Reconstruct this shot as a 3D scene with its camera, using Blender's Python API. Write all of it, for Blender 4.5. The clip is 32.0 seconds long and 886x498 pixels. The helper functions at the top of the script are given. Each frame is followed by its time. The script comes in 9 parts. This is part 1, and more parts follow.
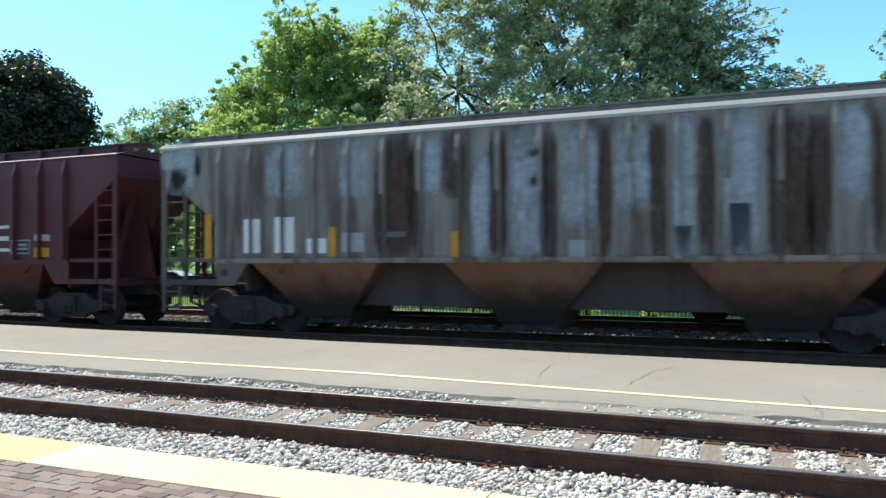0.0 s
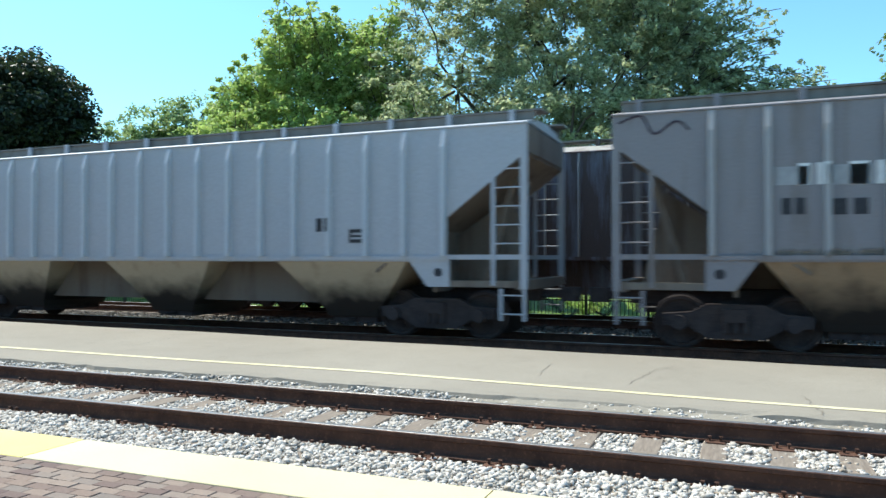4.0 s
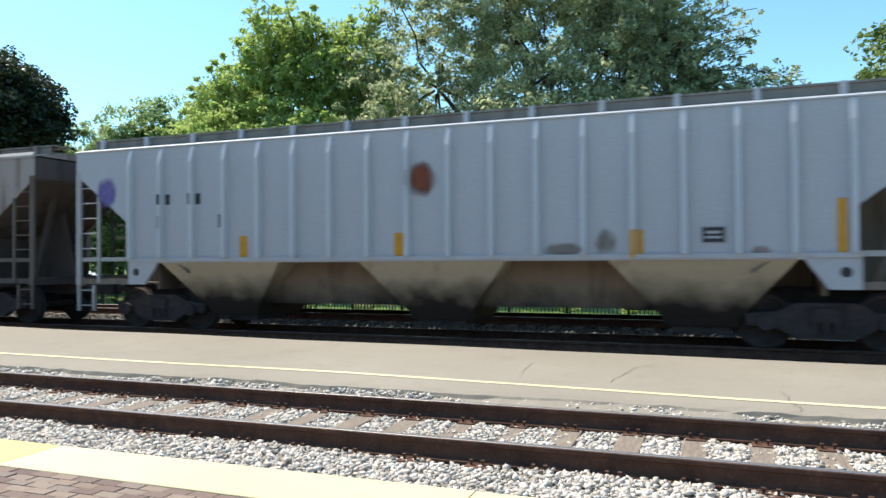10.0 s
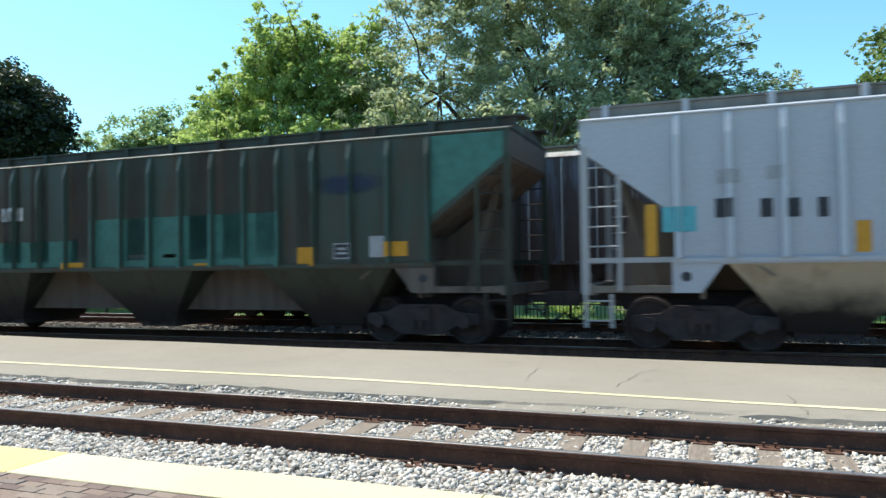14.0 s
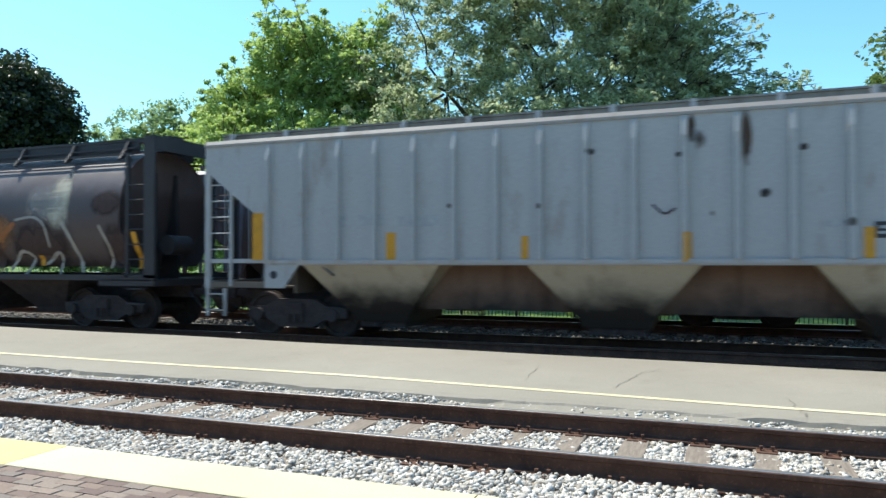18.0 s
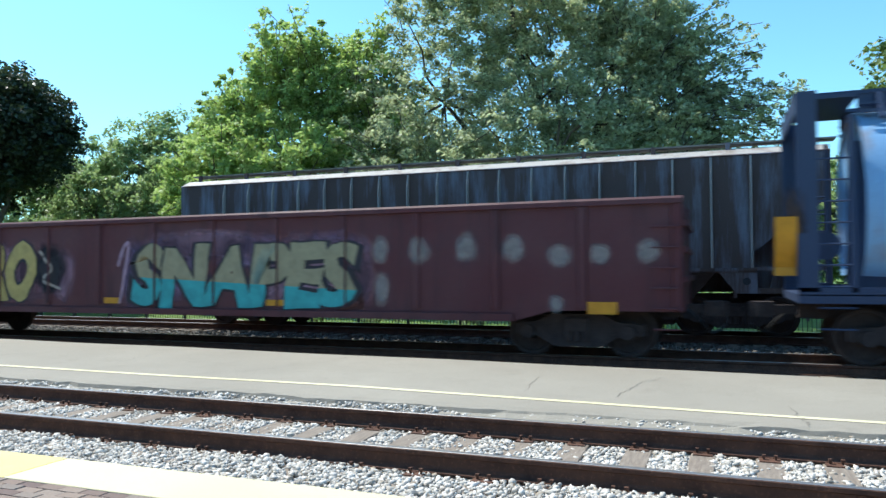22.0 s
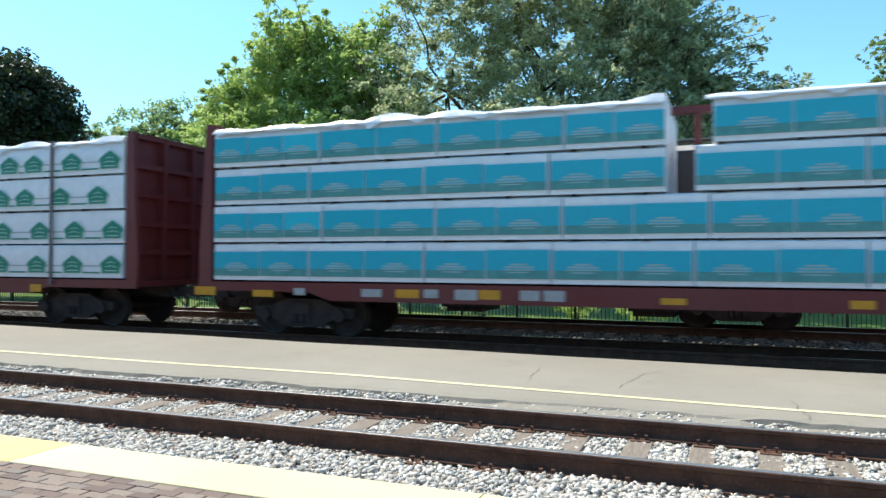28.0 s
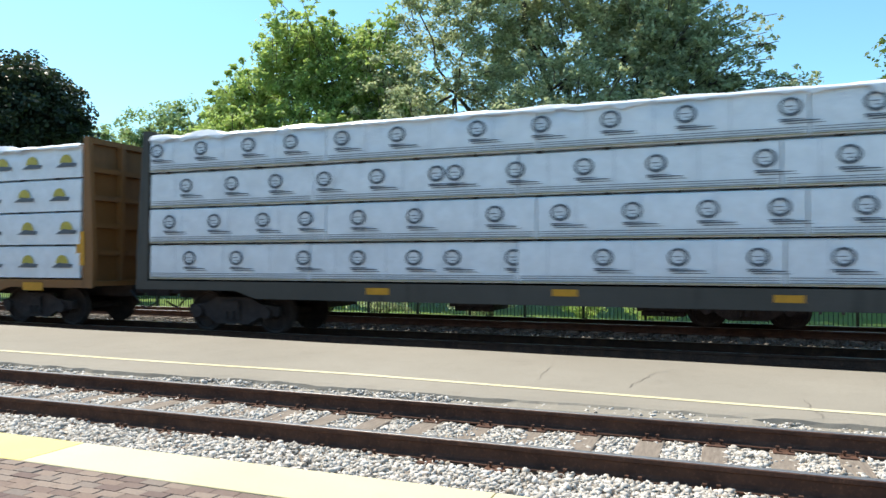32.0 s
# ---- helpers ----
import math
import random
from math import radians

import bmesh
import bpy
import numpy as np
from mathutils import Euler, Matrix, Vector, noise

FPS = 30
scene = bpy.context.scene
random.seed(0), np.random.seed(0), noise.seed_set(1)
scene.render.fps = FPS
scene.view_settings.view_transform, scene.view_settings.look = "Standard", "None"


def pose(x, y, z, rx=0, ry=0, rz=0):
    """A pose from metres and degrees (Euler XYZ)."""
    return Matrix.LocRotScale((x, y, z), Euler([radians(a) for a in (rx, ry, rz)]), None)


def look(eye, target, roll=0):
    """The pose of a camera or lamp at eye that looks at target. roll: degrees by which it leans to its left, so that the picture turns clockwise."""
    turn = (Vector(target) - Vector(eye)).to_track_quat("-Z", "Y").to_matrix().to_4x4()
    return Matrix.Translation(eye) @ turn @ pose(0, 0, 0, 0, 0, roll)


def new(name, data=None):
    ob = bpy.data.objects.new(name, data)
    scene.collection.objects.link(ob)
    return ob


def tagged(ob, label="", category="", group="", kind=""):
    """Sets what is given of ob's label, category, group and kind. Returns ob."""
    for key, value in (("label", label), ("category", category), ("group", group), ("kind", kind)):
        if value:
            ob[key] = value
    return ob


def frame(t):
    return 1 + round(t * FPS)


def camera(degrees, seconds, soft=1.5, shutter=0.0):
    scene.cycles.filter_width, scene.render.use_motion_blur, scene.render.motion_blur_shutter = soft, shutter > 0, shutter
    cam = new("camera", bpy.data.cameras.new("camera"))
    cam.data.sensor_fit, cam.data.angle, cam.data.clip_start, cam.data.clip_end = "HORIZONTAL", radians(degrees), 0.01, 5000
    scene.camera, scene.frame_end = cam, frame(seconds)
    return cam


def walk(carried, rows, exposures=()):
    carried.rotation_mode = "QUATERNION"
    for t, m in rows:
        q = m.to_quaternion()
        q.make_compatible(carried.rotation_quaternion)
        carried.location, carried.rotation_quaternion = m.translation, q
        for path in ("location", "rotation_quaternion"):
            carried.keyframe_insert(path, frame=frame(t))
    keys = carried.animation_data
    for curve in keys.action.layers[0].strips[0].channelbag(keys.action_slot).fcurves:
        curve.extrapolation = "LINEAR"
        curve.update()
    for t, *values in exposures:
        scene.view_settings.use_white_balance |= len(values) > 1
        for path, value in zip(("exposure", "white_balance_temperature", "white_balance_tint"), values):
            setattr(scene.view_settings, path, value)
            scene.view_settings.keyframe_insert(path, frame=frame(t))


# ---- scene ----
# x runs along the tracks (train travels towards +x), y away from the camera, z up; 0 is the top of the rails
cam = camera(62.5, 32.0, soft=1.5, shutter=0.18)
# seconds, eye x y z, yaw, pitch, roll in degrees
PATH = [
    (0, 0.022, 0.004, 1.561, 21.93, 0.79, -0.29),
    (0.5, 0.021, 0.002, 1.558, 22.02, 0.63, -0.15),
    (1, 0.006, -0, 1.549, 22.03, 0.63, 0.24),
    (1.5, -0.003, 0.001, 1.55, 22.06, 0.66, 0.19),
    (2, -0.011, -0.002, 1.543, 22.13, 0.57, 0.03),
    (2.5, -0.018, -0.008, 1.541, 22.08, 0.55, -0.08),
    (3, -0.016, -0.001, 1.543, 22, 0.62, -0.02),
    (3.5, -0.006, 0.002, 1.543, 21.89, 0.7, 0.03),
    (5.5, 0.005, 0.011, 1.542, 21.72, 0.89, -0.2),
    (6, 0.011, 0.015, 1.551, 21.49, 0.83, -0.19),
    (6.5, 0.009, 0.021, 1.556, 21.81, 0.67, -0.47),
    (7, 0.008, 0.019, 1.555, 21.35, 0.94, -0.5),
    (7.5, 0.003, 0.013, 1.55, 20.68, 1.29, -0.2),
    (8, 0.012, 0.002, 1.545, 20.15, 1.39, 0.11),
    (8.5, 0.026, 0.002, 1.549, 20.62, 1.15, 0.05),
    (9, 0.024, 0.006, 1.552, 20.9, 0.8, 0),
    (9.5, 0.004, 0.014, 1.555, 20.9, 0.8, -0.19),
    (10, -0.005, 0.023, 1.553, 20.39, 0.7, -0.41),
    (10.5, -0.014, 0.016, 1.54, 19.85, 0.56, -0.37),
    (11, -0.025, 0.011, 1.534, 19.99, 0.68, -0.31),
    (11.5, -0.009, 0.012, 1.543, 20.53, 0.77, -0.51),
    (12, 0.017, 0.008, 1.544, 20.83, 1.04, -1.15),
    (12.5, 0.011, -0.003, 1.544, 20.21, 0.97, -0.88),
    (13, -0.026, -0.015, 1.542, 20.12, 1.2, -0.85),
    (13.5, -0.032, -0.015, 1.534, 19.99, 1.04, -0.66),
    (14, -0.026, -0.013, 1.537, 20.56, 1.26, -0.82),
    (14.5, -0.009, -0.008, 1.538, 20.75, 1.16, -0.92),
    (16.5, 0.017, -0.005, 1.549, 20.95, 2.05, -0.26),
    (17, 0.032, -0, 1.561, 20.53, 1.57, -0.27),
    (17.5, 0.033, 0.004, 1.567, 20.69, 1.38, -0.15),
    (18, 0.038, 0.01, 1.56, 21.08, 0.97, -0.09),
    (18.5, 0.037, 0.013, 1.557, 20.88, 0.97, -0.13),
    (19, 0.044, 0.006, 1.553, 21.27, 1.3, -0.29),
    (19.5, 0.05, -0.005, 1.558, 21.37, 1.41, -0.29),
    (20, 0.03, -0.004, 1.556, 20.84, 1.23, -0.01),
    (20.5, 0.026, 0.001, 1.555, 20.71, 1.03, -0.15),
    (21, 0.034, 0.014, 1.562, 21.13, 1.16, -0.02),
    (21.5, 0.026, 0.008, 1.566, 21.32, 1.34, -0.16),
    (22, 0.004, -0.002, 1.558, 20.87, 1.75, -0.34),
    (22.5, -0.007, -0.004, 1.556, 20.63, 1.95, -0.01),
    (23, -0.001, -0.003, 1.559, 20.38, 2.13, 0),
    (23.5, 0.004, 0.007, 1.558, 20.22, 2.24, -0.09),
    (24, -0.012, -0.003, 1.555, 20.42, 2.11, 0.15),
    (24.5, -0.02, 0.003, 1.555, 20.44, 1.91, -0.05),
    (25, -0.01, -0.008, 1.56, 20.73, 1.76, 0.12),
    (25.5, -0.003, -0.003, 1.566, 20.85, 1.46, 0.1),
    (27.5, -0.007, -0.013, 1.553, 20.73, 1.22, 0.35),
    (28, -0.008, -0.016, 1.548, 21.03, 1.05, 0.2),
    (28.5, -0.017, -0.016, 1.543, 21.21, 1.17, 0.11),
    (29, -0.026, -0.012, 1.538, 21.28, 1.22, -0.08),
    (29.5, -0.035, -0.013, 1.531, 21.29, 1.35, -0.08),
    (30, -0.044, -0.014, 1.53, 21.14, 1.43, -0.17),
    (30.5, -0.036, -0.014, 1.534, 21.3, 1.1, -0.16),
    (31, -0.038, -0.018, 1.533, 21.45, 1, 0.01),
    (31.5, -0.044, -0.015, 1.532, 21.47, 1.06, -0.03),
    (32, -0.043, -0.017, 1.535, 21.56, 1.08, 0.06),
]
walk(cam, [(t, pose(x, y, z, 0, 0, yaw) @ pose(0, 0, 0, 90 + pitch) @ pose(0, 0, 0, 0, 0, roll)) for t, x, y, z, yaw, pitch, roll in PATH],
     exposures=[(0.0, 0.60, 6400, 10), (3.0, 0.60, 6300, 8), (6.0, 0.60, 6280, 9), (8.0, 0.60, 6600, 11), (10.0, 0.60, 6800, 14), (11.0, 0.60, 6800, 15), (12.5, 0.60, 6550, 10),
                (14.0, 0.60, 6550, 10), (17.0, 0.60, 6220, 8), (19.0, 0.60, 6500, 10), (21.0, 0.60, 6300, 8), (22.0, 0.60, 6050, 9), (25.0, 0.60, 6000, 9), (28.0, 0.60, 6450, 10),
                (30.0, 0.60, 6550, 11), (32.0, 0.60, 6750, 12)])

# ---- light: a high summer sun from beyond and along the track, and a clear sky
SUN_TO = Vector((-0.62, 0.17, 1.0)).normalized()
world = bpy.data.worlds.new("sky")
scene.world = world
world.use_nodes = True
wn = world.node_tree
sky = wn.nodes.new("ShaderNodeTexSky")
sky.sky_type, sky.sun_disc = "NISHITA", False
sky.sun_elevation = math.asin(SUN_TO.z)
sky.sun_rotation = math.atan2(SUN_TO.x, SUN_TO.y)
sky.air_density, sky.dust_density, sky.ozone_density = 1.0, 0.6, 1.0
wn.nodes["Background"].inputs["Strength"].default_value = 0.158
tint = wn.nodes.new("ShaderNodeMix")
tint.data_type, tint.blend_type = "RGBA", "MULTIPLY"
tint.inputs[0].default_value = 1.0
tint.inputs[7].default_value = (0.64, 1.0, 1.08, 1)
wn.links.new(sky.outputs["Color"], tint.inputs[6])
wn.links.new(tint.outputs[2], wn.nodes["Background"].inputs["Color"])
sun_data = bpy.data.lights.new("sun", "SUN")
sun_data.energy, sun_data.angle, sun_data.color = 5.0, radians(0.5), (1.0, 0.935, 0.81)
sun = new("sun", sun_data)
sun.matrix_world = look(SUN_TO * 80, (0, 0, 0))

# ---- materials
class Nodes:
    """A small wrapper to write node trees in few lines."""

    def __init__(self, name):
        self.mat = bpy.data.materials.new(name)
        self.mat.use_nodes = True
        self.tree = self.mat.node_tree
        self.bsdf = self.tree.nodes["Principled BSDF"]

    def add(self, kind, **sets):
        n = self.tree.nodes.new("ShaderNode" + kind)
        for k, v in sets.items():
            setattr(n, k, v)
        return n

    def link(self, a, b):
        self.tree.links.new(a, b)

    def coords(self, scale=(1, 1, 1), space="Object"):
        tc, mp = self.add("TexCoord"), self.add("Mapping")
        self.link(tc.outputs[space], mp.inputs["Vector"])
        mp.inputs["Scale"].default_value = scale
        return mp.outputs["Vector"]

    def world_coords(self, scale=(1, 1, 1)):
        g, mp = self.add("NewGeometry"), self.add("Mapping")
        self.link(g.outputs["Position"], mp.inputs["Vector"])
        mp.inputs["Scale"].default_value = scale
        return mp.outputs["Vector"]

    def noise(self, vec, scale, detail=4.0, rough=0.6):
        n = self.add("TexNoise")
        n.inputs["Scale"].default_value, n.inputs["Detail"].default_value, n.inputs["Roughness"].default_value = scale, detail, rough
        self.link(vec, n.inputs["Vector"])
        return n.outputs["Fac"]

    def ramp(self, fac, *stops):
        r = self.add("ValToRGB")
        e = r.color_ramp.elements
        while len(e) < len(stops):
            e.new(0.5)
        for el, (pos, col) in zip(e, stops):
            el.position, el.color = pos, (*col, 1) if len(col) == 3 else col
        self.link(fac, r.inputs["Fac"])
        return r.outputs["Color"]

    def band(self, fac, low, high):
        m = self.add("MapRange")
        m.inputs["From Min"].default_value, m.inputs["From Max"].default_value = low, high
        self.link(fac, m.inputs["Value"])
        return m.outputs["Result"]

    def mix(self, fac, a, b, blend="MIX"):
        m = self.add("Mix", data_type="RGBA", blend_type=blend)
        for sock, v in ((m.inputs[0], fac), (m.inputs[6], a), (m.inputs[7], b)):
            if hasattr(v, "is_output"):
                self.link(v, sock)
            elif sock == m.inputs[0]:
                sock.default_value = v
            else:
                sock.default_value = (*v, 1)
        return m.outputs[2]

    def math(self, op, a, b):
        m = self.add("Math", operation=op)
        for sock, v in zip(m.inputs, (a, b)):
            if hasattr(v, "is_output"):
                self.link(v, sock)
            else:
                sock.default_value = v
        return m.outputs[0]

    def bump(self, height, strength, distance=0.01):
        b = self.add("Bump")
        b.inputs["Strength"].default_value, b.inputs["Distance"].default_value = strength, distance
        self.link(height, b.inputs["Height"])
        self.link(b.outputs["Normal"], self.bsdf.inputs["Normal"])

    def done(self, color=None, rough=0.6, metal=0.0, spec=0.4):
        if color is not None:
            if hasattr(color, "is_output"):
                self.link(color, self.bsdf.inputs["Base Color"])
            else:
                self.bsdf.inputs["Base Color"].default_value = (*color, 1)
        if hasattr(rough, "is_output"):
            self.link(rough, self.bsdf.inputs["Roughness"])
        else:
            self.bsdf.inputs["Roughness"].default_value = rough
        self.bsdf.inputs["Metallic"].default_value = metal
        self.bsdf.inputs["Specular IOR Level"].default_value = spec
        return self.mat


def shifted(n, vec):
    """The vector moved by a random amount for each object, so that no two alike parts show the same stains."""
    o = n.add("ObjectInfo")
    v = n.add("VectorMath", operation="ADD")
    m = n.math("MULTIPLY", o.outputs["Random"], 37.0)
    n.link(vec, v.inputs[0])
    n.link(m, v.inputs[1])
    return v.outputs[0]


def paint(name, col, stain=(0.10, 0.055, 0.03), amount=0.3, fade=0.25, rough=0.5, streak=0.16, width=1.3, spec=0.35, dark_below=None, dust=None, low=None):
    """Weathered paint on steel: stains that run down, blotches, grain."""
    n = Nodes(name)
    vec = shifted(n, n.coords())
    mp = n.add("Mapping")
    n.link(vec, mp.inputs["Vector"])
    mp.inputs["Scale"].default_value = (width, width, streak)
    runs = n.noise(mp.outputs["Vector"], 2.2, 6, 0.62)
    blot = n.noise(vec, 0.55, 5, 0.6)
    grain = n.noise(vec, 26, 3)
    dull = tuple(0.55 * c + 0.45 * 0.30 * (0.6 + 0.4 * i) for c, i in zip(col, (1.05, 1.0, 0.95)))
    light = n.mix(n.band(blot, 0.36, 0.68), col, tuple(c * (1 - fade) + d * fade for c, d in zip(col, dull)))
    both = n.math("ADD", n.math("MULTIPLY", runs, 0.72), n.math("MULTIPLY", blot, 0.28))
    edge = 0.74 - 0.42 * amount
    mask = n.math("MULTIPLY", n.band(both, edge - 0.03, edge + 0.12), min(1.0, 0.35 + amount * 0.75))
    c = n.mix(mask, light, stain)
    if dark_below:
        # darker brown from an upper limit down, with a ragged edge
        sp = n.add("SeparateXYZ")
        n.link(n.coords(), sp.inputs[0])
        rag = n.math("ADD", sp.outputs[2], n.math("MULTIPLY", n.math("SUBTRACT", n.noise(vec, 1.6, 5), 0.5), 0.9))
        c = n.mix(n.math("SUBTRACT", 1.0, n.band(rag, dark_below - 0.32, dark_below + 0.22)), c, (0.026, 0.020, 0.016))
    if low:
        # another coat or rust showing through from the sill up, ragged and streaky above
        height, tone, reach = low
        sp = n.add("SeparateXYZ")
        n.link(n.coords(), sp.inputs[0])
        rag = n.math("ADD", sp.outputs[2], n.math("MULTIPLY", n.math("SUBTRACT", blot, 0.5), reach * 2.2))
        rag = n.math("ADD", rag, n.math("MULTIPLY", n.math("SUBTRACT", runs, 0.5), reach))
        c = n.mix(n.math("SUBTRACT", 1.0, n.band(rag, height - 0.45, height + 0.35)), c, n.mix(n.band(runs, 0.4, 0.62), tone, tuple(0.5 * x for x in tone)))
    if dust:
        # painted sunlight on the dark cars' tops, weathering on the blue; ragged lower edge
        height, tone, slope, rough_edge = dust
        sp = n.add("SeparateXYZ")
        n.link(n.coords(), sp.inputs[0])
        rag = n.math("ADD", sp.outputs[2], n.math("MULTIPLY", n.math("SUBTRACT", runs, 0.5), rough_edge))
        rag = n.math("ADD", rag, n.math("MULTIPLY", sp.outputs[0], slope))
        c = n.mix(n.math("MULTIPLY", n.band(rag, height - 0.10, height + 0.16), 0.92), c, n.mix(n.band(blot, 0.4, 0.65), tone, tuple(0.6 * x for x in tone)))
    c = n.mix(0.22, c, n.ramp(grain, (0.35, (0.55, 0.53, 0.5)), (0.7, (1.1, 1.1, 1.1))), "MULTIPLY")
    n.bump(grain, 0.12, 0.004)
    return n.done(c, n.math("ADD", n.math("MULTIPLY", mask, 0.25), rough), spec=spec)


def plain(name, col, rough=0.6, metal=0.0, vary=0.25, scale=9.0, spec=0.4):
    n = Nodes(name)
    f = n.noise(shifted(n, n.coords()), scale, 5)
    c = n.mix(n.band(f, 0.3, 0.75), tuple(c * (1 - vary) for c in col), tuple(min(1, c * (1 + vary)) for c in col))
    n.bump(f, 0.15, 0.005)
    return n.done(c, rough, metal, spec)


def rusty(name, dark=(0.028, 0.018, 0.014), light=(0.075, 0.042, 0.026), scale=5.0):
    n = Nodes(name)
    vec = shifted(n, n.coords())
    a, b = n.noise(vec, scale, 6), n.noise(vec, 40, 3)
    c = n.mix(n.band(a, 0.3, 0.72), dark, light)
    c = n.mix(n.band(b, 0.55, 0.8), c, tuple(1.5 * x for x in light))
    n.bump(b, 0.3, 0.004)
    return n.done(c, 0.8, 0.0, 0.25)


def asphalt():
    n = Nodes("asphalt")
    vec = n.world_coords()
    g, m, l = n.noise(vec, 70, 3, 0.7), n.noise(vec, 2.5, 6), n.noise(vec, 0.28, 4)
    c = n.mix(n.band(l, 0.3, 0.7), (0.245, 0.222, 0.181), (0.306, 0.279, 0.229))
    c = n.mix(n.math("MULTIPLY", n.band(m, 0.55, 0.8), 0.35), c, (0.175, 0.153, 0.125))
    c = n.mix(0.4, c, n.ramp(g, (0.32, (0.5, 0.49, 0.47)), (0.68, (1.15, 1.15, 1.15))), "MULTIPLY")
    n.bump(g, 0.5, 0.006)
    return n.done(c, 0.9, spec=0.25)


def stone_mat(name="ballast_stone", dim=1.0):
    n = Nodes(name)
    g = n.add("NewGeometry")
    c = n.ramp(g.outputs["Random Per Island"], (0.0, (0.25, 0.225, 0.195)), (0.12, (0.42, 0.385, 0.335)), (0.6, (0.55, 0.515, 0.46)), (0.9, (0.68, 0.645, 0.59)), (1.0, (0.33, 0.27, 0.20)))
    f = n.noise(n.world_coords(), 45, 4)
    c = n.mix(0.35, c, n.ramp(f, (0.3, (0.6, 0.58, 0.55)), (0.7, (1.1, 1.1, 1.1))), "MULTIPLY")
    # scales all stone tones down evenly, the siding's to a fifth
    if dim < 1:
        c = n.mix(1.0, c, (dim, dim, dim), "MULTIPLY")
    n.bump(f, 0.4, 0.004)
    return n.done(c, 0.9, spec=0.2)


def bed_mat(name, low, high, scale=22.0):
    """Ballast or gravel too far off to see stone by stone."""
    n = Nodes(name)
    vec = n.world_coords()
    v = n.add("TexVoronoi")
    v.inputs["Scale"].default_value = scale
    n.link(vec, v.inputs["Vector"])
    f, l = n.noise(vec, scale * 0.8, 4), n.noise(vec, 0.8, 5)
    c = n.mix(n.band(f, 0.32, 0.7), low, high)
    c = n.mix(n.math("MULTIPLY", n.band(l, 0.5, 0.75), 0.5), c, tuple(x * 0.55 for x in low))
    n.bump(v.outputs["Distance"], 1.0, 0.03)
    return n.done(c, 0.95, spec=0.15)


def wood_tie():
    n = Nodes("tie_wood")
    vec = shifted(n, n.coords((6.0, 0.7, 6.0)))
    f, b = n.noise(vec, 6, 6, 0.7), n.noise(shifted(n, n.coords()), 2.5, 4)
    c = n.mix(n.band(f, 0.3, 0.72), (0.15, 0.122, 0.098), (0.275, 0.23, 0.185))
    c = n.mix(n.math("MULTIPLY", n.band(b, 0.55, 0.8), 0.5), c, (0.20, 0.14, 0.10))
    n.bump(f, 0.6, 0.01)
    return n.done(c, 0.9, spec=0.2)


def leaf_mat(name, dark, light, glow=0.38, warm=0.5):
    n = Nodes(name)
    g = n.add("NewGeometry")
    c = n.ramp(g.outputs["Random Per Island"], (0.0, dark), (0.55, tuple(0.5 * (a + b) for a, b in zip(dark, light))), (1.0, light))
    l = n.noise(n.world_coords(), 0.35, 3)
    c = n.mix(n.math("MULTIPLY", n.band(l, 0.4, 0.7), 0.45), c, light)
    n.done(c, 0.5, spec=0.35)
    t = n.add("BsdfTranslucent")
    m = n.add("MixShader")
    through_leaf = n.mix(warm, c, (0.30, 0.42, 0.05))
    n.link(through_leaf, t.inputs["Color"])
    m.inputs[0].default_value = glow
    out = n.tree.nodes["Material Output"]
    n.link(n.bsdf.outputs[0], m.inputs[1])
    n.link(t.outputs[0], m.inputs[2])
    n.link(m.outputs[0], out.inputs["Surface"])
    return n.mat


def grass_mat():
    n = Nodes("grass")
    vec = n.world_coords()
    f, l = n.noise(vec, 14, 5), n.noise(vec, 0.25, 4)
    c = n.mix(n.band(f, 0.3, 0.7), (0.045, 0.085, 0.015), (0.13, 0.215, 0.038))
    c = n.mix(n.math("MULTIPLY", n.band(l, 0.5, 0.75), 0.4), c, (0.17, 0.19, 0.06))
    n.bump(f, 0.8, 0.04)
    return n.done(c, 0.85, spec=0.2)


def brick_mat(name="paver_brick", joined=False):
    n = Nodes(name)
    seed = n.add("NewGeometry").outputs["Random Per Island"] if joined else n.add("ObjectInfo").outputs["Random"]
    g = n.noise(n.world_coords(), 55, 4)
    c = n.ramp(seed, (0.0, (0.14, 0.10, 0.09)), (0.4, (0.225, 0.168, 0.134)), (0.75, (0.265, 0.21, 0.17)), (1.0, (0.19, 0.16, 0.138)))
    c = n.mix(0.45, c, n.ramp(g, (0.3, (0.6, 0.6, 0.6)), (0.7, (1.15, 1.12, 1.1))), "MULTIPLY")
    n.bump(g, 0.4, 0.004)
    return n.done(c, 0.9, spec=0.2)


def worn_yellow(name, a, b):
    n = Nodes(name)
    vec = n.world_coords()
    g, m, l = n.noise(vec, 50, 4), n.noise(vec, 4, 5), n.noise(vec, 0.35, 3)
    c = n.mix(n.band(l, 0.3, 0.72), a, b)
    c = n.mix(n.math("MULTIPLY", n.band(m, 0.58, 0.78), 0.3), c, (0.45, 0.38, 0.24))
    c = n.mix(0.2, c, n.ramp(g, (0.3, (0.6, 0.6, 0.6)), (0.65, (1.05, 1.05, 1.05))), "MULTIPLY")
    n.bump(g, 0.3, 0.003)
    return n.done(c, 0.75, spec=0.3)


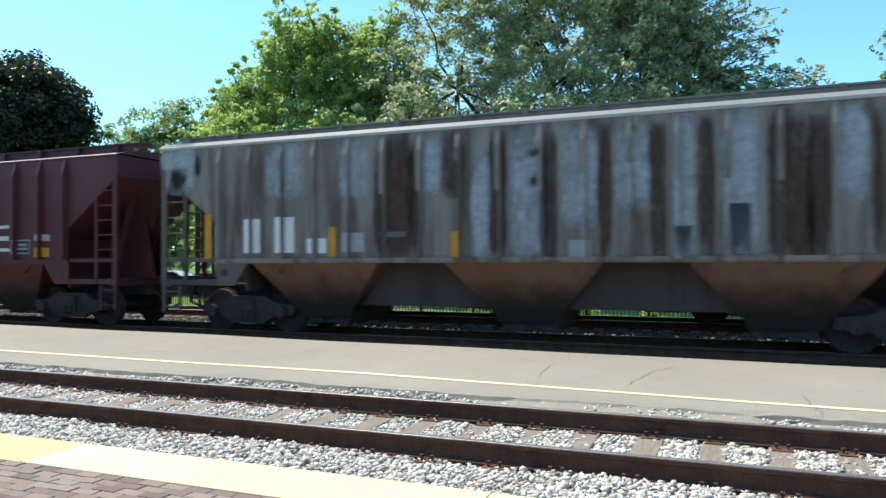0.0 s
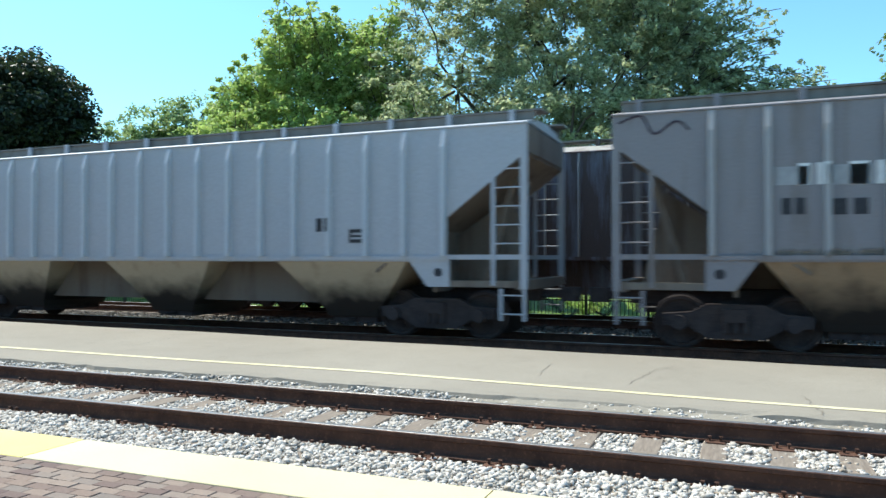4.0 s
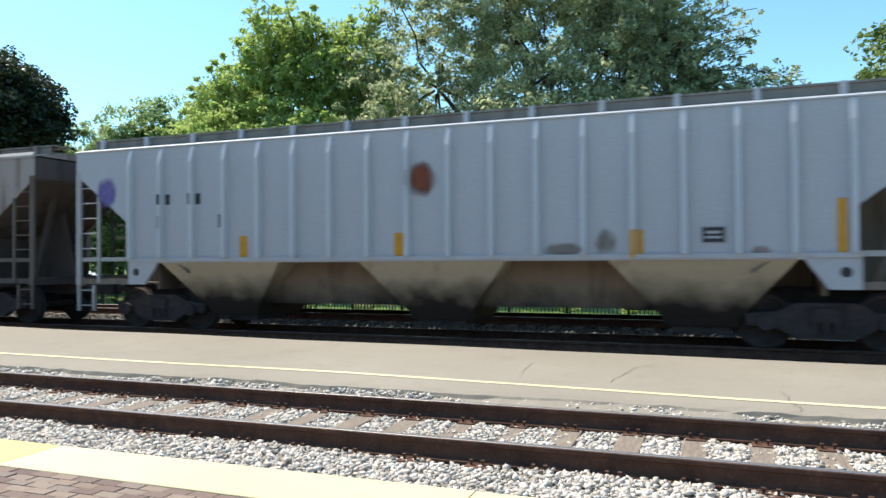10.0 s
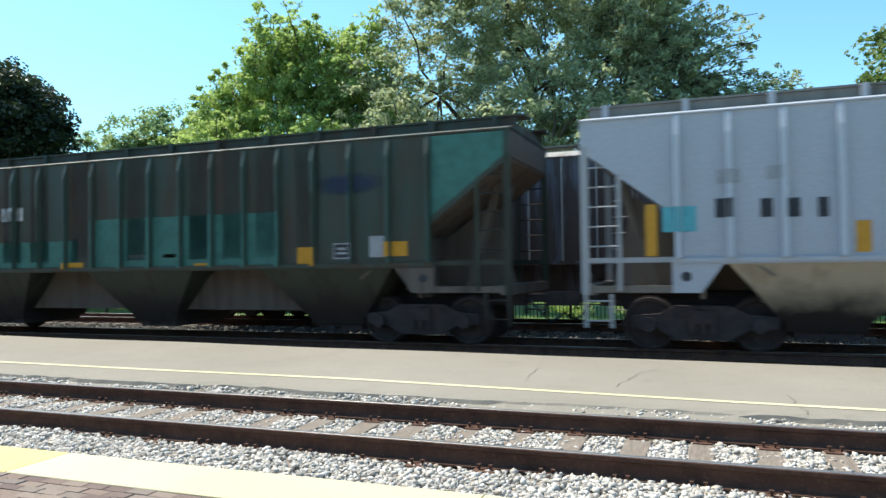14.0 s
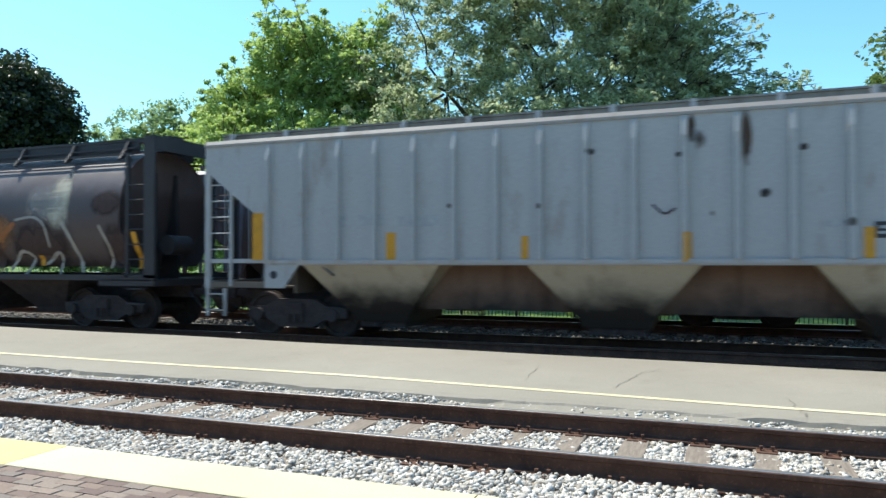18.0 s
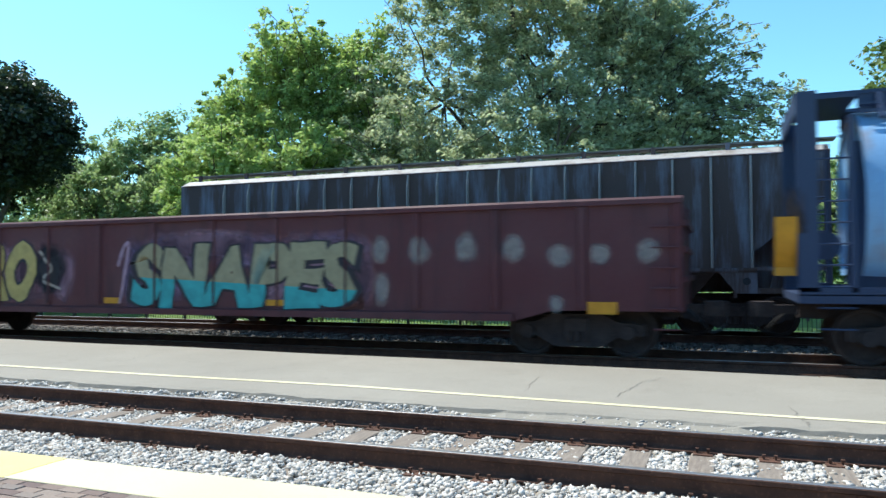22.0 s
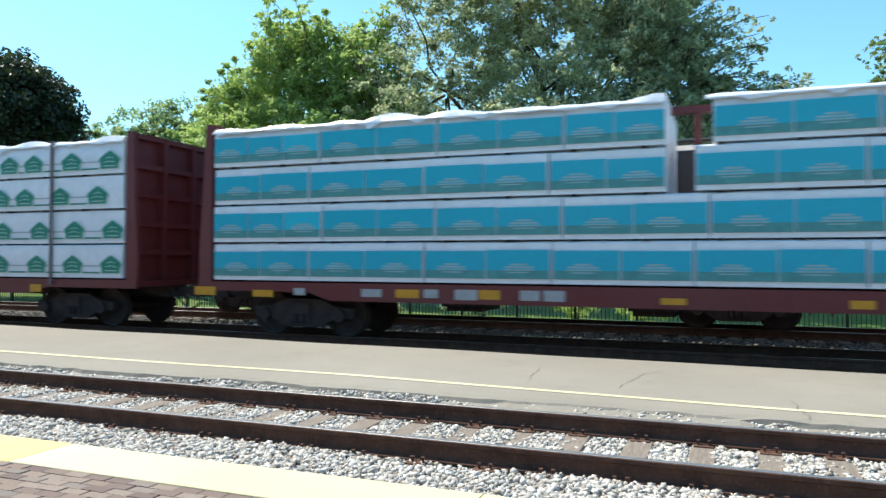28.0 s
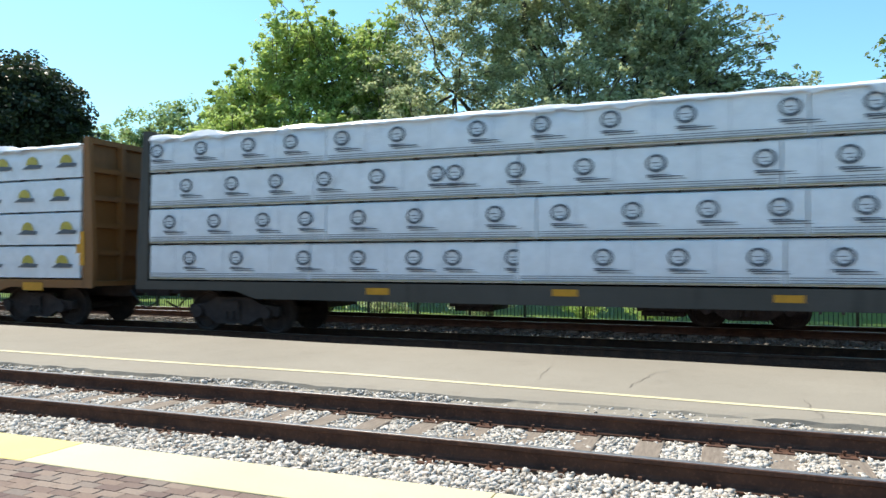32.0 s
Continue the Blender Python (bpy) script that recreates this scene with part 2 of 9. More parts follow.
M = {
    "rail_side": rusty("rail_rust", (0.052, 0.026, 0.018), (0.115, 0.057, 0.037)),
    "rail_top": plain("rail_steel", (0.42, 0.40, 0.38), 0.35, 0.8, 0.15, 20),
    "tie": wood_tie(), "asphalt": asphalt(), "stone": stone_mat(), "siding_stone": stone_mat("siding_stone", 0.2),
    "bed": bed_mat("ballast_bed", (0.30, 0.28, 0.25), (0.54, 0.51, 0.47)),
    "dark_bed": bed_mat("shaded_ballast", (0.048, 0.042, 0.041), (0.12, 0.108, 0.10)),
    "gravel": bed_mat("pale_gravel", (0.13, 0.12, 0.11), (0.26, 0.245, 0.225), 14.0),
    "grass": grass_mat(), "brick": brick_mat(), "brick_rest": brick_mat("paver_brick_field", True), "yellow": worn_yellow("yellow_paint_cream", (0.57, 0.505, 0.29), (0.60, 0.55, 0.39)), "yellow_deep": worn_yellow("yellow_paint", (0.66, 0.53, 0.15), (0.68, 0.57, 0.24)),
    "concrete": plain("concrete", (0.32, 0.305, 0.28), 0.9, 0, 0.2, 14),
    "crack": plain("crack_tar", (0.165, 0.145, 0.12), 0.9),
    "truck": rusty("truck_grime", (0.030, 0.024, 0.024), (0.066, 0.050, 0.046)),
    "wheel": rusty("wheel_rust", (0.032, 0.024, 0.023), (0.072, 0.053, 0.046)),
    "tread": plain("wheel_tread", (0.30, 0.29, 0.28), 0.35, 0.9, 0.1),
    "iron": plain("fence_iron", (0.012, 0.012, 0.013), 0.5),
    "bark": plain("bark", (0.10, 0.08, 0.062), 0.95, 0, 0.4, 6),
    "reflector": plain("yellow_reflector", (0.54, 0.25, 0.016), 0.45, 0, 0.15),
    "white": plain("white_lettering", (0.72, 0.72, 0.70), 0.6, 0, 0.12, 14),
    "black": plain("black_lettering", (0.03, 0.03, 0.035), 0.6, 0, 0.3, 14),
    "steel": plain("galvanised_steel", (0.42, 0.43, 0.44), 0.5, 0.3, 0.2),
    "patch": plain("grey_patch", (0.30, 0.32, 0.34), 0.6, 0, 0.15),
}


# ---- building kit
def box(bm, x0, x1, y0, y1, z0, z1):
    v = [bm.verts.new((x, y, z)) for z in (z0, z1) for y in (y0, y1) for x in (x0, x1)]
    for f in ((0, 2, 3, 1), (4, 5, 7, 6), (0, 1, 5, 4), (2, 6, 7, 3), (0, 4, 6, 2), (1, 3, 7, 5)):
        bm.faces.new([v[i] for i in f])


def prism(bm, poly, a0, a1, axis="y"):
    """A flat outline of (u, v) drawn out along an axis: u, v are x, z for y; x, y for z; y, z for x."""
    def put(u, v, a):
        return {"y": (u, a, v), "z": (u, v, a), "x": (a, u, v)}[axis]
    lo, hi = [bm.verts.new(put(u, v, a0)) for u, v in poly], [bm.verts.new(put(u, v, a1)) for u, v in poly]
    n = len(poly)
    bm.faces.new(lo)
    bm.faces.new(hi[::-1])
    for i in range(n):
        bm.faces.new((lo[i], hi[i], hi[(i + 1) % n], lo[(i + 1) % n]))


def rod(bm, p, q, r, n=6, r2=None):
    """A round bar from p to q."""
    p, q = Vector(p), Vector(q)
    d = (q - p).normalized()
    side = d.cross((0, 0, 1) if abs(d.z) < 0.9 else (1, 0, 0)).normalized()
    up = d.cross(side)
    rings = []
    for c, rr in ((p, r), (q, r if r2 is None else r2)):
        rings.append([bm.verts.new(c + rr * (math.cos(a) * side + math.sin(a) * up)) for a in (2 * math.pi * i / n for i in range(n))])
    for i in range(n):
        bm.faces.new((rings[0][i], rings[0][(i + 1) % n], rings[1][(i + 1) % n], rings[1][i]))
    bm.faces.new(rings[0][::-1])
    bm.faces.new(rings[1])


def lathe(bm, profile, n=24, axis="y"):
    """A turned body: profile of (distance along the axis, radius)."""
    rings = []
    for a, r in profile:
        ring = []
        for i in range(n):
            c, s = r * math.cos(2 * math.pi * i / n), r * math.sin(2 * math.pi * i / n)
            ring.append(bm.verts.new((c, a, s) if axis == "y" else (a, c, s)))
        rings.append(ring)
    for j in range(len(rings) - 1):
        for i in range(n):
            bm.faces.new((rings[j][i], rings[j][(i + 1) % n], rings[j + 1][(i + 1) % n], rings[j + 1][i]))
    bm.faces.new(rings[0][::-1])
    bm.faces.new(rings[-1])


def flat(bm, poly, y, faces=-1):
    """A thin painted shape on a side that looks to -y: outline of (x, z)."""
    bm.faces.new([bm.verts.new((x, y, z)) for x, z in poly])


def rect(bm, x, z, w, h, y):
    """A painted bar centred at x, z."""
    flat(bm, [(x - w / 2, z - h / 2), (x + w / 2, z - h / 2), (x + w / 2, z + h / 2), (x - w / 2, z + h / 2)], y)


def mesh_of(name, bm, material, smooth=False):
    bmesh.ops.recalc_face_normals(bm, faces=bm.faces)
    me = bpy.data.meshes.new(name)
    bm.to_mesh(me)
    bm.free()
    me.materials.append(material)
    if smooth:
        me.polygons.foreach_set("use_smooth", [True] * len(me.polygons))
        me.set_sharp_from_angle(angle=radians(40))
    return me


def part(name, bm, material, parent, label="", smooth=False, at=None):
    """Links a bmesh, or a mesh already made, as one object under a thing or a part."""
    me = mesh_of(name, bm, material, smooth) if isinstance(bm, bmesh.types.BMesh) else bm
    ob = new(name, me)
    if parent is not None:
        ob.parent = parent
    if at is not None:
        ob.matrix_basis = at
    if label:
        ob["label"] = label
    return ob


def thing(name, label, category, group="", kind="", at=None):
    ob = new(name)
    ob.empty_display_size = 0.3
    if at is not None:
        ob.matrix_basis = at
    return tagged(ob, label, category, group, kind)


def cloud(name, verts, faces, material):
    """One mesh from arrays, for what nobody could count."""
    me = bpy.data.meshes.new(name)
    nv, nf, k = len(verts), len(faces), faces.shape[1]
    me.vertices.add(nv)
    me.vertices.foreach_set("co", np.ascontiguousarray(verts, dtype=np.float32).ravel())
    me.loops.add(nf * k)
    me.loops.foreach_set("vertex_index", np.ascontiguousarray(faces, dtype=np.int32).ravel())
    me.polygons.add(nf)
    me.polygons.foreach_set("loop_start", np.arange(0, nf * k, k, dtype=np.int32))
    me.update(calc_edges=True)
    me.materials.append(material)
    return me


FONT_CACHE = {}


def lettering(text, height, fat=0.0, stretch=1.0):
    """The outline of built-in letters as a mesh in the x, z plane, looking to -y, centred on x, standing on z = 0."""
    key = (text, height, fat, stretch)
    if key not in FONT_CACHE:
        cu = bpy.data.curves.new("letters", "FONT")
        cu.body, cu.size, cu.offset, cu.align_x, cu.resolution_u = text, height * 1.37, fat, "CENTER", 3
        ob = new("letters_tmp", cu)
        bpy.context.view_layer.update()
        me = bpy.data.meshes.new_from_object(ob.evaluated_get(bpy.context.evaluated_depsgraph_get()))
        bpy.data.objects.remove(ob)
        bpy.data.curves.remove(cu)
        me.transform(Matrix(((stretch, 0, 0, 0), (0, 0, 1, 0), (0, 1, 0, 0), (0, 0, 0, 1))))
        FONT_CACHE[key] = me
    return FONT_CACHE[key].copy()


TRAIN_Y = 14.2


def travelled(t):
    """How far the train has gone since the start, in metres."""
    return 16.5 * t - 0.0065 * t * t


# ---- ground, platforms and tracks
def ground():
    bm = bmesh.new()
    xs = (-2000, -300, -90, -60, -40, -20, 0, 20, 40, 90, 300, 2000)
    ys = ((-2000, -0.5), (-200, -0.5), (-12, -0.45), (4.0, -0.42), (12.0, -0.42), (20.8, -0.42), (23.0, -0.62), (25.2, -0.72), (45, -0.72), (90, -0.75), (300, -0.8), (2500, -0.8))
    grid = [[bm.verts.new((x, y, z)) for x in xs] for y, z in ys]
    for a, b in zip(grid, grid[1:]):
        for i in range(len(xs) - 1):
            bm.faces.new((a[i], a[i + 1], b[i + 1], b[i]))
    ob = new("ground", mesh_of("ground", bm, M["grass"]))
    return tagged(ob, "mown green lawn beyond the railway fence", "ground", kind="structure")


ground()


def bed(name, y0, y1, z, label, material, x0=-420, x1=260, shoulder=0.5):
    bm = bmesh.new()
    prism(bm, [(y0 - shoulder, -0.6), (y0, z), (y1, z), (y1 + shoulder, -0.6)], x0, x1, "x")
    return tagged(new(name, mesh_of(name, bm, material)), label, "track bed", kind="structure")


bed("ballast_bed", 4.62, 8.12, -0.211, "pale crushed-stone ballast bed of the near track", M["bed"], shoulder=0.02)
# very dark ballast: the train's shade is painted into its colour
bed("main_track_bed", 11.4, 16.6, -0.24, "ballast bed darkened with painted shade under the passing train", M["dark_bed"])
bed("siding_bed", 16.75, 21.6, -0.24, "pale gravel bed of the siding", M["gravel"])

NEAR_Y, MAIN_Y, SIDE_Y, GAUGE = 6.71, TRAIN_Y, 19.3, 1.505


def rail_mesh(x0, x1):
    """A flat-bottomed rail, drawn out along x."""
    half = [(0.075, -0.185), (0.075, -0.172), (0.018, -0.155), (0.009, -0.13), (0.009, -0.055), (0.036, -0.04), (0.037, -0.008), (0.030, -0.001)]
    bm = bmesh.new()
    prism(bm, half + [(-y, z) for y, z in half[::-1]], x0, x1, "x")
    return bm


def rail_head(x0, x1):
    bm = bmesh.new()
    prism(bm, [(-0.029, -0.001), (0.029, -0.001), (0.026, 0.002), (-0.026, 0.002)], x0, x1, "x")
    return bm


def track(y, label, x0, x1, shiny):
    tr = thing("railway_track", label, "railway track", kind="structure", at=pose(0, y, 0))
    for s in (-1, 1):
        r = part("rail", rail_mesh(x0, x1), M["rail_side"], tr, at=pose(0, s * GAUGE / 2, 0))
        part("running_surface", rail_head(x0, x1), M["rail_top"], r, "worn bright running surface")
    return tr


near_track = track(NEAR_Y, "rusty rails on grey wooden ties in pale ballast between two platforms", -420, 260, True)
main_track = track(MAIN_Y, "rails of the main track under the passing freight train", -700, 400, True)
side_track = track(SIDE_Y, "rails of the siding beyond the main track", -420, 260, True)


def near_platform():
    """Brick-paved platform on which the camera stands."""
    p = thing("platform_near", "red brick-paved platform with a pale yellow edge strip", "platform", kind="structure")
    bm = bmesh.new()
    box(bm, -420, 260, -9, 4.06, -0.6, -0.072)
    part("base", bm, M["concrete"], p)
    # edge strip in panels with fine joints
    xs = [-5.17 + 3.66 * i for i in range(-30, 22)]
    me = deep_panel = None
    for x in xs:
        if me is None:
            bm = bmesh.new()
            prism(bm, [(4.07, -0.3), (4.07, -0.003), (4.075, 0.002), (4.662, 0.002), (4.67, -0.006), (4.67, -0.3)], 0.006, 3.654, "x")
            me = mesh_of("edge_panel", bm, M["yellow"])
        # panels further left take the deeper yellow, the others cream
        if x < -5.2:
            if deep_panel is None:
                deep_panel = me.copy()
                deep_panel.materials.clear()
                deep_panel.materials.append(M["yellow_deep"])
        part("edge_panel", deep_panel if x < -5.2 else me, None, p, "bright yellow painted edge panel" if x < -5.2 else "cream-yellow edge panel", at=pose(x, 0, 0))
    bm = bmesh.new()
    box(bm, -420, 260, 4.05, 4.66, -0.6, -0.02)
    part("edge_beam", bm, M["concrete"], p)
    return p


platform_near = near_platform()


def island_platform():
    """The asphalt strip between the two tracks: a sheet with a broken near edge."""
    p = thing("platform_island", "worn grey asphalt platform between the tracks, cracked and broken along its edge", "platform", kind="structure")
    bm = bmesh.new()
    xs = [-420, -200, -90, -50, -34] + [-30 + 0.22 * i for i in range(182)] + [14, 30, 80, 260]
    far = 11.82

    def top(x, y):
        lift = 0.0062 * min(max(2.0 - x, 0.0), 22.0) * min(max((y - 7.9) / 4.0, 0), 1)
        return lift + 0.012 * noise.noise((x * 0.35, y * 0.5, 0))

    cols = []
    for x in xs:
        rag = 8.02 + 0.05 * noise.noise((x * 0.9, 3, 0)) + 0.05 * noise.noise((x * 4.1, 7, 0)) + (0.16 * max(0, noise.noise((x * 0.45, 11, 0))))
        ys = (rag - 0.36, rag - 0.28, rag - 0.14, rag - 0.025, rag, rag + 0.12, 8.5, 9.3, 10.2, 11.1, far, far + 0.03)
        col = []
        for k, y in enumerate(ys):
            z = top(x, y)
            if k == 0:
                z = -0.24
            if 0 < k < 4:
                z = -0.115 + 0.025 * k - (0.035 if x < -2.4 or x > 0.3 else 0.0) + 0.022 * noise.noise((x * 1.3, 1 + y, 0)) + 0.014 * noise.noise((x * 5, 4 + 3 * y, 0))
            if k == 4:
                z -= 0.02 + 0.03 * noise.noise((x * 3, 1, 0))
            if k == 11:
                z = -0.3
            col.append(bm.verts.new((x, y, z)))
        cols.append(col)
    for a, b in zip(cols, cols[1:]):
        for i in range(len(a) - 1):
            bm.faces.new((a[i], b[i], b[i + 1], a[i + 1]))
    part("asphalt_sheet", bm, M["asphalt"], p)
    # painted line
    bm = bmesh.new()
    row = []
    for x in xs:
        skew = 8.82 - 0.051 * min(max(x + 4.6, 0.0), 8.0)
        row.append([bm.verts.new((x, y, top(x, y) + 0.005)) for y in (skew - 0.06 + 0.006 * noise.noise((x * 6, 0, 0)), skew + 0.06 + 0.006 * noise.noise((x * 6, 9, 0)))])
    for a, b in zip(row, row[1:]):
        bm.faces.new((a[0], b[0], b[1], a[1]))
    part("painted_line", bm, M["yellow"], p, "thin worn yellow painted line")
    # cracks in the asphalt
    for k, pts in enumerate((((-1.25, 9.2), (-1.13, 9.86), (-1.06, 10.41), (-0.8, 10.9)), ((-6.25, 11.6), (-6.32, 10.78), (-6.61, 10.2), (-6.9, 9.6)),
                             ((-7.2, 9.5), (-7.58, 8.99), (-7.7, 8.7)), ((0.69, 9.2), (0.77, 8.48), (0.79, 8.1)), ((-2.47, 10.4), (-2.41, 9.28)), ((-9.7, 9.6), (-9.82, 10.4), (-9.9, 11.2)))):
        bm = bmesh.new()
        rng = random.Random(k)
        line = []
        for (xa, ya), (xb, yb) in zip(pts, pts[1:]):
            for i in range(7):
                f = i / 7
                line.append((xa + (xb - xa) * f + rng.uniform(-0.035, 0.035), ya + (yb - ya) * f))
        line.append(pts[-1])
        prev = None
        for i, (x, y) in enumerate(line):
            w = rng.uniform(0.002, 0.007) * (0.3 if i in (0, len(line) - 1) else 1)
            pair = [bm.verts.new((x - w, y, top(x, y) + 0.006)), bm.verts.new((x + w, y, top(x, y) + 0.006))]
            if prev:
                bm.faces.new((prev[0], prev[1], pair[1], pair[0]))
            prev = pair
        part("crack", bm, M["crack"], p)
    return p


platform_island = island_platform()


# ---- freight cars: each stands at the middle of its length, on the rail tops, its near side towards -y
WHEELS = []
RIBS = {}


def wheelset_mesh():
    if "wheelset" not in SHARED:
        bm = bmesh.new()
        for s in (-1, 1):
            y = s * 0.745
            prof = [(y - s * 0.075, 0.10), (y - s * 0.075, 0.485), (y - s * 0.045, 0.485), (y - s * 0.04, 0.457), (y + s * 0.06, 0.45), (y + s * 0.06, 0.39), (y + s * 0.02, 0.37), (y + s * 0.01, 0.16), (y + s * 0.07, 0.13), (y + s * 0.07, 0.085)]
            lathe(bm, prof if s > 0 else prof[::-1], 28)
            for k in range(3):
                a = k * 2.094
                rod(bm, (0.27 * math.cos(a), y + s * 0.01, 0.27 * math.sin(a)), (0.27 * math.cos(a), y + s * 0.035, 0.27 * math.sin(a)), 0.035, 6)
        lathe(bm, [(-1.1, 0.085), (1.1, 0.085)], 12)
        SHARED["wheelset"] = mesh_of("wheelset", bm, M["wheel"], True)
    return SHARED["wheelset"]


def truck_meshes():
    if "side_frame" not in SHARED:
        bm = bmesh.new()
        top = [(-1.18, 0.40), (-1.18, 0.60), (-0.72, 0.64), (-0.45, 0.78), (0.45, 0.78), (0.72, 0.64), (1.18, 0.60), (1.18, 0.40), (0.78, 0.40), (0.42, 0.20), (-0.42, 0.20), (-0.78, 0.40)]
        prism(bm, top, -0.07, 0.07)
        for x in (-0.89, 0.89):
            rod(bm, (x, -0.17, 0.457), (x, 0.07, 0.457), 0.13, 12)
        for x in (-0.16, 0, 0.16):
            rod(bm, (x, -0.09, 0.30), (x, -0.09, 0.58), 0.055, 8)
        SHARED["side_frame"] = mesh_of("side_frame", bm, M["truck"])
        bm = bmesh.new()
        box(bm, -0.2, 0.2, -1.15, 1.15, 0.48, 0.70)
        rod(bm, (0, 0, 0.66), (0, 0, 0.86), 0.2, 12)
        SHARED["bolster"] = mesh_of("bolster", bm, M["truck"])
        bm = bmesh.new()
        for s in (-1, 1):
            box(bm, s * 0.38 - 0.05, s * 0.38 + 0.05, -0.85, 0.85, 0.36, 0.50)
        SHARED["brake_beam"] = mesh_of("brake_beam", bm, M["truck"])


def trucks(car, centre):
    truck_meshes()
    for s in (-1, 1):
        t = part("truck", SHARED["bolster"], None, car, "grimy cast-steel four-wheel truck", at=pose(s * centre, 0, 0))
        for y in (-1, 1):
            part("side_frame", SHARED["side_frame"], None, t, at=pose(0, y * 1.0, 0, 0, 0, 0 if y < 0 else 180))
        part("brake_beam", SHARED["brake_beam"], None, t)
        for x in (-0.89, 0.89):
            w = part("wheelset", wheelset_mesh(), None, t, "rusty steel wheels on an axle", at=pose(x, 0, 0.457))
            WHEELS.append((w, car, s * centre + x, x))


SHARED = {}


def couplers(car, e):
    if "coupler" not in SHARED:
        bm = bmesh.new()
        box(bm, -0.5, 0.3, -0.075, 0.075, 0.78, 0.93)
        prism(bm, [(0.28, -0.13), (0.62, -0.16), (0.70, -0.06), (0.60, -0.02), (0.56, 0.08), (0.66, 0.14), (0.56, 0.18), (0.28, 0.14)], 0.72, 0.99, "z")
        SHARED["coupler"] = mesh_of("coupler", bm, M["truck"])
        bm = bmesh.new()
        pts = [(0.0, -0.35, 0.85), (0.25, -0.36, 0.62), (0.42, -0.3, 0.42), (0.58, -0.22, 0.5), (0.66, -0.18, 0.58)]
        for a, b in zip(pts, pts[1:]):
            rod(bm, a, b, 0.025, 6)
        SHARED["air_hose"] = mesh_of("air_hose", bm, M["iron"])
    for s in (-1, 1):
        part("coupler", SHARED["coupler"], None, car, at=pose(s * e, 0, 0, 0, 0, 0 if s > 0 else 180))
        part("air_hose", SHARED["air_hose"], None, car, at=pose(s * e, 0, 0, 0, 0, 0 if s > 0 else 180))


def ladder(car, x0, x1, z0, z1, y, material, rungs=7, name="ladder", stiles=True):
    """Rungs between two stiles, or single grab irons welded to posts."""
    key = ("rung", round(x1 - x0, 3), material.name)
    if key not in SHARED:
        bm = bmesh.new()
        rod(bm, (0, 0, 0), (x1 - x0, 0, 0), 0.017, 6)
        SHARED[key] = mesh_of("rung", bm, material)
    holder = car
    if stiles:
        bm = bmesh.new()
        box(bm, x0 - 0.03, x0 + 0.03, y - 0.03, y + 0.03, z0, z1)
        holder = part(name, bm, material, car)
        bm = bmesh.new()
        box(bm, x1 - 0.03, x1 + 0.03, y - 0.03, y + 0.03, z0, z1)
        part("stile", bm, material, holder)
    for k in range(rungs):
        z = z0 + 0.12 + (z1 - z0 - 0.24) * k / max(1, rungs - 1)
        part("rung" if stiles else "grab_iron", SHARED[key], None, holder, at=pose(x0, y, z))
    return holder


def reflectors(car, xs, z, w, h, y, material=None):
    key = ("reflector_plate", w, h)
    if key not in SHARED:
        bm = bmesh.new()
        box(bm, -w / 2, w / 2, -0.004, 0.004, -h / 2, h / 2)
        SHARED[key] = mesh_of("reflector_plate", bm, material or M["reflector"])
    for x in xs:
        part("reflector_plate", SHARED[key], None, car, "yellow reflective strip", at=pose(x, y, z))


def car_thing(name, label, e):
    return thing(name, label, "freight car", "cars of the freight train")


P_ROOF = paint("weathered_roof", (0.20, 0.19, 0.17), (0.09, 0.075, 0.06), 0.5, 0.2, 0.7)


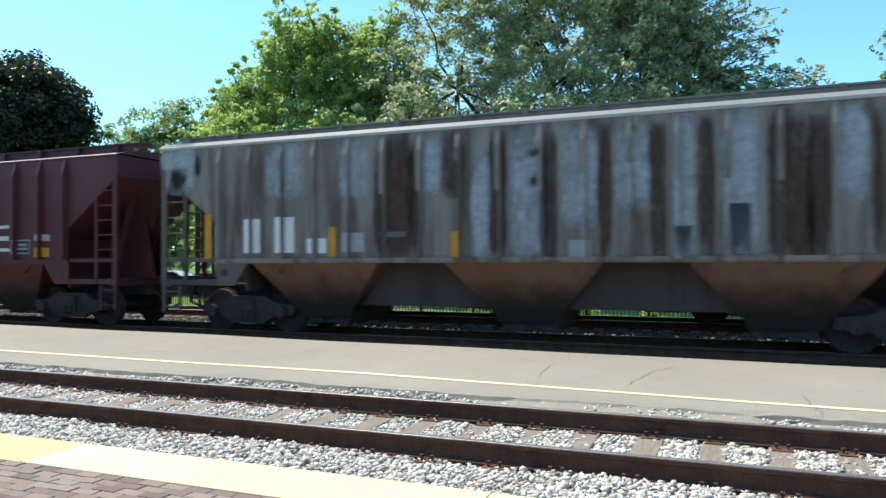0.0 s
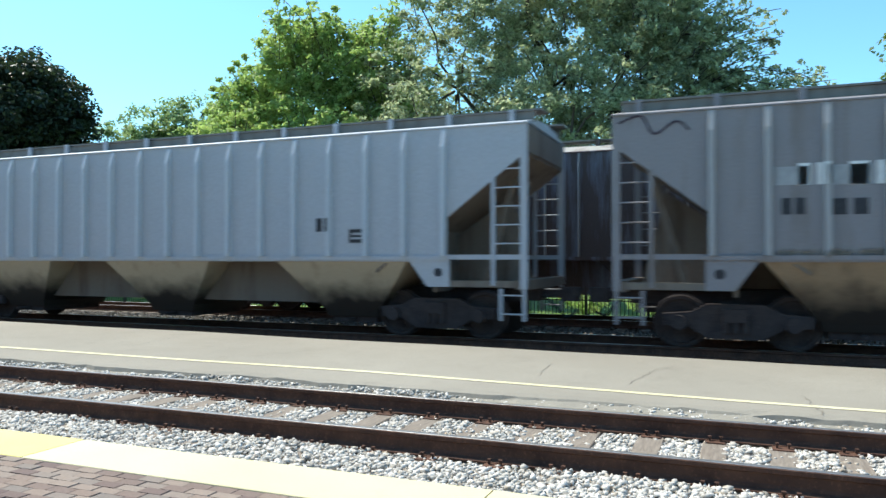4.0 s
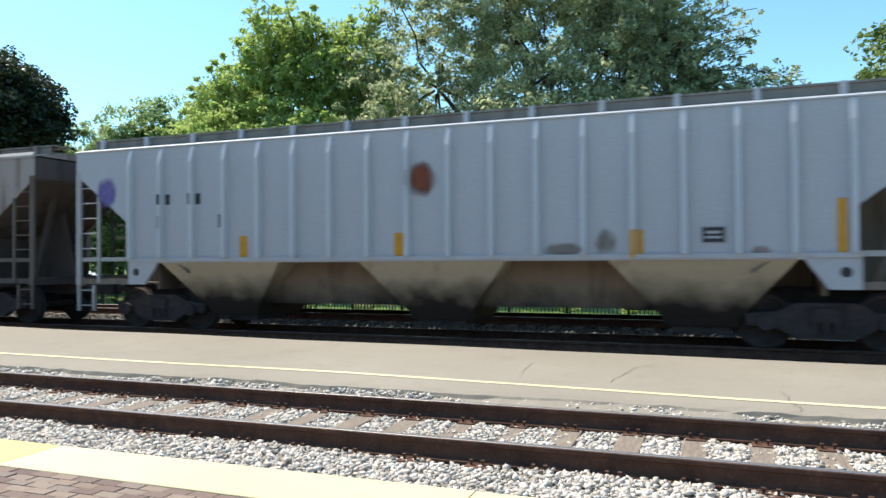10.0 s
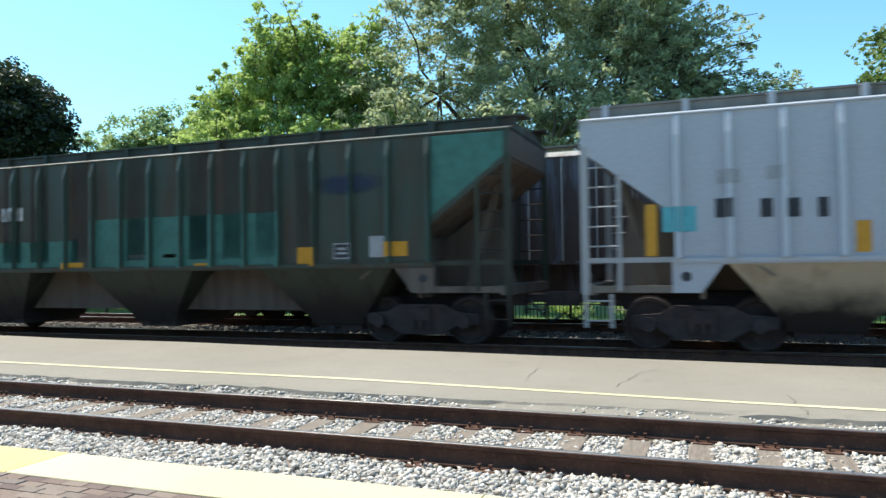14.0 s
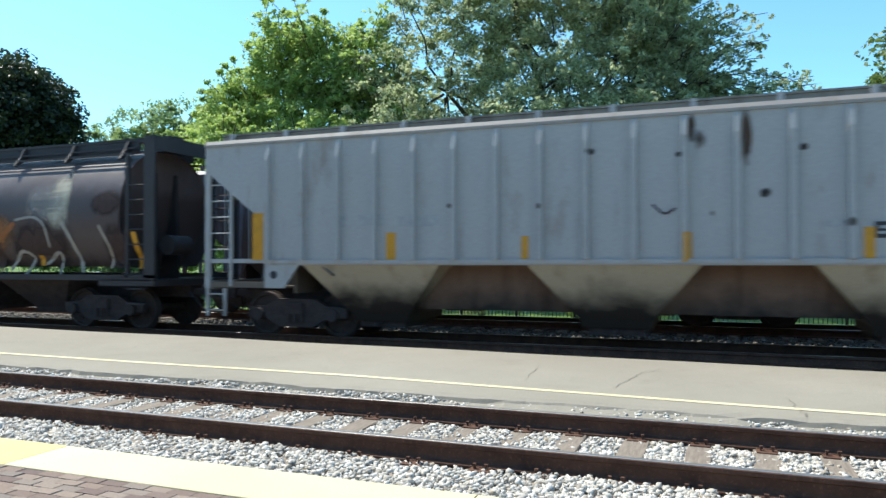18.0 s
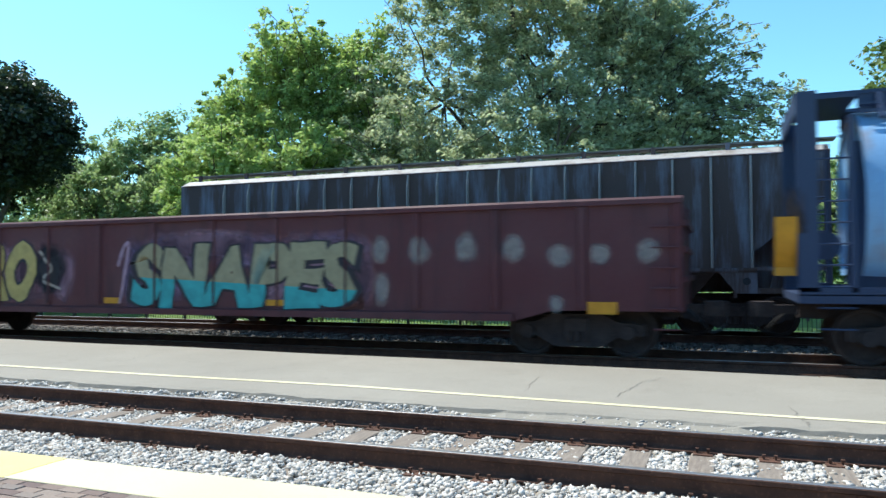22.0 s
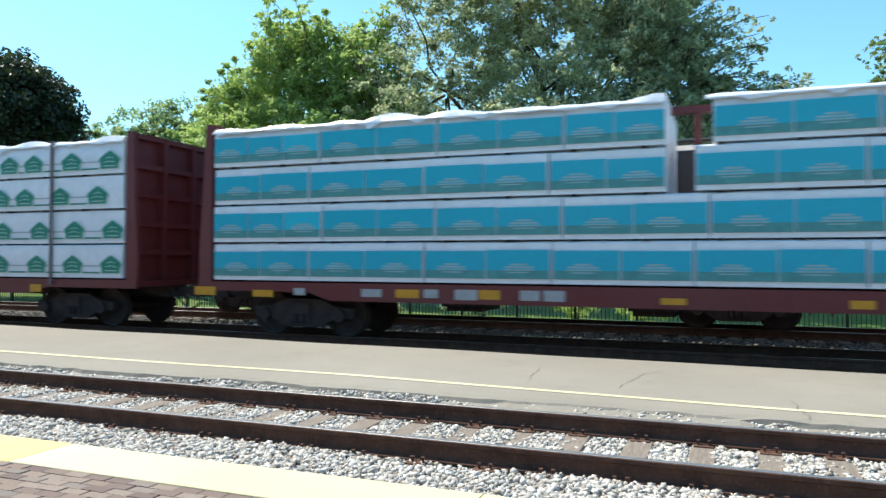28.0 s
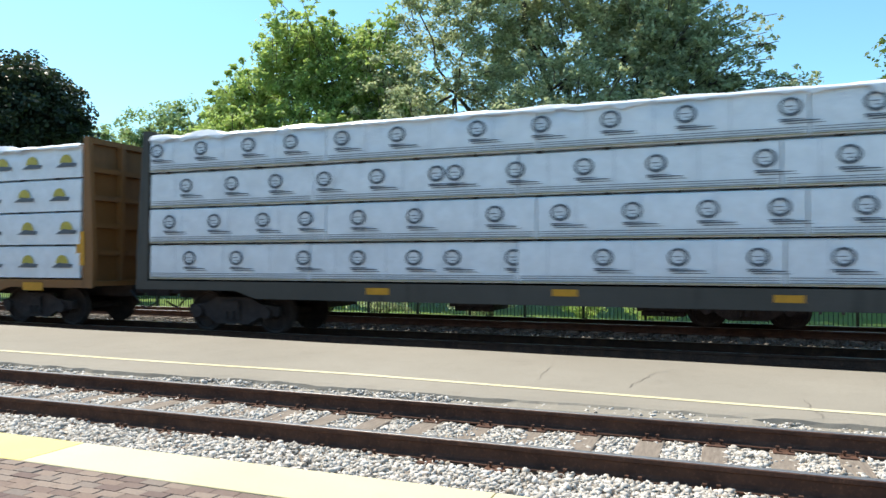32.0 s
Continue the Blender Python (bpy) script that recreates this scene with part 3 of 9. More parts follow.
def covered_hopper(label, e, body, ribs=None, bays=None, zs=1.54, zt=3.99, n_ribs=18, fascia=None, rib_w=0.08, roof=None, rough_roof=None, end=None, name="covered_hopper", chord=0.04, gap_plate=True, rib_d=0.13, steep=False, hood=None, plate=None, walk_z=0.33, post=None, drop=0.50, bracket_gap=1.3):
    """A three-bay covered hopper: plated sides with posts, slope sheets at the ends, hopper bays below."""
    ribs, bays, roof, end = ribs or body, bays or body, roof or body, end or body
    post = post or body
    car = car_thing(name, label, e)
    cut = [(e, zt), (e, zt - drop), (e - 1.55, zt - drop - 1.18), (e - 1.55, zs)]
    side = cut + [(-x, z) for x, z in cut[::-1]]
    for s, nm in ((-1, "side_sheet"), (1, "side_sheet")):
        bm = bmesh.new()
        prism(bm, side, s * 1.52, s * 1.48)
        part(nm, bm, body, car)

    def low(x):
        d = e - abs(x)
        return zs if d >= 1.55 else (zt - drop - (d / 1.55) * 1.18)

    # posts, alike ones sharing one mesh
    xs_ribs = [-e + 1.60 + (2 * e - 3.2) * k / (n_ribs - 1) for k in range(n_ribs)]
    RIBS[car.name] = (xs_ribs, rib_w, rib_d, zt)
    for k in range(n_ribs):
        x = xs_ribs[k]
        z0 = zs + 0.055
        key = ("side_post", body.name, ribs.name, z0, zt, rib_w)
        if key not in SHARED:
            bm = bmesh.new()
            w = rib_w / 2
            tops = ((z0, 1.0), (zt - 0.36, 1.0), (zt - 0.02, 0.22))
            rows = [[bm.verts.new((x, -d * f, z)) for x, d in ((-w - 0.015, 0.0), (-w, rib_d), (w, rib_d), (w + 0.015, 0.0))] for z, f in tops]
            for a, b in zip(rows, rows[1:]):
                for i in range(3):
                    bm.faces.new((a[i], a[i + 1], b[i + 1], b[i]))
            bm.faces.new(rows[0])
            bm.faces.new(rows[-1][::-1])
            SHARED[key] = mesh_of("side_post", bm, ribs)
        for s in (-1, 1):
            part("side_post", SHARED[key], None, car, at=pose(x, s * 1.518, 0, 0, 0, 0 if s < 0 else 180))
    # sill and top chord
    for s in (-1, 1):
        bm = bmesh.new()
        box(bm, -e + 1.5, e - 1.5, s * 1.56, s * 1.50, zs - 0.02, zs + 0.055)
        box(bm, -e + 1.5, e - 1.5, s * 1.53, s * 1.49, zs - 0.05, zs - 0.02)
        part("side_sill", bm, body, car)
        bm = bmesh.new()
        # its upper edge is rounded off and catches the sun
        edge = [(s * 1.46, zt - 0.01), (s * 1.548, zt - 0.01), (s * 1.548, zt + 0.35 * chord), (s * 1.50, zt + chord), (s * 1.46, zt + chord)]
        prism(bm, edge, -e, e, "x")
        part("top_chord", bm, fascia or body, car)
    # roof, hatches, running boards
    bm = bmesh.new()
    if steep:
        prism(bm, [(-1.5, zt + 0.03), (-1.15, zt + 0.19), (0, zt + 0.24), (1.15, zt + 0.19), (1.5, zt + 0.03)], -e + 0.02, e - 0.02, "x")
    else:
        prism(bm, [(-1.5, zt + 0.04), (-0.85, zt + 0.18), (0, zt + 0.22), (0.85, zt + 0.18), (1.5, zt + 0.04)], -e + 0.02, e - 0.02, "x")
    part("roof", bm, roof, car)
    hatches = 10
    for k in range(hatches):
        bm = bmesh.new()
        x0 = -e + 0.9 + (2 * e - 1.8) * k / hatches
        box(bm, x0, x0 + (2 * e - 1.8) / hatches - 0.05, -0.33, 0.33, zt + 0.2, zt + 0.33)
        part("roof_hatch", bm, roof, car)
    for s in (-1, 1):
        bm = bmesh.new()
        box(bm, -e + 0.1, e + 0.18, s * 1.10, s * 0.62, zt + walk_z - 0.035, zt + walk_z)
        # added plate standing in for the shaded gap under the walkway
        if gap_plate:
            box(bm, -e + 0.1, e + 0.02, s * 1.06, s * 1.03, zt + 0.10, zt + walk_z - 0.04)
        board = part("running_board", bm, rough_roof or P_ROOF, car, "weathered steel walkway along the roof")
        key = ("bracket", (rough_roof or body).name, s, zt, walk_z)
        if key not in SHARED:
            bm = bmesh.new()
            box(bm, -0.05, 0.05, s * 1.16, s * 1.09, zt + 0.08, zt + walk_z)
            SHARED[key] = mesh_of("bracket", bm, rough_roof or body)
        stands = max(4, round((2 * e - 0.8) / bracket_gap))
        for k in range(stands + 1):
            part("bracket", SHARED[key], None, board, at=pose(-e + 0.4 + (2 * e - 0.8) * k / stands, 0, 0))
    # ends
    for s in (-1, 1):
        bm = bmesh.new()
        box(bm, s * (e - 0.06), s * (e - 0.02), -1.48, 1.48, zt - drop, zt)
        part("end_sheet", bm, end, car)
        bm = bmesh.new()
        slope = [(s * (e - 0.05), zt - drop), (s * (e - 3.05), zt - 2.67), (s * (e - 3.05), zt - 2.72), (s * (e - 0.05), zt - drop - 0.05)]
        prism(bm, slope, -1.479, 1.479)
        part("slope_sheet", bm, end, car)
        bm = bmesh.new()
        box(bm, s * (e - 0.22), s * e, -1.5, 1.5, 0.98, 1.16)
        box(bm, s * (e - 1.7), s * (e - 0.22), -1.5, -1.42, 1.02, 1.14)
        box(bm, s * (e - 1.7), s * (e - 0.22), 1.42, 1.5, 1.02, 1.14)
        box(bm, s * (e - 1.9), s * (e - 0.2), -0.45, 0.45, 0.98, 1.03)
        part("end_sill", bm, end, car)
        bm = bmesh.new()
        for y in (-0.5, 0.5):
            prism(bm, [(s * (e - 1.2), 1.1), (s * (e - 1.05), 1.1), (s * (e - 0.45), zt - 0.84), (s * (e - 0.6), zt - 0.95)], y - 0.05, y + 0.05)
        box(bm, s * (e - 2.0), s * (e - 1.92), -1.1, 1.1, 0.9, 2.3)
        part("end_bracing", bm, end, car)
        bm = bmesh.new()
        prism(bm, [(s * (e - 0.3), 1.03), (s * (e - 0.75), zt - 1.2), (s * (e - 2.95), zt - 2.66), (s * (e - 2.95), 1.0)], 0.02, 0.06)
        part("shear_plate", bm, end, car)
        for y in (-1.5, 1.5):
            # corner post, inner stanchion, rungs between them, stirrup below
            bm = bmesh.new()
            box(bm, *sorted((s * (e - 0.13), s * e)), y - 0.03, y + 0.03, 1.0, low(e) + 0.06)
            corner = part("corner_post", bm, post, car)
            bm = bmesh.new()
            box(bm, *sorted((s * (e - 0.68), s * (e - 0.61))), y - 0.025, y + 0.025, 1.05, low(e - 0.64) + 0.05)
            part("stanchion", bm, post, car)
            key = ("end_rung", s, post.name)
            if key not in SHARED:
                bm = bmesh.new()
                rod(bm, (s * -0.13, 0, 0), (s * -0.61, 0, 0), 0.016, 6)
                SHARED[key] = mesh_of("rung", bm, post)
            for k in range(5):
                part("rung", SHARED[key], None, corner, at=pose(s * e, y, 1.82 + 0.34 * k))
            ladder(car, *sorted((s * (e - 0.06), s * (e - 0.50))), 0.42, 1.0, y, post, 2, name="stirrup")
        for y in (-1.47, 1.47):
            bm = bmesh.new()
            box(bm, *sorted((s * (e - 1.56), s * (e - 0.13))), y - 0.025, y + 0.025, 1.53, 1.62)
            part("grab_rail", bm, post, car)
        # the plate over each truck with its jacking hole
        for y in (-1, 1):
            bm = bmesh.new()
            prism(bm, [(s * (e - 2.3), zs - 0.05), (s * (e - 1.5), zs - 0.05), (s * (e - 1.5), 1.02), (s * (e - 1.95), 1.02)], y * 1.53, y * 1.47)
            jack = part("bolster_plate", bm, plate or body, car)
            bm = bmesh.new()
            rod(bm, (s * (e - 1.72), y * 1.535, 1.29), (s * (e - 1.72), y * 1.531, 1.29), 0.085, 12)
            part("jacking_hole", bm, M["black"], jack)
    # bays
    mid = e - 2.37 - 1.48
    for k in range(3):
        c, t, b = (k - 1) * mid, 1.48, 0.62
        bm = bmesh.new()
        rings = []
        for z, hx, hy in ((zs - 0.03, t, 1.50), (zs - 0.06, t - 0.02, 1.49), (0.50, b, 0.98), (0.36, b - 0.02, 0.92)):
            rings.append([bm.verts.new((c + sx * hx, sy * hy, z)) for sx, sy in ((-1, -1), (1, -1), (1, 1), (-1, 1))])
        for a, d in zip(rings, rings[1:]):
            for i in range(4):
                bm.faces.new((a[i], a[(i + 1) % 4], d[(i + 1) % 4], d[i]))
        bm.faces.new(rings[-1])
        bay = part("hopper_bay", bm, bays, car)
        bm = bmesh.new()
        box(bm, c - 0.5, c + 0.5, -0.85, 0.85, 0.24, 0.37)
        rod(bm, (c, -1.2, 0.31), (c, 1.2, 0.31), 0.035, 8)
        part("outlet_gate", bm, M["truck"], bay)
    bm = bmesh.new()
    box(bm, -e + 0.1, e - 0.1, -0.2, 0.2, 0.72, 0.98)
    part("centre_sill", bm, M["truck"], car)
    for k in (-1, 1):
        bm = bmesh.new()
        c = k * mid / 2
        prism(bm, [(c - 1.35, zs - 0.02), (c - 1.95, 0.62), (c + 1.95, 0.62), (c + 1.35, zs - 0.02)], -0.75, 0.75)
        part("ridge_hood", bm, hood or end, car)
    couplers(car, e)
    trucks(car, e - 1.95)
    return car


def shell_sheet(bm, prof, x0, x1, n=1):
    """A sheet bent to a profile of (y, z), drawn along x."""
    cols = []
    for i in range(n + 1):
        x = x0 + (x1 - x0) * i / n
        cols.append([bm.verts.new((x, y, z)) for y, z in prof])
    for a, b in zip(cols, cols[1:]):
        for i in range(len(prof) - 1):
            bm.faces.new((a[i], a[i + 1], b[i + 1], b[i]))
    return cols


def round_profile():
    pts = []
    for k in range(-26, 27):
        a = radians(k * 5.4)
        y, z = math.sin(a), math.cos(a)
        yy = 1.56 * math.copysign(abs(y) ** 0.86, y)
        zz = 2.60 + (1.60 if z > 0 else 1.5) * math.copysign(abs(z) ** (0.95 if z > 0 else 1.0), z)
        pts.append((yy, zz))
    return [(y, max(z, 1.22)) for y, z in pts]


def round_y(z):
    """The near side's y at a height on the curved body."""
    prof = round_profile()
    best = min((p for p in prof if p[0] < 0), key=lambda p: abs(p[1] - z))
    return best[0]


def round_hopper(label, e, body, top=None, bays=None, trim=None, sill=None):
    """A curved-side grain hopper with end cages and a raised walkway."""
    top, bays, trim = top or body, bays or body, trim or body
    car = car_thing("grain_hopper", label, e)
    prof = round_profile()
    L = e - 0.95
    bm = bmesh.new()
    cols = shell_sheet(bm, prof, -L, L, 8)
    for s, col in ((-1, cols[0]), (1, cols[-1])):
        back = [bm.verts.new((s * (L - 0.06 - 0.55 * max(0.0, (3.4 - z)) / 2.4), y * 0.97, z - 0.02)) for y, z in prof]
        for i in range(len(prof) - 1):
            f = (col[i], col[i + 1], back[i + 1], back[i])
            bm.faces.new(f if s > 0 else f[::-1])
        bm.faces.new(back)
    part("curved_shell", bm, body, car, smooth=True)
    for s in (-1, 1):
        bm = bmesh.new()
        box(bm, -e, e, s * 1.50, s * 1.40, 1.14, 1.27)
        part("side_sill", bm, sill or trim, car)
        bm = bmesh.new()
        box(bm, -e, e, s * 0.95, s * 0.55, 4.37, 4.43)
        board = part("running_board", bm, trim, car)
        bm = bmesh.new()
        box(bm, -L, L, s * 1.17, s * 1.12, 4.02, 4.07)
        box(bm, -L, L, s * 1.06, s * 1.02, 4.17, 4.21)
        part("roof_rail", bm, trim, board)
        bm = bmesh.new()
        box(bm, -L, L, s * 0.93, s * 0.90, 4.08, 4.37)
        part("hatch_coaming", bm, trim, board)
        key = ("walk_bracket", trim.name, s)
        if key not in SHARED:
            bm = bmesh.new()
            prism(bm, [(s * 0.93, 4.37), (s * 0.99, 4.37), (s * 1.10, 4.15), (s * 1.27, 3.93), (s * 1.21, 3.90), (s * 0.93, 4.10)], -0.03, 0.03, "x")
            SHARED[key] = mesh_of("bracket", bm, trim)
        for k in range(9):
            part("bracket", SHARED[key], None, board, at=pose(-L + 0.3 + (2 * L - 0.6) * k / 8, 0, 0))
    for k in range(8):
        bm = bmesh.new()
        x = -L + 0.5 + (2 * L - 1.0) * k / 8
        box(bm, x, x + (2 * L - 1.0) / 8 - 0.08, -0.42, 0.42, 4.12, 4.28)
        part("roof_hatch", bm, top, car)
    for s in (-1, 1):
        for y in (-1, 1):
            bm = bmesh.new()
            box(bm, s * (e - 0.30), s * e, y * 1.50, y * 1.44, 1.2, 4.36)
            part("end_post", bm, trim, car)
            bm = bmesh.new()
            box(bm, s * (e - 0.82), s * (e - 0.74), y * 1.50, y * 1.42, 1.2, 3.95)
            part("inner_post", bm, trim, car)
            a, b = sorted((s * (e - 0.28), s * (e - 0.80)))
            ladder(car, a, b, 0.5, 3.4, y * 1.47, trim, 9, stiles=False)
        bm = bmesh.new()
        box(bm, s * (e - 0.04), s * e, -1.45, 1.45, 4.05, 4.36)
        prism(bm, [(s * (e - 0.95), 4.38), (s * (e - 0.02), 4.38), (s * (e - 0.02), 4.32), (s * (e - 0.95), 4.32)], -1.0, 1.0)
        part("end_canopy", bm, trim, car)
        bm = bmesh.new()
        box(bm, s * (e - 1.6), s * e, -1.5, 1.5, 1.02, 1.16)
        part("end_platform", bm, trim, car)
        bm = bmesh.new()
        for y in (-0.35, 0.35):
            prism(bm, [(s * (e - 1.5), 1.16), (s * (e - 0.9), 1.16), (s * (e - 1.0), 3.7), (s * (e - 1.15), 3.7)], y - 0.04, y + 0.04)
        part("end_bracing", bm, trim, car)
        bm = bmesh.new()
        rod(bm, (s * (e - 0.5), -0.55, 1.95), (s * (e - 0.5), 0.1, 1.95), 0.24, 14)
        part("air_tank", bm, trim, car, smooth=True)
    inner = e - 2.6
    w = 2 * inner / 4
    for k in range(4):
        c = -inner + w * (k + 0.5)
        bm = bmesh.new()
        rings = []
        for z, hx, hy in ((1.24, w / 2 - 0.05, 1.30), (1.05, w / 2 - 0.25, 1.2), (0.45, 0.5, 0.75), (0.33, 0.48, 0.7)):
            rings.append([bm.verts.new((c + sx * hx, sy * hy, z)) for sx, sy in ((-1, -1), (1, -1), (1, 1), (-1, 1))])
        for a, d in zip(rings, rings[1:]):
            for i in range(4):
                bm.faces.new((a[i], a[(i + 1) % 4], d[(i + 1) % 4], d[i]))
        bm.faces.new(rings[-1])
        part("hopper_bay", bm, bays, car)
    bm = bmesh.new()
    box(bm, -e + 0.1, e - 0.1, -0.2, 0.2, 0.72, 1.0)
    part("centre_sill", bm, M["truck"], car)
    couplers(car, e)
    trucks(car, e - 1.9)
    return car


def tank_car(label, e, body, trim, dome=True, seams=()):
    """A tank on two trucks, with a ladder and a platform round its fittings."""
    car = car_thing("tank_car", label, e)
    r, zc, L = 1.52, 2.54, e - 0.12
    prof = [(-L + 0.72 * (1 - math.cos(math.pi / 2 * k / 8)), max(0.03, r * math.sin(math.pi / 2 * k / 8))) for k in range(9)]
    prof += [(-x, q) for x, q in prof[::-1]]
    bm = bmesh.new()
    lathe(bm, prof, 56, "x")
    part("tank_shell", bm, body, car, smooth=True, at=pose(0, 0, zc))
    for x in seams:
        bm = bmesh.new()
        lathe(bm, [(x - 0.04, r - 0.01), (x - 0.03, r + 0.006), (x + 0.03, r + 0.006), (x + 0.04, r - 0.01)], 56, "x")
        part("weld_band", bm, body, car, smooth=True, at=pose(0, 0, zc))
    for s in (-1, 1):
        bm = bmesh.new()
        box(bm, s * (e - 2.9), s * (e - 0.3), -0.62, 0.62, 0.75, 1.2)
        box(bm, s * (e - 2.3), s * (e - 1.7), -1.3, 1.3, 0.95, 1.6)
        part("saddle", bm, M["truck"], car)
        bm = bmesh.new()
        box(bm, s * (e - 1.15), s * (e + 0.08), -1.48, 1.48, 0.98, 1.06)
        box(bm, s * (e - 0.05), s * (e + 0.08), -1.48, 1.48, 0.86, 1.06)
        part("end_platform", bm, M["truck"], car)
        bm = bmesh.new()
        for y in (-1.45, 1.45):
            rod(bm, (s * (e + 0.04), y, 1.05), (s * (e + 0.04), y, 2.0), 0.02)
        rod(bm, (s * (e + 0.04), -1.45, 2.0), (s * (e + 0.04), 1.45, 2.0), 0.02)
        part("end_railing", bm, trim, car)
        ladder(car, s * (e - 0.5), s * (e - 0.1), 0.4, 1.0, -1.46, trim, 3)
    bm = bmesh.new()
    box(bm, -e + 2.9, e - 2.9, -0.12, 0.12, 0.84, 1.02)
    rod(bm, (-2.4, 0.5, 0.72), (2.0, 0.5, 0.72), 0.03)
    rod(bm, (-0.6, 0, 0.75), (-0.6, 0, 1.1), 0.16, 12)
    part("underframe_piping", bm, M["truck"], car)
    # platform and ladder near the middle
    bm = bmesh.new()
    for y0, y1 in ((-0.95, -0.55), (0.55, 0.95)):
        box(bm, -1.42, 1.42, y0, y1, zc + r - 0.02, zc + r + 0.03)
    for x0, x1 in ((-1.42, -1.07), (1.07, 1.42)):
        box(bm, x0, x1, -0.55, 0.55, zc + r - 0.015, zc + r + 0.032)
    deck = part("top_platform", bm, trim, car, "open grating platform round the fittings")
    climb = [(-(r + 0.10) * math.sin(a), zc + (r + 0.10) * math.cos(a)) for a in (radians(25 + k * 9.3) for k in range(8))]
    holder = car
    for nm, x in (("ladder", -0.75), ("stile", -0.28)):
        bm = bmesh.new()
        for (ya, za), (yb, zb) in zip(climb, climb[1:]):
            rod(bm, (x, ya, za), (x, yb, zb), 0.022)
        holder = part(nm, bm, trim, holder)
        holder = car if nm == "stile" else holder
    bm = bmesh.new()
    rod(bm, (-0.75, 0, 0), (-0.28, 0, 0), 0.016)
    rung = mesh_of("rung", bm, trim)
    steps = [o for o in car.children if o.name.startswith("ladder")][-1]
    for y, z in climb:
        part("rung", rung, None, steps, at=pose(0, y, z))
    if dome:
        bm = bmesh.new()
        lathe_z(bm, [(zc + r - 0.1, 0.33), (zc + r + 0.42, 0.33), (zc + r + 0.47, 0.30), (zc + r + 0.48, 0.03)], 20)
        part("valve_dome", bm, M["truck"], car, at=pose(0.35, 0, 0))
        for y in (-0.95, 0.95):
            for x in (-1.38, 0, 1.38):
                bm = bmesh.new()
                rod(bm, (x, y, zc + r), (x, y, zc + r + 0.5), 0.02)
                part("rail_post", bm, M["truck"], deck)
            for z in (0.26, 0.5):
                bm = bmesh.new()
                rod(bm, (-1.38, y, zc + r + z), (1.38, y, zc + r + z), 0.02)
                part("guard_rail", bm, M["truck"], deck)
    else:
        for y in (-0.95, 0.95):
            bm = bmesh.new()
            pts = [(-1.3, y, zc + r), (-1.3, y, zc + r + 0.24), (1.3, y, zc + r + 0.24), (1.3, y, zc + r)]
            for a, b in zip(pts, pts[1:]):
                rod(bm, a, b, 0.022)
            part("guard_rail", bm, trim, deck)
        bm = bmesh.new()
        lathe_z(bm, [(zc + r - 0.1, 0.3), (zc + r + 0.1, 0.3), (zc + r + 0.12, 0.03)], 16)
        part("manway_cover", bm, trim, car)
    couplers(car, e)
    trucks(car, e - 2.0)
    return car


def lathe_z(bm, profile, n):
    rings = [[bm.verts.new((r * math.cos(2 * math.pi * i / n), r * math.sin(2 * math.pi * i / n), z)) for i in range(n)] for z, r in profile]
    for a, b in zip(rings, rings[1:]):
        for i in range(n):
            bm.faces.new((a[i], a[(i + 1) % n], b[(i + 1) % n], b[i]))
    bm.faces.new(rings[0][::-1])
    bm.faces.new(rings[-1])


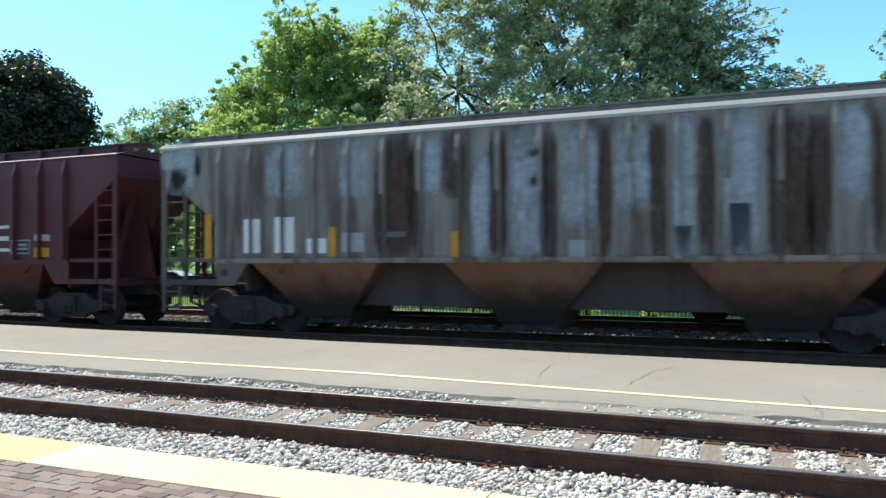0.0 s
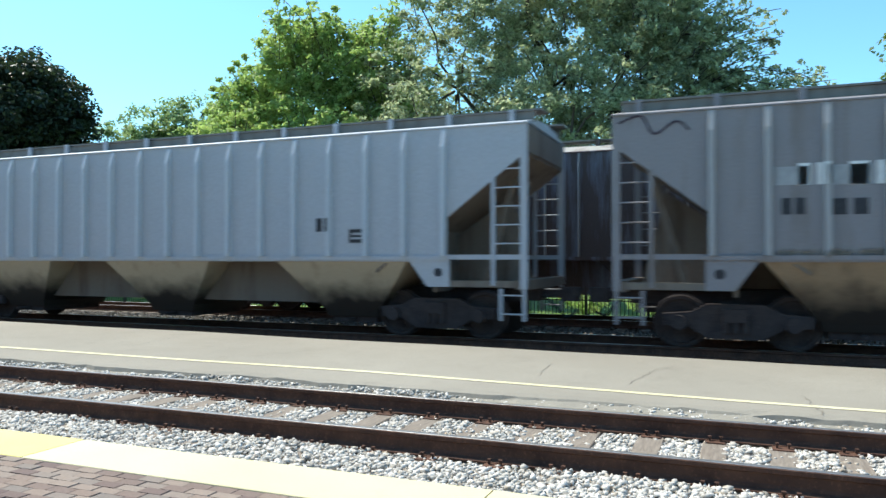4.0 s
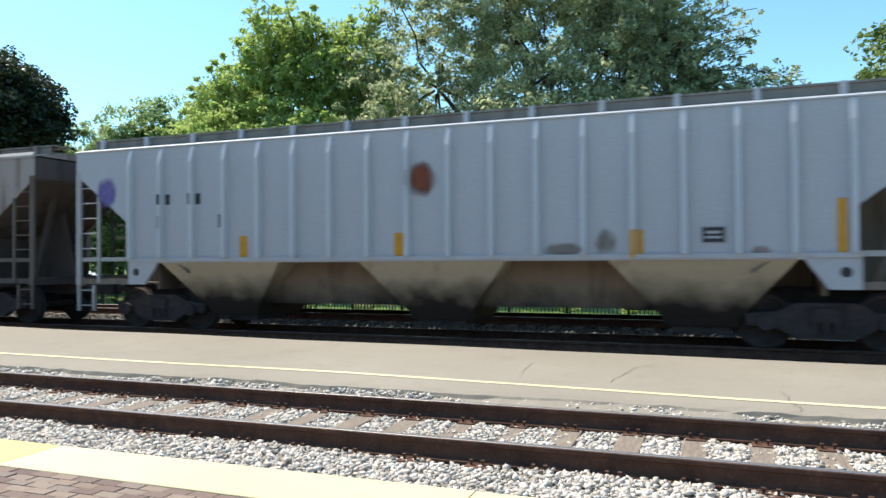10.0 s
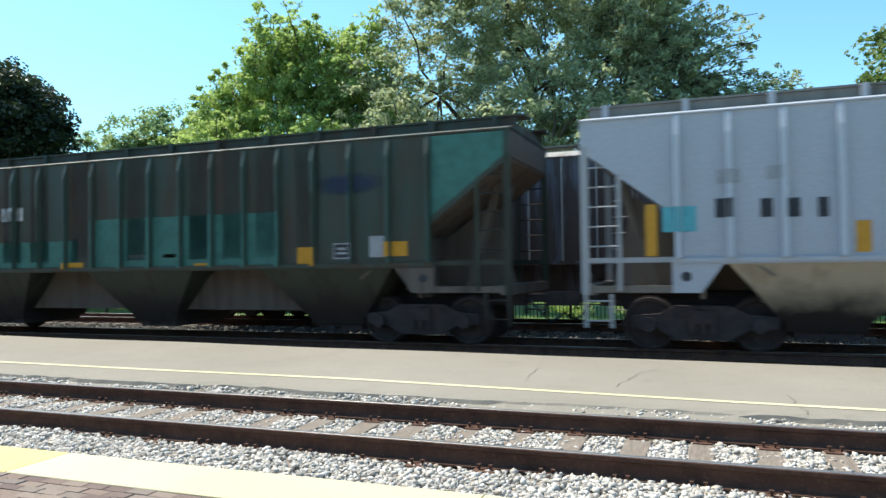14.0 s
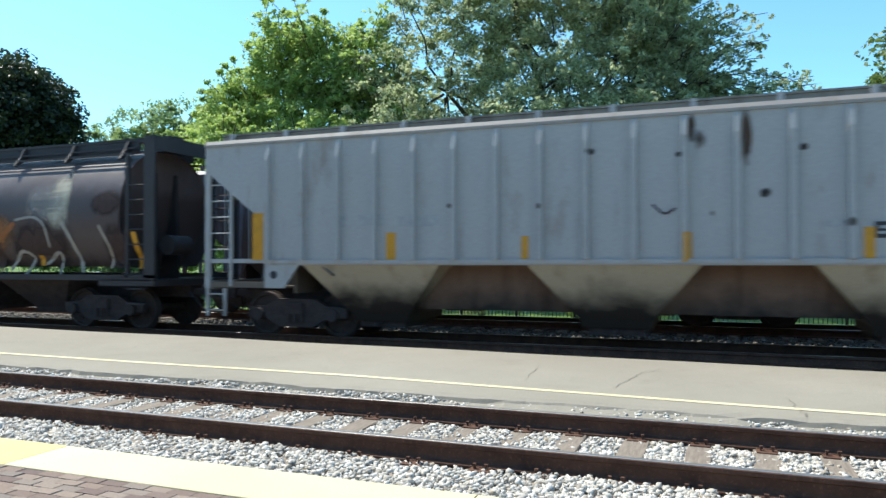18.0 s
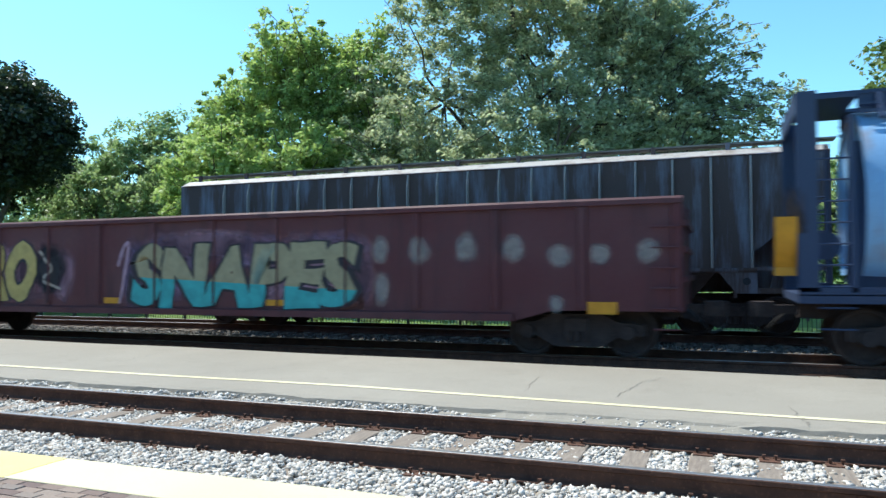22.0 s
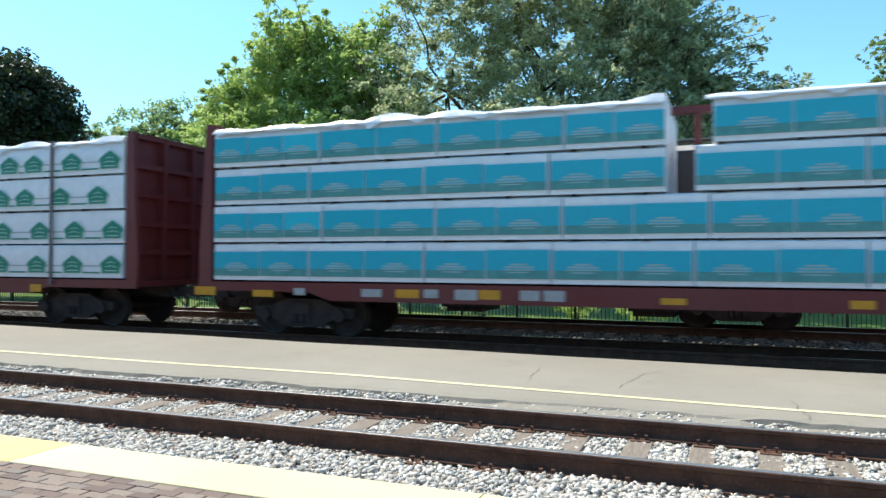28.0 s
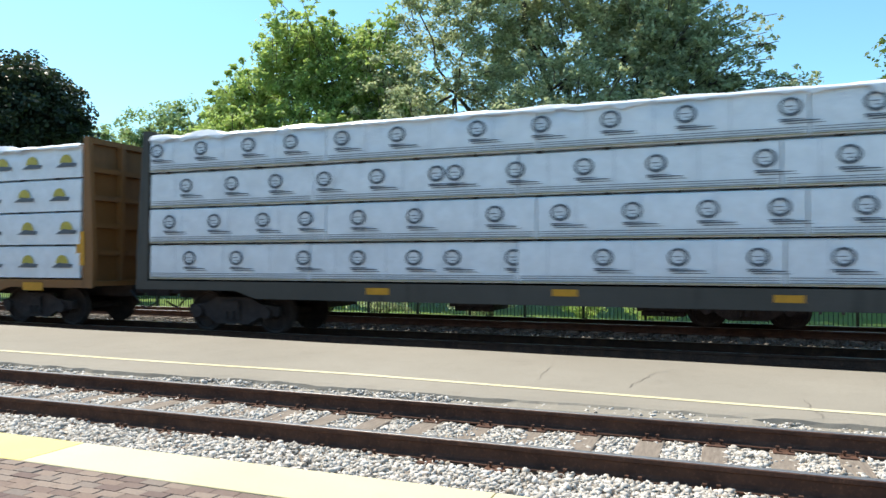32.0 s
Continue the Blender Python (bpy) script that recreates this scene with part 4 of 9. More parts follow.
def gondola(label, e, body, n_posts=14, z_top=2.76, z_low=0.66, post_d=0.055):
    """An open-topped gondola with side posts."""
    car = car_thing("gondola_car", label, e)
    for s in (-1, 1):
        bm = bmesh.new()
        prism(bm, [(-e, z_low + 0.2), (-e + 2.2, z_low + 0.2), (-e + 2.9, z_low), (e - 2.9, z_low), (e - 2.2, z_low + 0.2), (e, z_low + 0.2), (e, z_top), (-e, z_top)], s * 1.52, s * 1.49)
        part("side_sheet", bm, body, car)
        bm = bmesh.new()
        prism(bm, [(s * 1.47, z_top - 0.09), (s * 1.60, z_top - 0.09), (s * 1.60, z_top - 0.01), (s * 1.57, z_top + 0.03), (s * 1.47, z_top + 0.03)], -e, e, "x")
        part("top_chord", bm, body, car)
        bm = bmesh.new()
        prism(bm, [(-e + 2.9, z_low), (e - 2.9, z_low), (e - 2.9, z_low + 0.13), (-e + 2.9, z_low + 0.13)], s * 1.59, s * 1.5)
        part("side_sill", bm, body, car)
    RIBS[car.name] = ([-e + 0.1 + (2 * e - 0.2) * k / (n_posts - 1) for k in range(n_posts)], 0.12, post_d, 99.0)
    key = ("gon_post", body.name)
    if key not in SHARED:
        bm = bmesh.new()
        prism(bm, [(-0.09, 0), (-0.06, -post_d), (0.06, -post_d), (0.09, 0)], z_low + 0.21, z_top - 0.1, "z")
        SHARED[key] = mesh_of("side_post", bm, body)
    for k in range(n_posts):
        x = -e + 0.1 + (2 * e - 0.2) * k / (n_posts - 1)
        for s in (-1, 1):
            part("side_post", SHARED[key], None, car, at=pose(x, s * 1.518, 0, 0, 0, 0 if s < 0 else 180))
    for s in (-1, 1):
        bm = bmesh.new()
        box(bm, s * (e - 0.07), s * (e - 0.01), -1.49, 1.49, 0.86, z_top - 0.05)
        wall = part("end_wall", bm, body, car)
        for z in (1.35, 1.85, 2.3):
            bm = bmesh.new()
            box(bm, s * (e - 0.01), s * (e + 0.06), -1.45, 1.45, z, z + 0.1)
            part("end_rib", bm, body, wall)
        ladder(car, *sorted((s * (e - 0.5), s * (e - 0.06))), 0.45, 2.4, -1.6, body, 6, stiles=False)
    bm = bmesh.new()
    box(bm, -e + 0.07, e - 0.07, -1.49, 1.49, 0.98, 1.06)
    part("floor_plate", bm, M["truck"], car)
    bm = bmesh.new()
    box(bm, -e + 0.1, e - 0.1, -0.2, 0.2, 0.70, 0.98)
    part("centre_sill", bm, M["truck"], car)
    couplers(car, e)
    trucks(car, e - 1.85)
    return car


def lumber_car(label, e, body, wrap, prints, cuts, notch=None, gap_mat=None, straps=None, layer_h=0.79, z0=1.17, seed=0, drape=None):
    """A centre-beam flat car with wrapped lumber packages in four layers on each side."""
    rng = random.Random(seed)
    car = car_thing("lumber_car", label, e)
    bm = bmesh.new()
    box(bm, -e, e, -1.45, 1.45, 0.98, 1.10)
    part("deck", bm, body, car)
    for s in (-1, 1):
        bm = bmesh.new()
        prism(bm, [(-e, 1.13), (-e, 0.94), (-e + 2.7, 0.94), (-e + 3.2, 0.78), (e - 3.2, 0.78), (e - 2.7, 0.94), (e, 0.94), (e, 1.13)], s * 1.52, s * 1.46)
        part("side_sill", bm, body, car)
    bm = bmesh.new()
    box(bm, -e + 0.1, e - 0.1, -0.2, 0.2, 0.70, 0.98)
    part("centre_sill", bm, M["truck"], car)
    bm = bmesh.new()
    box(bm, -e + 0.3, e - 0.3, -0.1, 0.1, 4.32, 4.45)
    beam = part("centre_beam", bm, body, car)
    bm = bmesh.new()
    box(bm, -0.06, 0.06, -0.08, 0.08, 1.1, 4.32)
    post = mesh_of("beam_post", bm, body)
    for k in range(17):
        part("beam_post", post, None, beam, at=pose(-e + 0.5 + (2 * e - 1.0) * k / 16, 0, 0))
    for s in (-1, 1):
        bm = bmesh.new()
        box(bm, s * (e - 0.34), s * (e - 0.26), -1.38, 1.38, 1.1, 4.47)
        wall = part("bulkhead", bm, body, car)
        for y in (-1.5, 1.38):
            bm = bmesh.new()
            prism(bm, [(s * (e - 0.32), 1.1), (s * e, 1.1), (s * e, 1.7), (s * (e - 0.16), 4.47), (s * (e - 0.32), 4.47)], y, y + 0.12)
            part("bulkhead_post", bm, body, wall)
        for z in (1.7, 2.35, 3.0, 3.65, 4.32):
            bm = bmesh.new()
            box(bm, s * (e - 0.26), s * (e - 0.13), -1.38, 1.38, z, z + 0.12)
            part("bulkhead_rib", bm, body, wall)
        for y in (-0.5, 0.5):
            bm = bmesh.new()
            box(bm, s * (e - 0.26), s * (e - 0.1), y - 0.06, y + 0.06, 1.1, 4.4)
            part("bulkhead_stiffener", bm, body, wall)
    L = e - 0.38
    for layer in range(4):
        xs = [-L] + [c + rng.uniform(-0.05, 0.05) for c in cuts[layer % len(cuts)]] + [L]
        za, zb = z0 + layer * layer_h, z0 + (layer + 1) * layer_h - 0.035
        for xa, xb in zip(xs, xs[1:]):
            if notch and layer >= 2:
                if xa < notch[0] < xb:
                    spans = [(xa, notch[0]), (notch[1], xb)]
                else:
                    spans = [(xa, xb)]
            else:
                spans = [(xa, xb)]
            for qa, qb in spans:
                if qb - qa < 0.3:
                    continue
                for s in (-1, 1):
                    out = 1.50 + rng.uniform(-0.015, 0.025)
                    bm = bmesh.new()
                    n = max(2, int((qb - qa) / 0.35))
                    rows = []
                    for i in range(n + 1):
                        x = qa + 0.012 + (qb - qa - 0.024) * i / n
                        sag = 0.012 * noise.noise((x * 1.7, layer * 5 + s, seed))
                        lift = (0.20 * abs(noise.noise((x * 0.8, seed + 3, s))) if layer == 3 else 0.0)
                        rows.append([bm.verts.new((x, s * y, z)) for y, z in ((0.14, za), (out + sag, za), (out + sag * 0.5 + 0.006, (za + zb) / 2), (out + sag - 0.01, zb - 0.03), (out - 0.05, zb + lift * 0.6), (0.14, zb + lift))])
                    for a, b in zip(rows, rows[1:]):
                        for i in range(6):
                            j = (i + 1) % 6
                            bm.faces.new((a[i], a[j], b[j], b[i]))
                    bm.faces.new(rows[0])
                    bm.faces.new(rows[-1][::-1])
                    pk = part("lumber_package", bm, wrap, car, "plastic-wrapped package of sawn lumber", smooth=True)
                    if s < 0:
                        prints(pk, qa, qb, za, zb, out + 0.024, rng, layer)
        # wooden stickers between the layers
        if layer < 3:
            bm = bmesh.new()
            for k in range(int(2 * L / 1.2)):
                x = -L + 0.4 + 1.2 * k
                for s in (-1, 1):
                    box(bm, x, x + 0.09, s * 0.16, s * 1.49, zb - 0.002, zb + 0.033)
            part("sticker_course", bm, gap_mat or M["truck"], car)["kind"] = "stuff"
    if drape:
        # loose folds of film hanging over the upper edge, one piece to each length of load
        top = z0 + 4 * layer_h - 0.035
        cells = [(-L, notch[0]), (notch[1], L)] if notch else [(-L, L)]
        for qa, qb in cells:
            m = max(1, round((qb - qa) / 3.6))
            for i in range(m):
                xa, xb = qa + (qb - qa) * i / m + 0.02, qa + (qb - qa) * (i + 1) / m - 0.02
                bm = bmesh.new()
                prev, n = None, 40
                for j in range(n + 1):
                    x = xa + (xb - xa) * j / n
                    hang = 0.05 + 0.10 * abs(noise.noise((x * 1.3, seed, 2))) + 0.20 * max(0.0, noise.noise((x * 3.1, seed, 8)) - 0.12)
                    out = 0.012 * noise.noise((x * 9.0, seed, 4))
                    up = 0.20 * abs(noise.noise((x * 0.8, seed + 3, -1)))
                    lean = 0.45 * hang
                    row = [bm.verts.new(p) for p in ((x, -1.30, top + up + 0.02), (x, -1.49, top + up * 0.8 + 0.018 + out), (x, -1.565 - out, top - 0.03), (x - lean * 0.5, -1.568 - out, top - hang * 0.6), (x - lean, -1.566 + out, top - hang))]
                    if prev:
                        for a in range(4):
                            bm.faces.new((prev[a], prev[a + 1], row[a + 1], row[a]))
                    prev = row
                part("loose_film", bm, drape, car, "crinkled white film folded over the top edge", smooth=True)
    if straps:
        for x in straps[0]:
            bm = bmesh.new()
            box(bm, x - 0.045, x + 0.045, -1.57, -1.553, 1.0, 4.35)
            box(bm, x - 0.045, x + 0.045, -1.57, -0.12, 4.348, 4.362)
            part("strap", bm, straps[1] if x in straps[2] else W["strap_dark"], car, "tension strap over the load")
    couplers(car, e)
    trucks(car, e - 2.3)
    return car


# ---- the train: right and left ends of each car, measured along the train from the first position
P = {
    "beige": paint("beige_rusted", (0.23, 0.205, 0.175), (0.085, 0.055, 0.038), 0.62, 0.3, 0.6),
    "rustbay": paint("rust_brown", (0.165, 0.075, 0.038), (0.07, 0.04, 0.026), 0.5, 0.2, 0.7, dark_below=1.0),
    "maroon": paint("maroon_paint", (0.085, 0.018, 0.022), (0.05, 0.02, 0.016), 0.3, 0.12, 0.5),
    "maroonbay": paint("maroon_lower", (0.085, 0.018, 0.014), (0.04, 0.02, 0.014), 0.4, 0.1, 0.6, dark_below=0.95),
    "skyblue": paint("sky_blue", (0.14, 0.48, 0.76), (0.20, 0.20, 0.22), 0.14, 0.08, 0.36, spec=0.5),
    "grey_brown": paint("grey_brown", (0.245, 0.228, 0.235), (0.15, 0.115, 0.09), 0.45, 0.3, 0.6),
    "greybay": paint("tan_bay", (0.31, 0.215, 0.13), (0.12, 0.085, 0.055), 0.45, 0.2, 0.7, dark_below=1.0),
    "pale": paint("pale_grey", (0.425, 0.435, 0.465), (0.29, 0.25, 0.20), 0.25, 0.2, 0.5),
    # posts paler and bluer than the sheets: reflected sky put into the colour
    "palerib": paint("pale_post", (0.50, 0.525, 0.56), (0.32, 0.28, 0.23), 0.15, 0.15, 0.45),
    "greenrib": paint("green_post", (0.040, 0.072, 0.056), (0.06, 0.044, 0.030), 0.55, 0.12, 0.5),
    "greypost": paint("grey_post", (0.37, 0.36, 0.355), (0.22, 0.17, 0.13), 0.3, 0.2, 0.55),
    "putty_post": paint("putty_post", (0.23, 0.185, 0.16), (0.12, 0.08, 0.065), 0.45, 0.2, 0.65),
    "tan_hood": paint("tan_hood", (0.255, 0.185, 0.125), (0.11, 0.075, 0.055), 0.5, 0.2, 0.75, dark_below=0.85),
    "rust_hood": paint("rust_hood", (0.21, 0.125, 0.085), (0.10, 0.06, 0.045), 0.5, 0.2, 0.75, dark_below=0.85),
    "grime_end": paint("grime_end", (0.13, 0.105, 0.085), (0.30, 0.31, 0.33), 0.35, 0.2, 0.75),
    "black_trim": paint("black_trim", (0.030, 0.026, 0.028), (0.05, 0.042, 0.04), 0.4, 0.15, 0.6),
    "hood": paint("hood_grime", (0.12, 0.095, 0.075), (0.06, 0.045, 0.035), 0.5, 0.2, 0.8),
    "palebay": paint("cream_bay", (0.41, 0.335, 0.235), (0.18, 0.115, 0.075), 0.36, 0.15, 0.6, dark_below=0.98),
    "pale_edge": paint("pale_roof_edge", (0.38, 0.36, 0.325), (0.20, 0.16, 0.12), 0.3, 0.2, 0.55),
    "dark_brown": paint("dark_brown_end", (0.082, 0.066, 0.060), (0.048, 0.038, 0.035), 0.5, 0.2, 0.85),
    "dusty": paint("dusty_end", (0.185, 0.15, 0.118), (0.10, 0.073, 0.055), 0.5, 0.2, 0.8),
    "orangebay": paint("orange_bay", (0.30, 0.115, 0.028), (0.10, 0.05, 0.028), 0.4, 0.15, 0.6, dark_below=1.0),
    "orange": paint("orange_paint", (0.36, 0.155, 0.045), (0.13, 0.055, 0.028), 0.4, 0.15, 0.55),
    "bottle": paint("faded_bottle_green", (0.018, 0.042, 0.05), (0.10, 0.055, 0.028), 0.26, 0.1, 0.6, low=(2.05, (0.29, 0.135, 0.052), 1.5)),
    "greyrust": paint("grey_rusted", (0.33, 0.28, 0.255), (0.12, 0.08, 0.06), 0.55, 0.25, 0.6),
    "darkgrey": paint("dark_grey_rusted", (0.215, 0.195, 0.19), (0.14, 0.095, 0.075), 0.5, 0.25, 0.6),
    "rib_rust": paint("rust_posts", (0.095, 0.07, 0.055), (0.07, 0.045, 0.032), 0.5, 0.2, 0.75),
    "green": paint("dull_green", (0.040, 0.060, 0.045), (0.068, 0.045, 0.030), 0.66, 0.12, 0.55),
    "greenbay": paint("green_black_bay", (0.035, 0.042, 0.026), (0.03, 0.022, 0.016), 0.5, 0.1, 0.7, dark_below=1.0),
    "tan": paint("tan_grey", (0.30, 0.265, 0.24), (0.20, 0.14, 0.10), 0.35, 0.25, 0.6),
    # the paler upper band paints in the sunlit half of each tank
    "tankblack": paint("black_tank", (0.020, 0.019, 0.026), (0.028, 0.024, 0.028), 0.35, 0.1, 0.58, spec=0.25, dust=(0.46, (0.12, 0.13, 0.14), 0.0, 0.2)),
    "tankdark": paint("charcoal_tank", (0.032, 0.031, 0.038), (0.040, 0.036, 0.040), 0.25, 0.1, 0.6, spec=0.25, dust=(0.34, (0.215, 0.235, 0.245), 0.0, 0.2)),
    "spotgrey": paint("spotted_grey", (0.38, 0.37, 0.365), (0.20, 0.145, 0.11), 0.36, 0.3, 0.6, streak=0.4),
    # as on the tanks, light on the upper shell is painted in
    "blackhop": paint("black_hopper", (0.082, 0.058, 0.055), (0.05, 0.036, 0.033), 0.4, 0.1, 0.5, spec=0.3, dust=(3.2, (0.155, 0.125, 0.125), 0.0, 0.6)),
    "soo": paint("putty_grey", (0.44, 0.385, 0.355), (0.25, 0.165, 0.13), 0.45, 0.25, 0.6),
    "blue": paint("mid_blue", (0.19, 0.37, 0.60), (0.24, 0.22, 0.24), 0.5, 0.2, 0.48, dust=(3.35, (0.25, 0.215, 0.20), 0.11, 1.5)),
    "blue_trim": paint("blue_trim", (0.085, 0.34, 0.60), (0.14, 0.17, 0.20), 0.2, 0.1, 0.45),
    "navy": paint("navy_trim", (0.022, 0.040, 0.09), (0.04, 0.04, 0.05), 0.3, 0.1, 0.5),
    "oxide": paint("oxide_red", (0.088, 0.022, 0.027), (0.045, 0.024, 0.028), 0.45, 0.15, 0.6),
    "oxide2": paint("oxide_brown", (0.075, 0.024, 0.031), (0.042, 0.024, 0.03), 0.4, 0.15, 0.6),
    "oxide3": paint("oxide_bright", (0.074, 0.024, 0.029), (0.044, 0.023, 0.027), 0.4, 0.12, 0.55),
    "beam_red": paint("beam_maroon", (0.13, 0.022, 0.022), (0.06, 0.025, 0.02), 0.35, 0.12, 0.5),
    "beam_dark": paint("beam_charcoal", (0.055, 0.05, 0.042), (0.03, 0.026, 0.022), 0.4, 0.15, 0.6),
    "beam_orange": paint("beam_ochre", (0.22, 0.095, 0.026), (0.12, 0.06, 0.03), 0.4, 0.15, 0.6),
}


def wrap_mat(name, col, sheen=0.3):
    n = Nodes(name)
    vec = shifted(n, n.coords())
    f, g = n.noise(vec, 3.5, 5, 0.65), n.noise(vec, 16, 4)
    c = n.mix(n.band(f, 0.35, 0.7), tuple(x * 0.86 for x in col), col)
    n.bump(n.math("ADD", f, n.math("MULTIPLY", g, 0.35)), 0.55, 0.03)
    return n.done(c, sheen, spec=0.5)


W = {
    "white": wrap_mat("white_wrap", (0.74, 0.76, 0.80)), "teal": wrap_mat("teal_wrap", (0.008, 0.40, 0.52), 0.32), "mint": plain("mint_print", (0.36, 0.52, 0.47), 0.5, 0, 0.15), "seam": plain("seam_grey", (0.52, 0.54, 0.58), 0.5, 0, 0.1), "wood": plain("sawn_lumber", (0.42, 0.27, 0.12), 0.8, 0, 0.25, 12),
    "green_print": plain("green_print", (0.012, 0.19, 0.13), 0.45, 0, 0.15), "dark_print": plain("dark_print", (0.09, 0.10, 0.12), 0.45, 0, 0.2),
    "grey_print": plain("grey_print", (0.27, 0.40, 0.42), 0.5, 0, 0.15), "olive_print": plain("olive_print", (0.07, 0.25, 0.25), 0.5, 0, 0.2),
    "ochre_print": plain("ochre_print", (0.45, 0.36, 0.06), 0.5, 0, 0.2),
    "band_grey": plain("band_grey", (0.36, 0.40, 0.42), 0.5, 0, 0.15), "strap_tan": plain("strap_tan", (0.36, 0.31, 0.20), 0.7), "strap_dark": plain("strap_dark", (0.14, 0.11, 0.12), 0.7),
}


def teal_mat():
    """Printed teal film, its tone a little different from panel to panel."""
    n = Nodes("teal_film")
    g = n.add("NewGeometry")
    vec = shifted(n, n.coords())
    c = n.ramp(g.outputs["Random Per Island"], (0.0, (0.003, 0.29, 0.40)), (0.5, (0.004, 0.38, 0.51)), (1.0, (0.012, 0.46, 0.60)))
    f = n.noise(vec, 6, 4)
    c = n.mix(n.math("MULTIPLY", n.band(f, 0.5, 0.8), 0.25), c, (0.03, 0.22, 0.27))
    n.bump(f, 0.4, 0.02)
    return n.done(c, 0.35, spec=0.5)


W["teal"] = teal_mat()


def print_teal(pk, xa, xb, za, zb, y, rng, layer):
    h = zb - za
    field, low, logo = bmesh.new(), bmesh.new(), bmesh.new()
    n = max(1, round((xb - xa) / 1.02))
    step = (xb - xa - 0.04) / n
    for i in range(n):
        x0, x1 = xa + 0.02 + step * i + 0.012, xa + 0.02 + step * (i + 1) - 0.012
        zt = zb - 0.165 + rng.uniform(-0.015, 0.015)
        flat(field, [(x0, za + 0.24), (x1, za + 0.24), (x1, zt), (x0, zt)], -y)
        flat(low, [(x0, za + 0.085), (x1, za + 0.085), (x1, za + 0.24), (x0, za + 0.24)], -y)
        xm = (x0 + x1) / 2 + rng.uniform(-0.08, 0.08)
        for k, (w, d) in enumerate(((0.30, 0.03), (0.52, 0.035), (0.58, 0.025), (0.4, 0.02))):
            rect(logo, xm, za + 0.345 - k * 0.048, w, d, -y - 0.002)
    part("teal_field", field, W["teal"], pk)
    part("green_band", low, W["olive_print"], pk)
    part("printed_mark", logo, W["grey_print"], pk)["kind"] = "stuff"


# where the printed marks sit along the load, layer by layer from the bottom
HOUSE_AT = [
    [-10.32, -9.17, -8.02, -6.81, -5.71, -4.57, -3.37, -2.88, -1.49, -0.27, 0.92, 2.13, 3.33, 4.54, 5.7, 6.12, 7.21, 8.44, 9.57, 10.72],
    [-10.04, -8.89, -7.73, -6.51, -5.38, -4.06, -2.88, -1.68, -0.94, 0.26, 1.49, 2.56, 3.79, 4.95, 6.12, 7.25, 8.48, 9.57, 10.72],
    [-9.7, -8.55, -7.35, -6.17, -5.05, -4.34, -3.14, -1.94, -0.76, 0.16, 1.26, 2.44, 3.64, 4.87, 6.06, 7.21, 8.02, 9.15, 10.3],
    [-10.55, -9.4, -8.25, -7.06, -5.83, -4.17, -2.94, -1.75, -0.56, 0.95, 2.13, 3.28, 3.87, 5.06, 6.26, 7.5, 8.3, 9.5, 10.65],
]
RING_AT = [
    [-10.91, -9.73, -8.5, -6.85, -5.61, -4.41, -3.62, -2.44, -0.84, 0.39, 1.61, 2.82, 4.07, 5.32, 6.57, 7.82, 9.07, 10.32],
    [-10.26, -9.06, -7.82, -6.79, -5.59, -4.38, -2.79, -1.59, -0.35, 0.86, 1.93, 3.13, 4.38, 5.63, 6.88, 8.13, 9.38],
    [-11.05, -9.83, -8.63, -7.53, -6.37, -5.19, -3.94, -3.57, -2.4, -1.17, 0.04, 1.72, 2.91, 4.16, 5.41, 6.66, 7.91, 9.16, 10.41],
    [-10.62, -9.42, -8.19, -7.15, -5.96, -4.75, -3.13, -1.93, -0.71, 0.52, 2.09, 3.27, 4.52, 5.77, 7.02, 8.27, 9.52],
]


def print_house(pk, xa, xb, za, zb, y, rng, layer):
    lines, halo, band, grey = bmesh.new(), bmesh.new(), bmesh.new(), bmesh.new()
    zc = za + 0.30
    gable = [(-0.25, -0.19), (0.25, -0.19), (0.26, -0.08), (0.31, 0.0), (0.27, 0.05), (0.15, 0.13), (0.0, 0.21), (-0.15, 0.13), (-0.27, 0.05), (-0.31, 0.0), (-0.26, -0.08)]
    at = [x for x in HOUSE_AT[layer] if xa <= x < xb]
    for i, x in enumerate(at):
        flat(halo, [(x + 1.13 * a, zc + 1.10 * b) for a, b in gable], -y)
        g = bmesh.new()
        flat(g, [(x + a, zc + b) for a, b in gable], -y - 0.002)
        part("printed_mark", g, W["green_print"], pk, "green gabled printed mark")
        for dz, w in ((0.045, 0.24), (-0.045, 0.34)):
            flat(lines, [(x - w / 2, zc + dz - 0.02), (x - w / 2, zc + dz - 0.004), (x, zc + dz + 0.03), (x + w / 2, zc + dz - 0.004), (x + w / 2, zc + dz - 0.02), (x, zc + dz + 0.012)], -y - 0.004)
        rect(lines, x, zc - 0.135, 0.36, 0.022, -y - 0.004)
        to = at[i + 1] if i + 1 < len(at) else min(xb - 0.05, x + 1.1)
        gap = to - x - 0.64
        if gap > 0.1:
            mid = (x + to) / 2
            rect(band, mid, zc - 0.185, gap, 0.035, -y - 0.002)
            rect(grey, mid, zc - 0.03, gap, 0.03, -y - 0.002)
    if grey.verts:
        part("printed_band", grey, W["band_grey"], pk)["kind"] = "stuff"
        part("printed_stripe", band, W["green_print"], pk)["kind"] = "stuff"
    else:
        grey.free()
        band.free()
    part("printed_halo", halo, W["mint"], pk)["kind"] = "stuff"
    part("printed_line", lines, W["mint"], pk)["kind"] = "stuff"
    if layer == 3 and xa < -5.5:
        bm = bmesh.new()
        box(bm, xa + 0.05, xb - 0.05, -y + 0.03, -y - 0.012, za + 0.0, za + 0.10)
        part("bare_lumber", bm, W["wood"], pk, "bare sawn boards under the torn wrap")


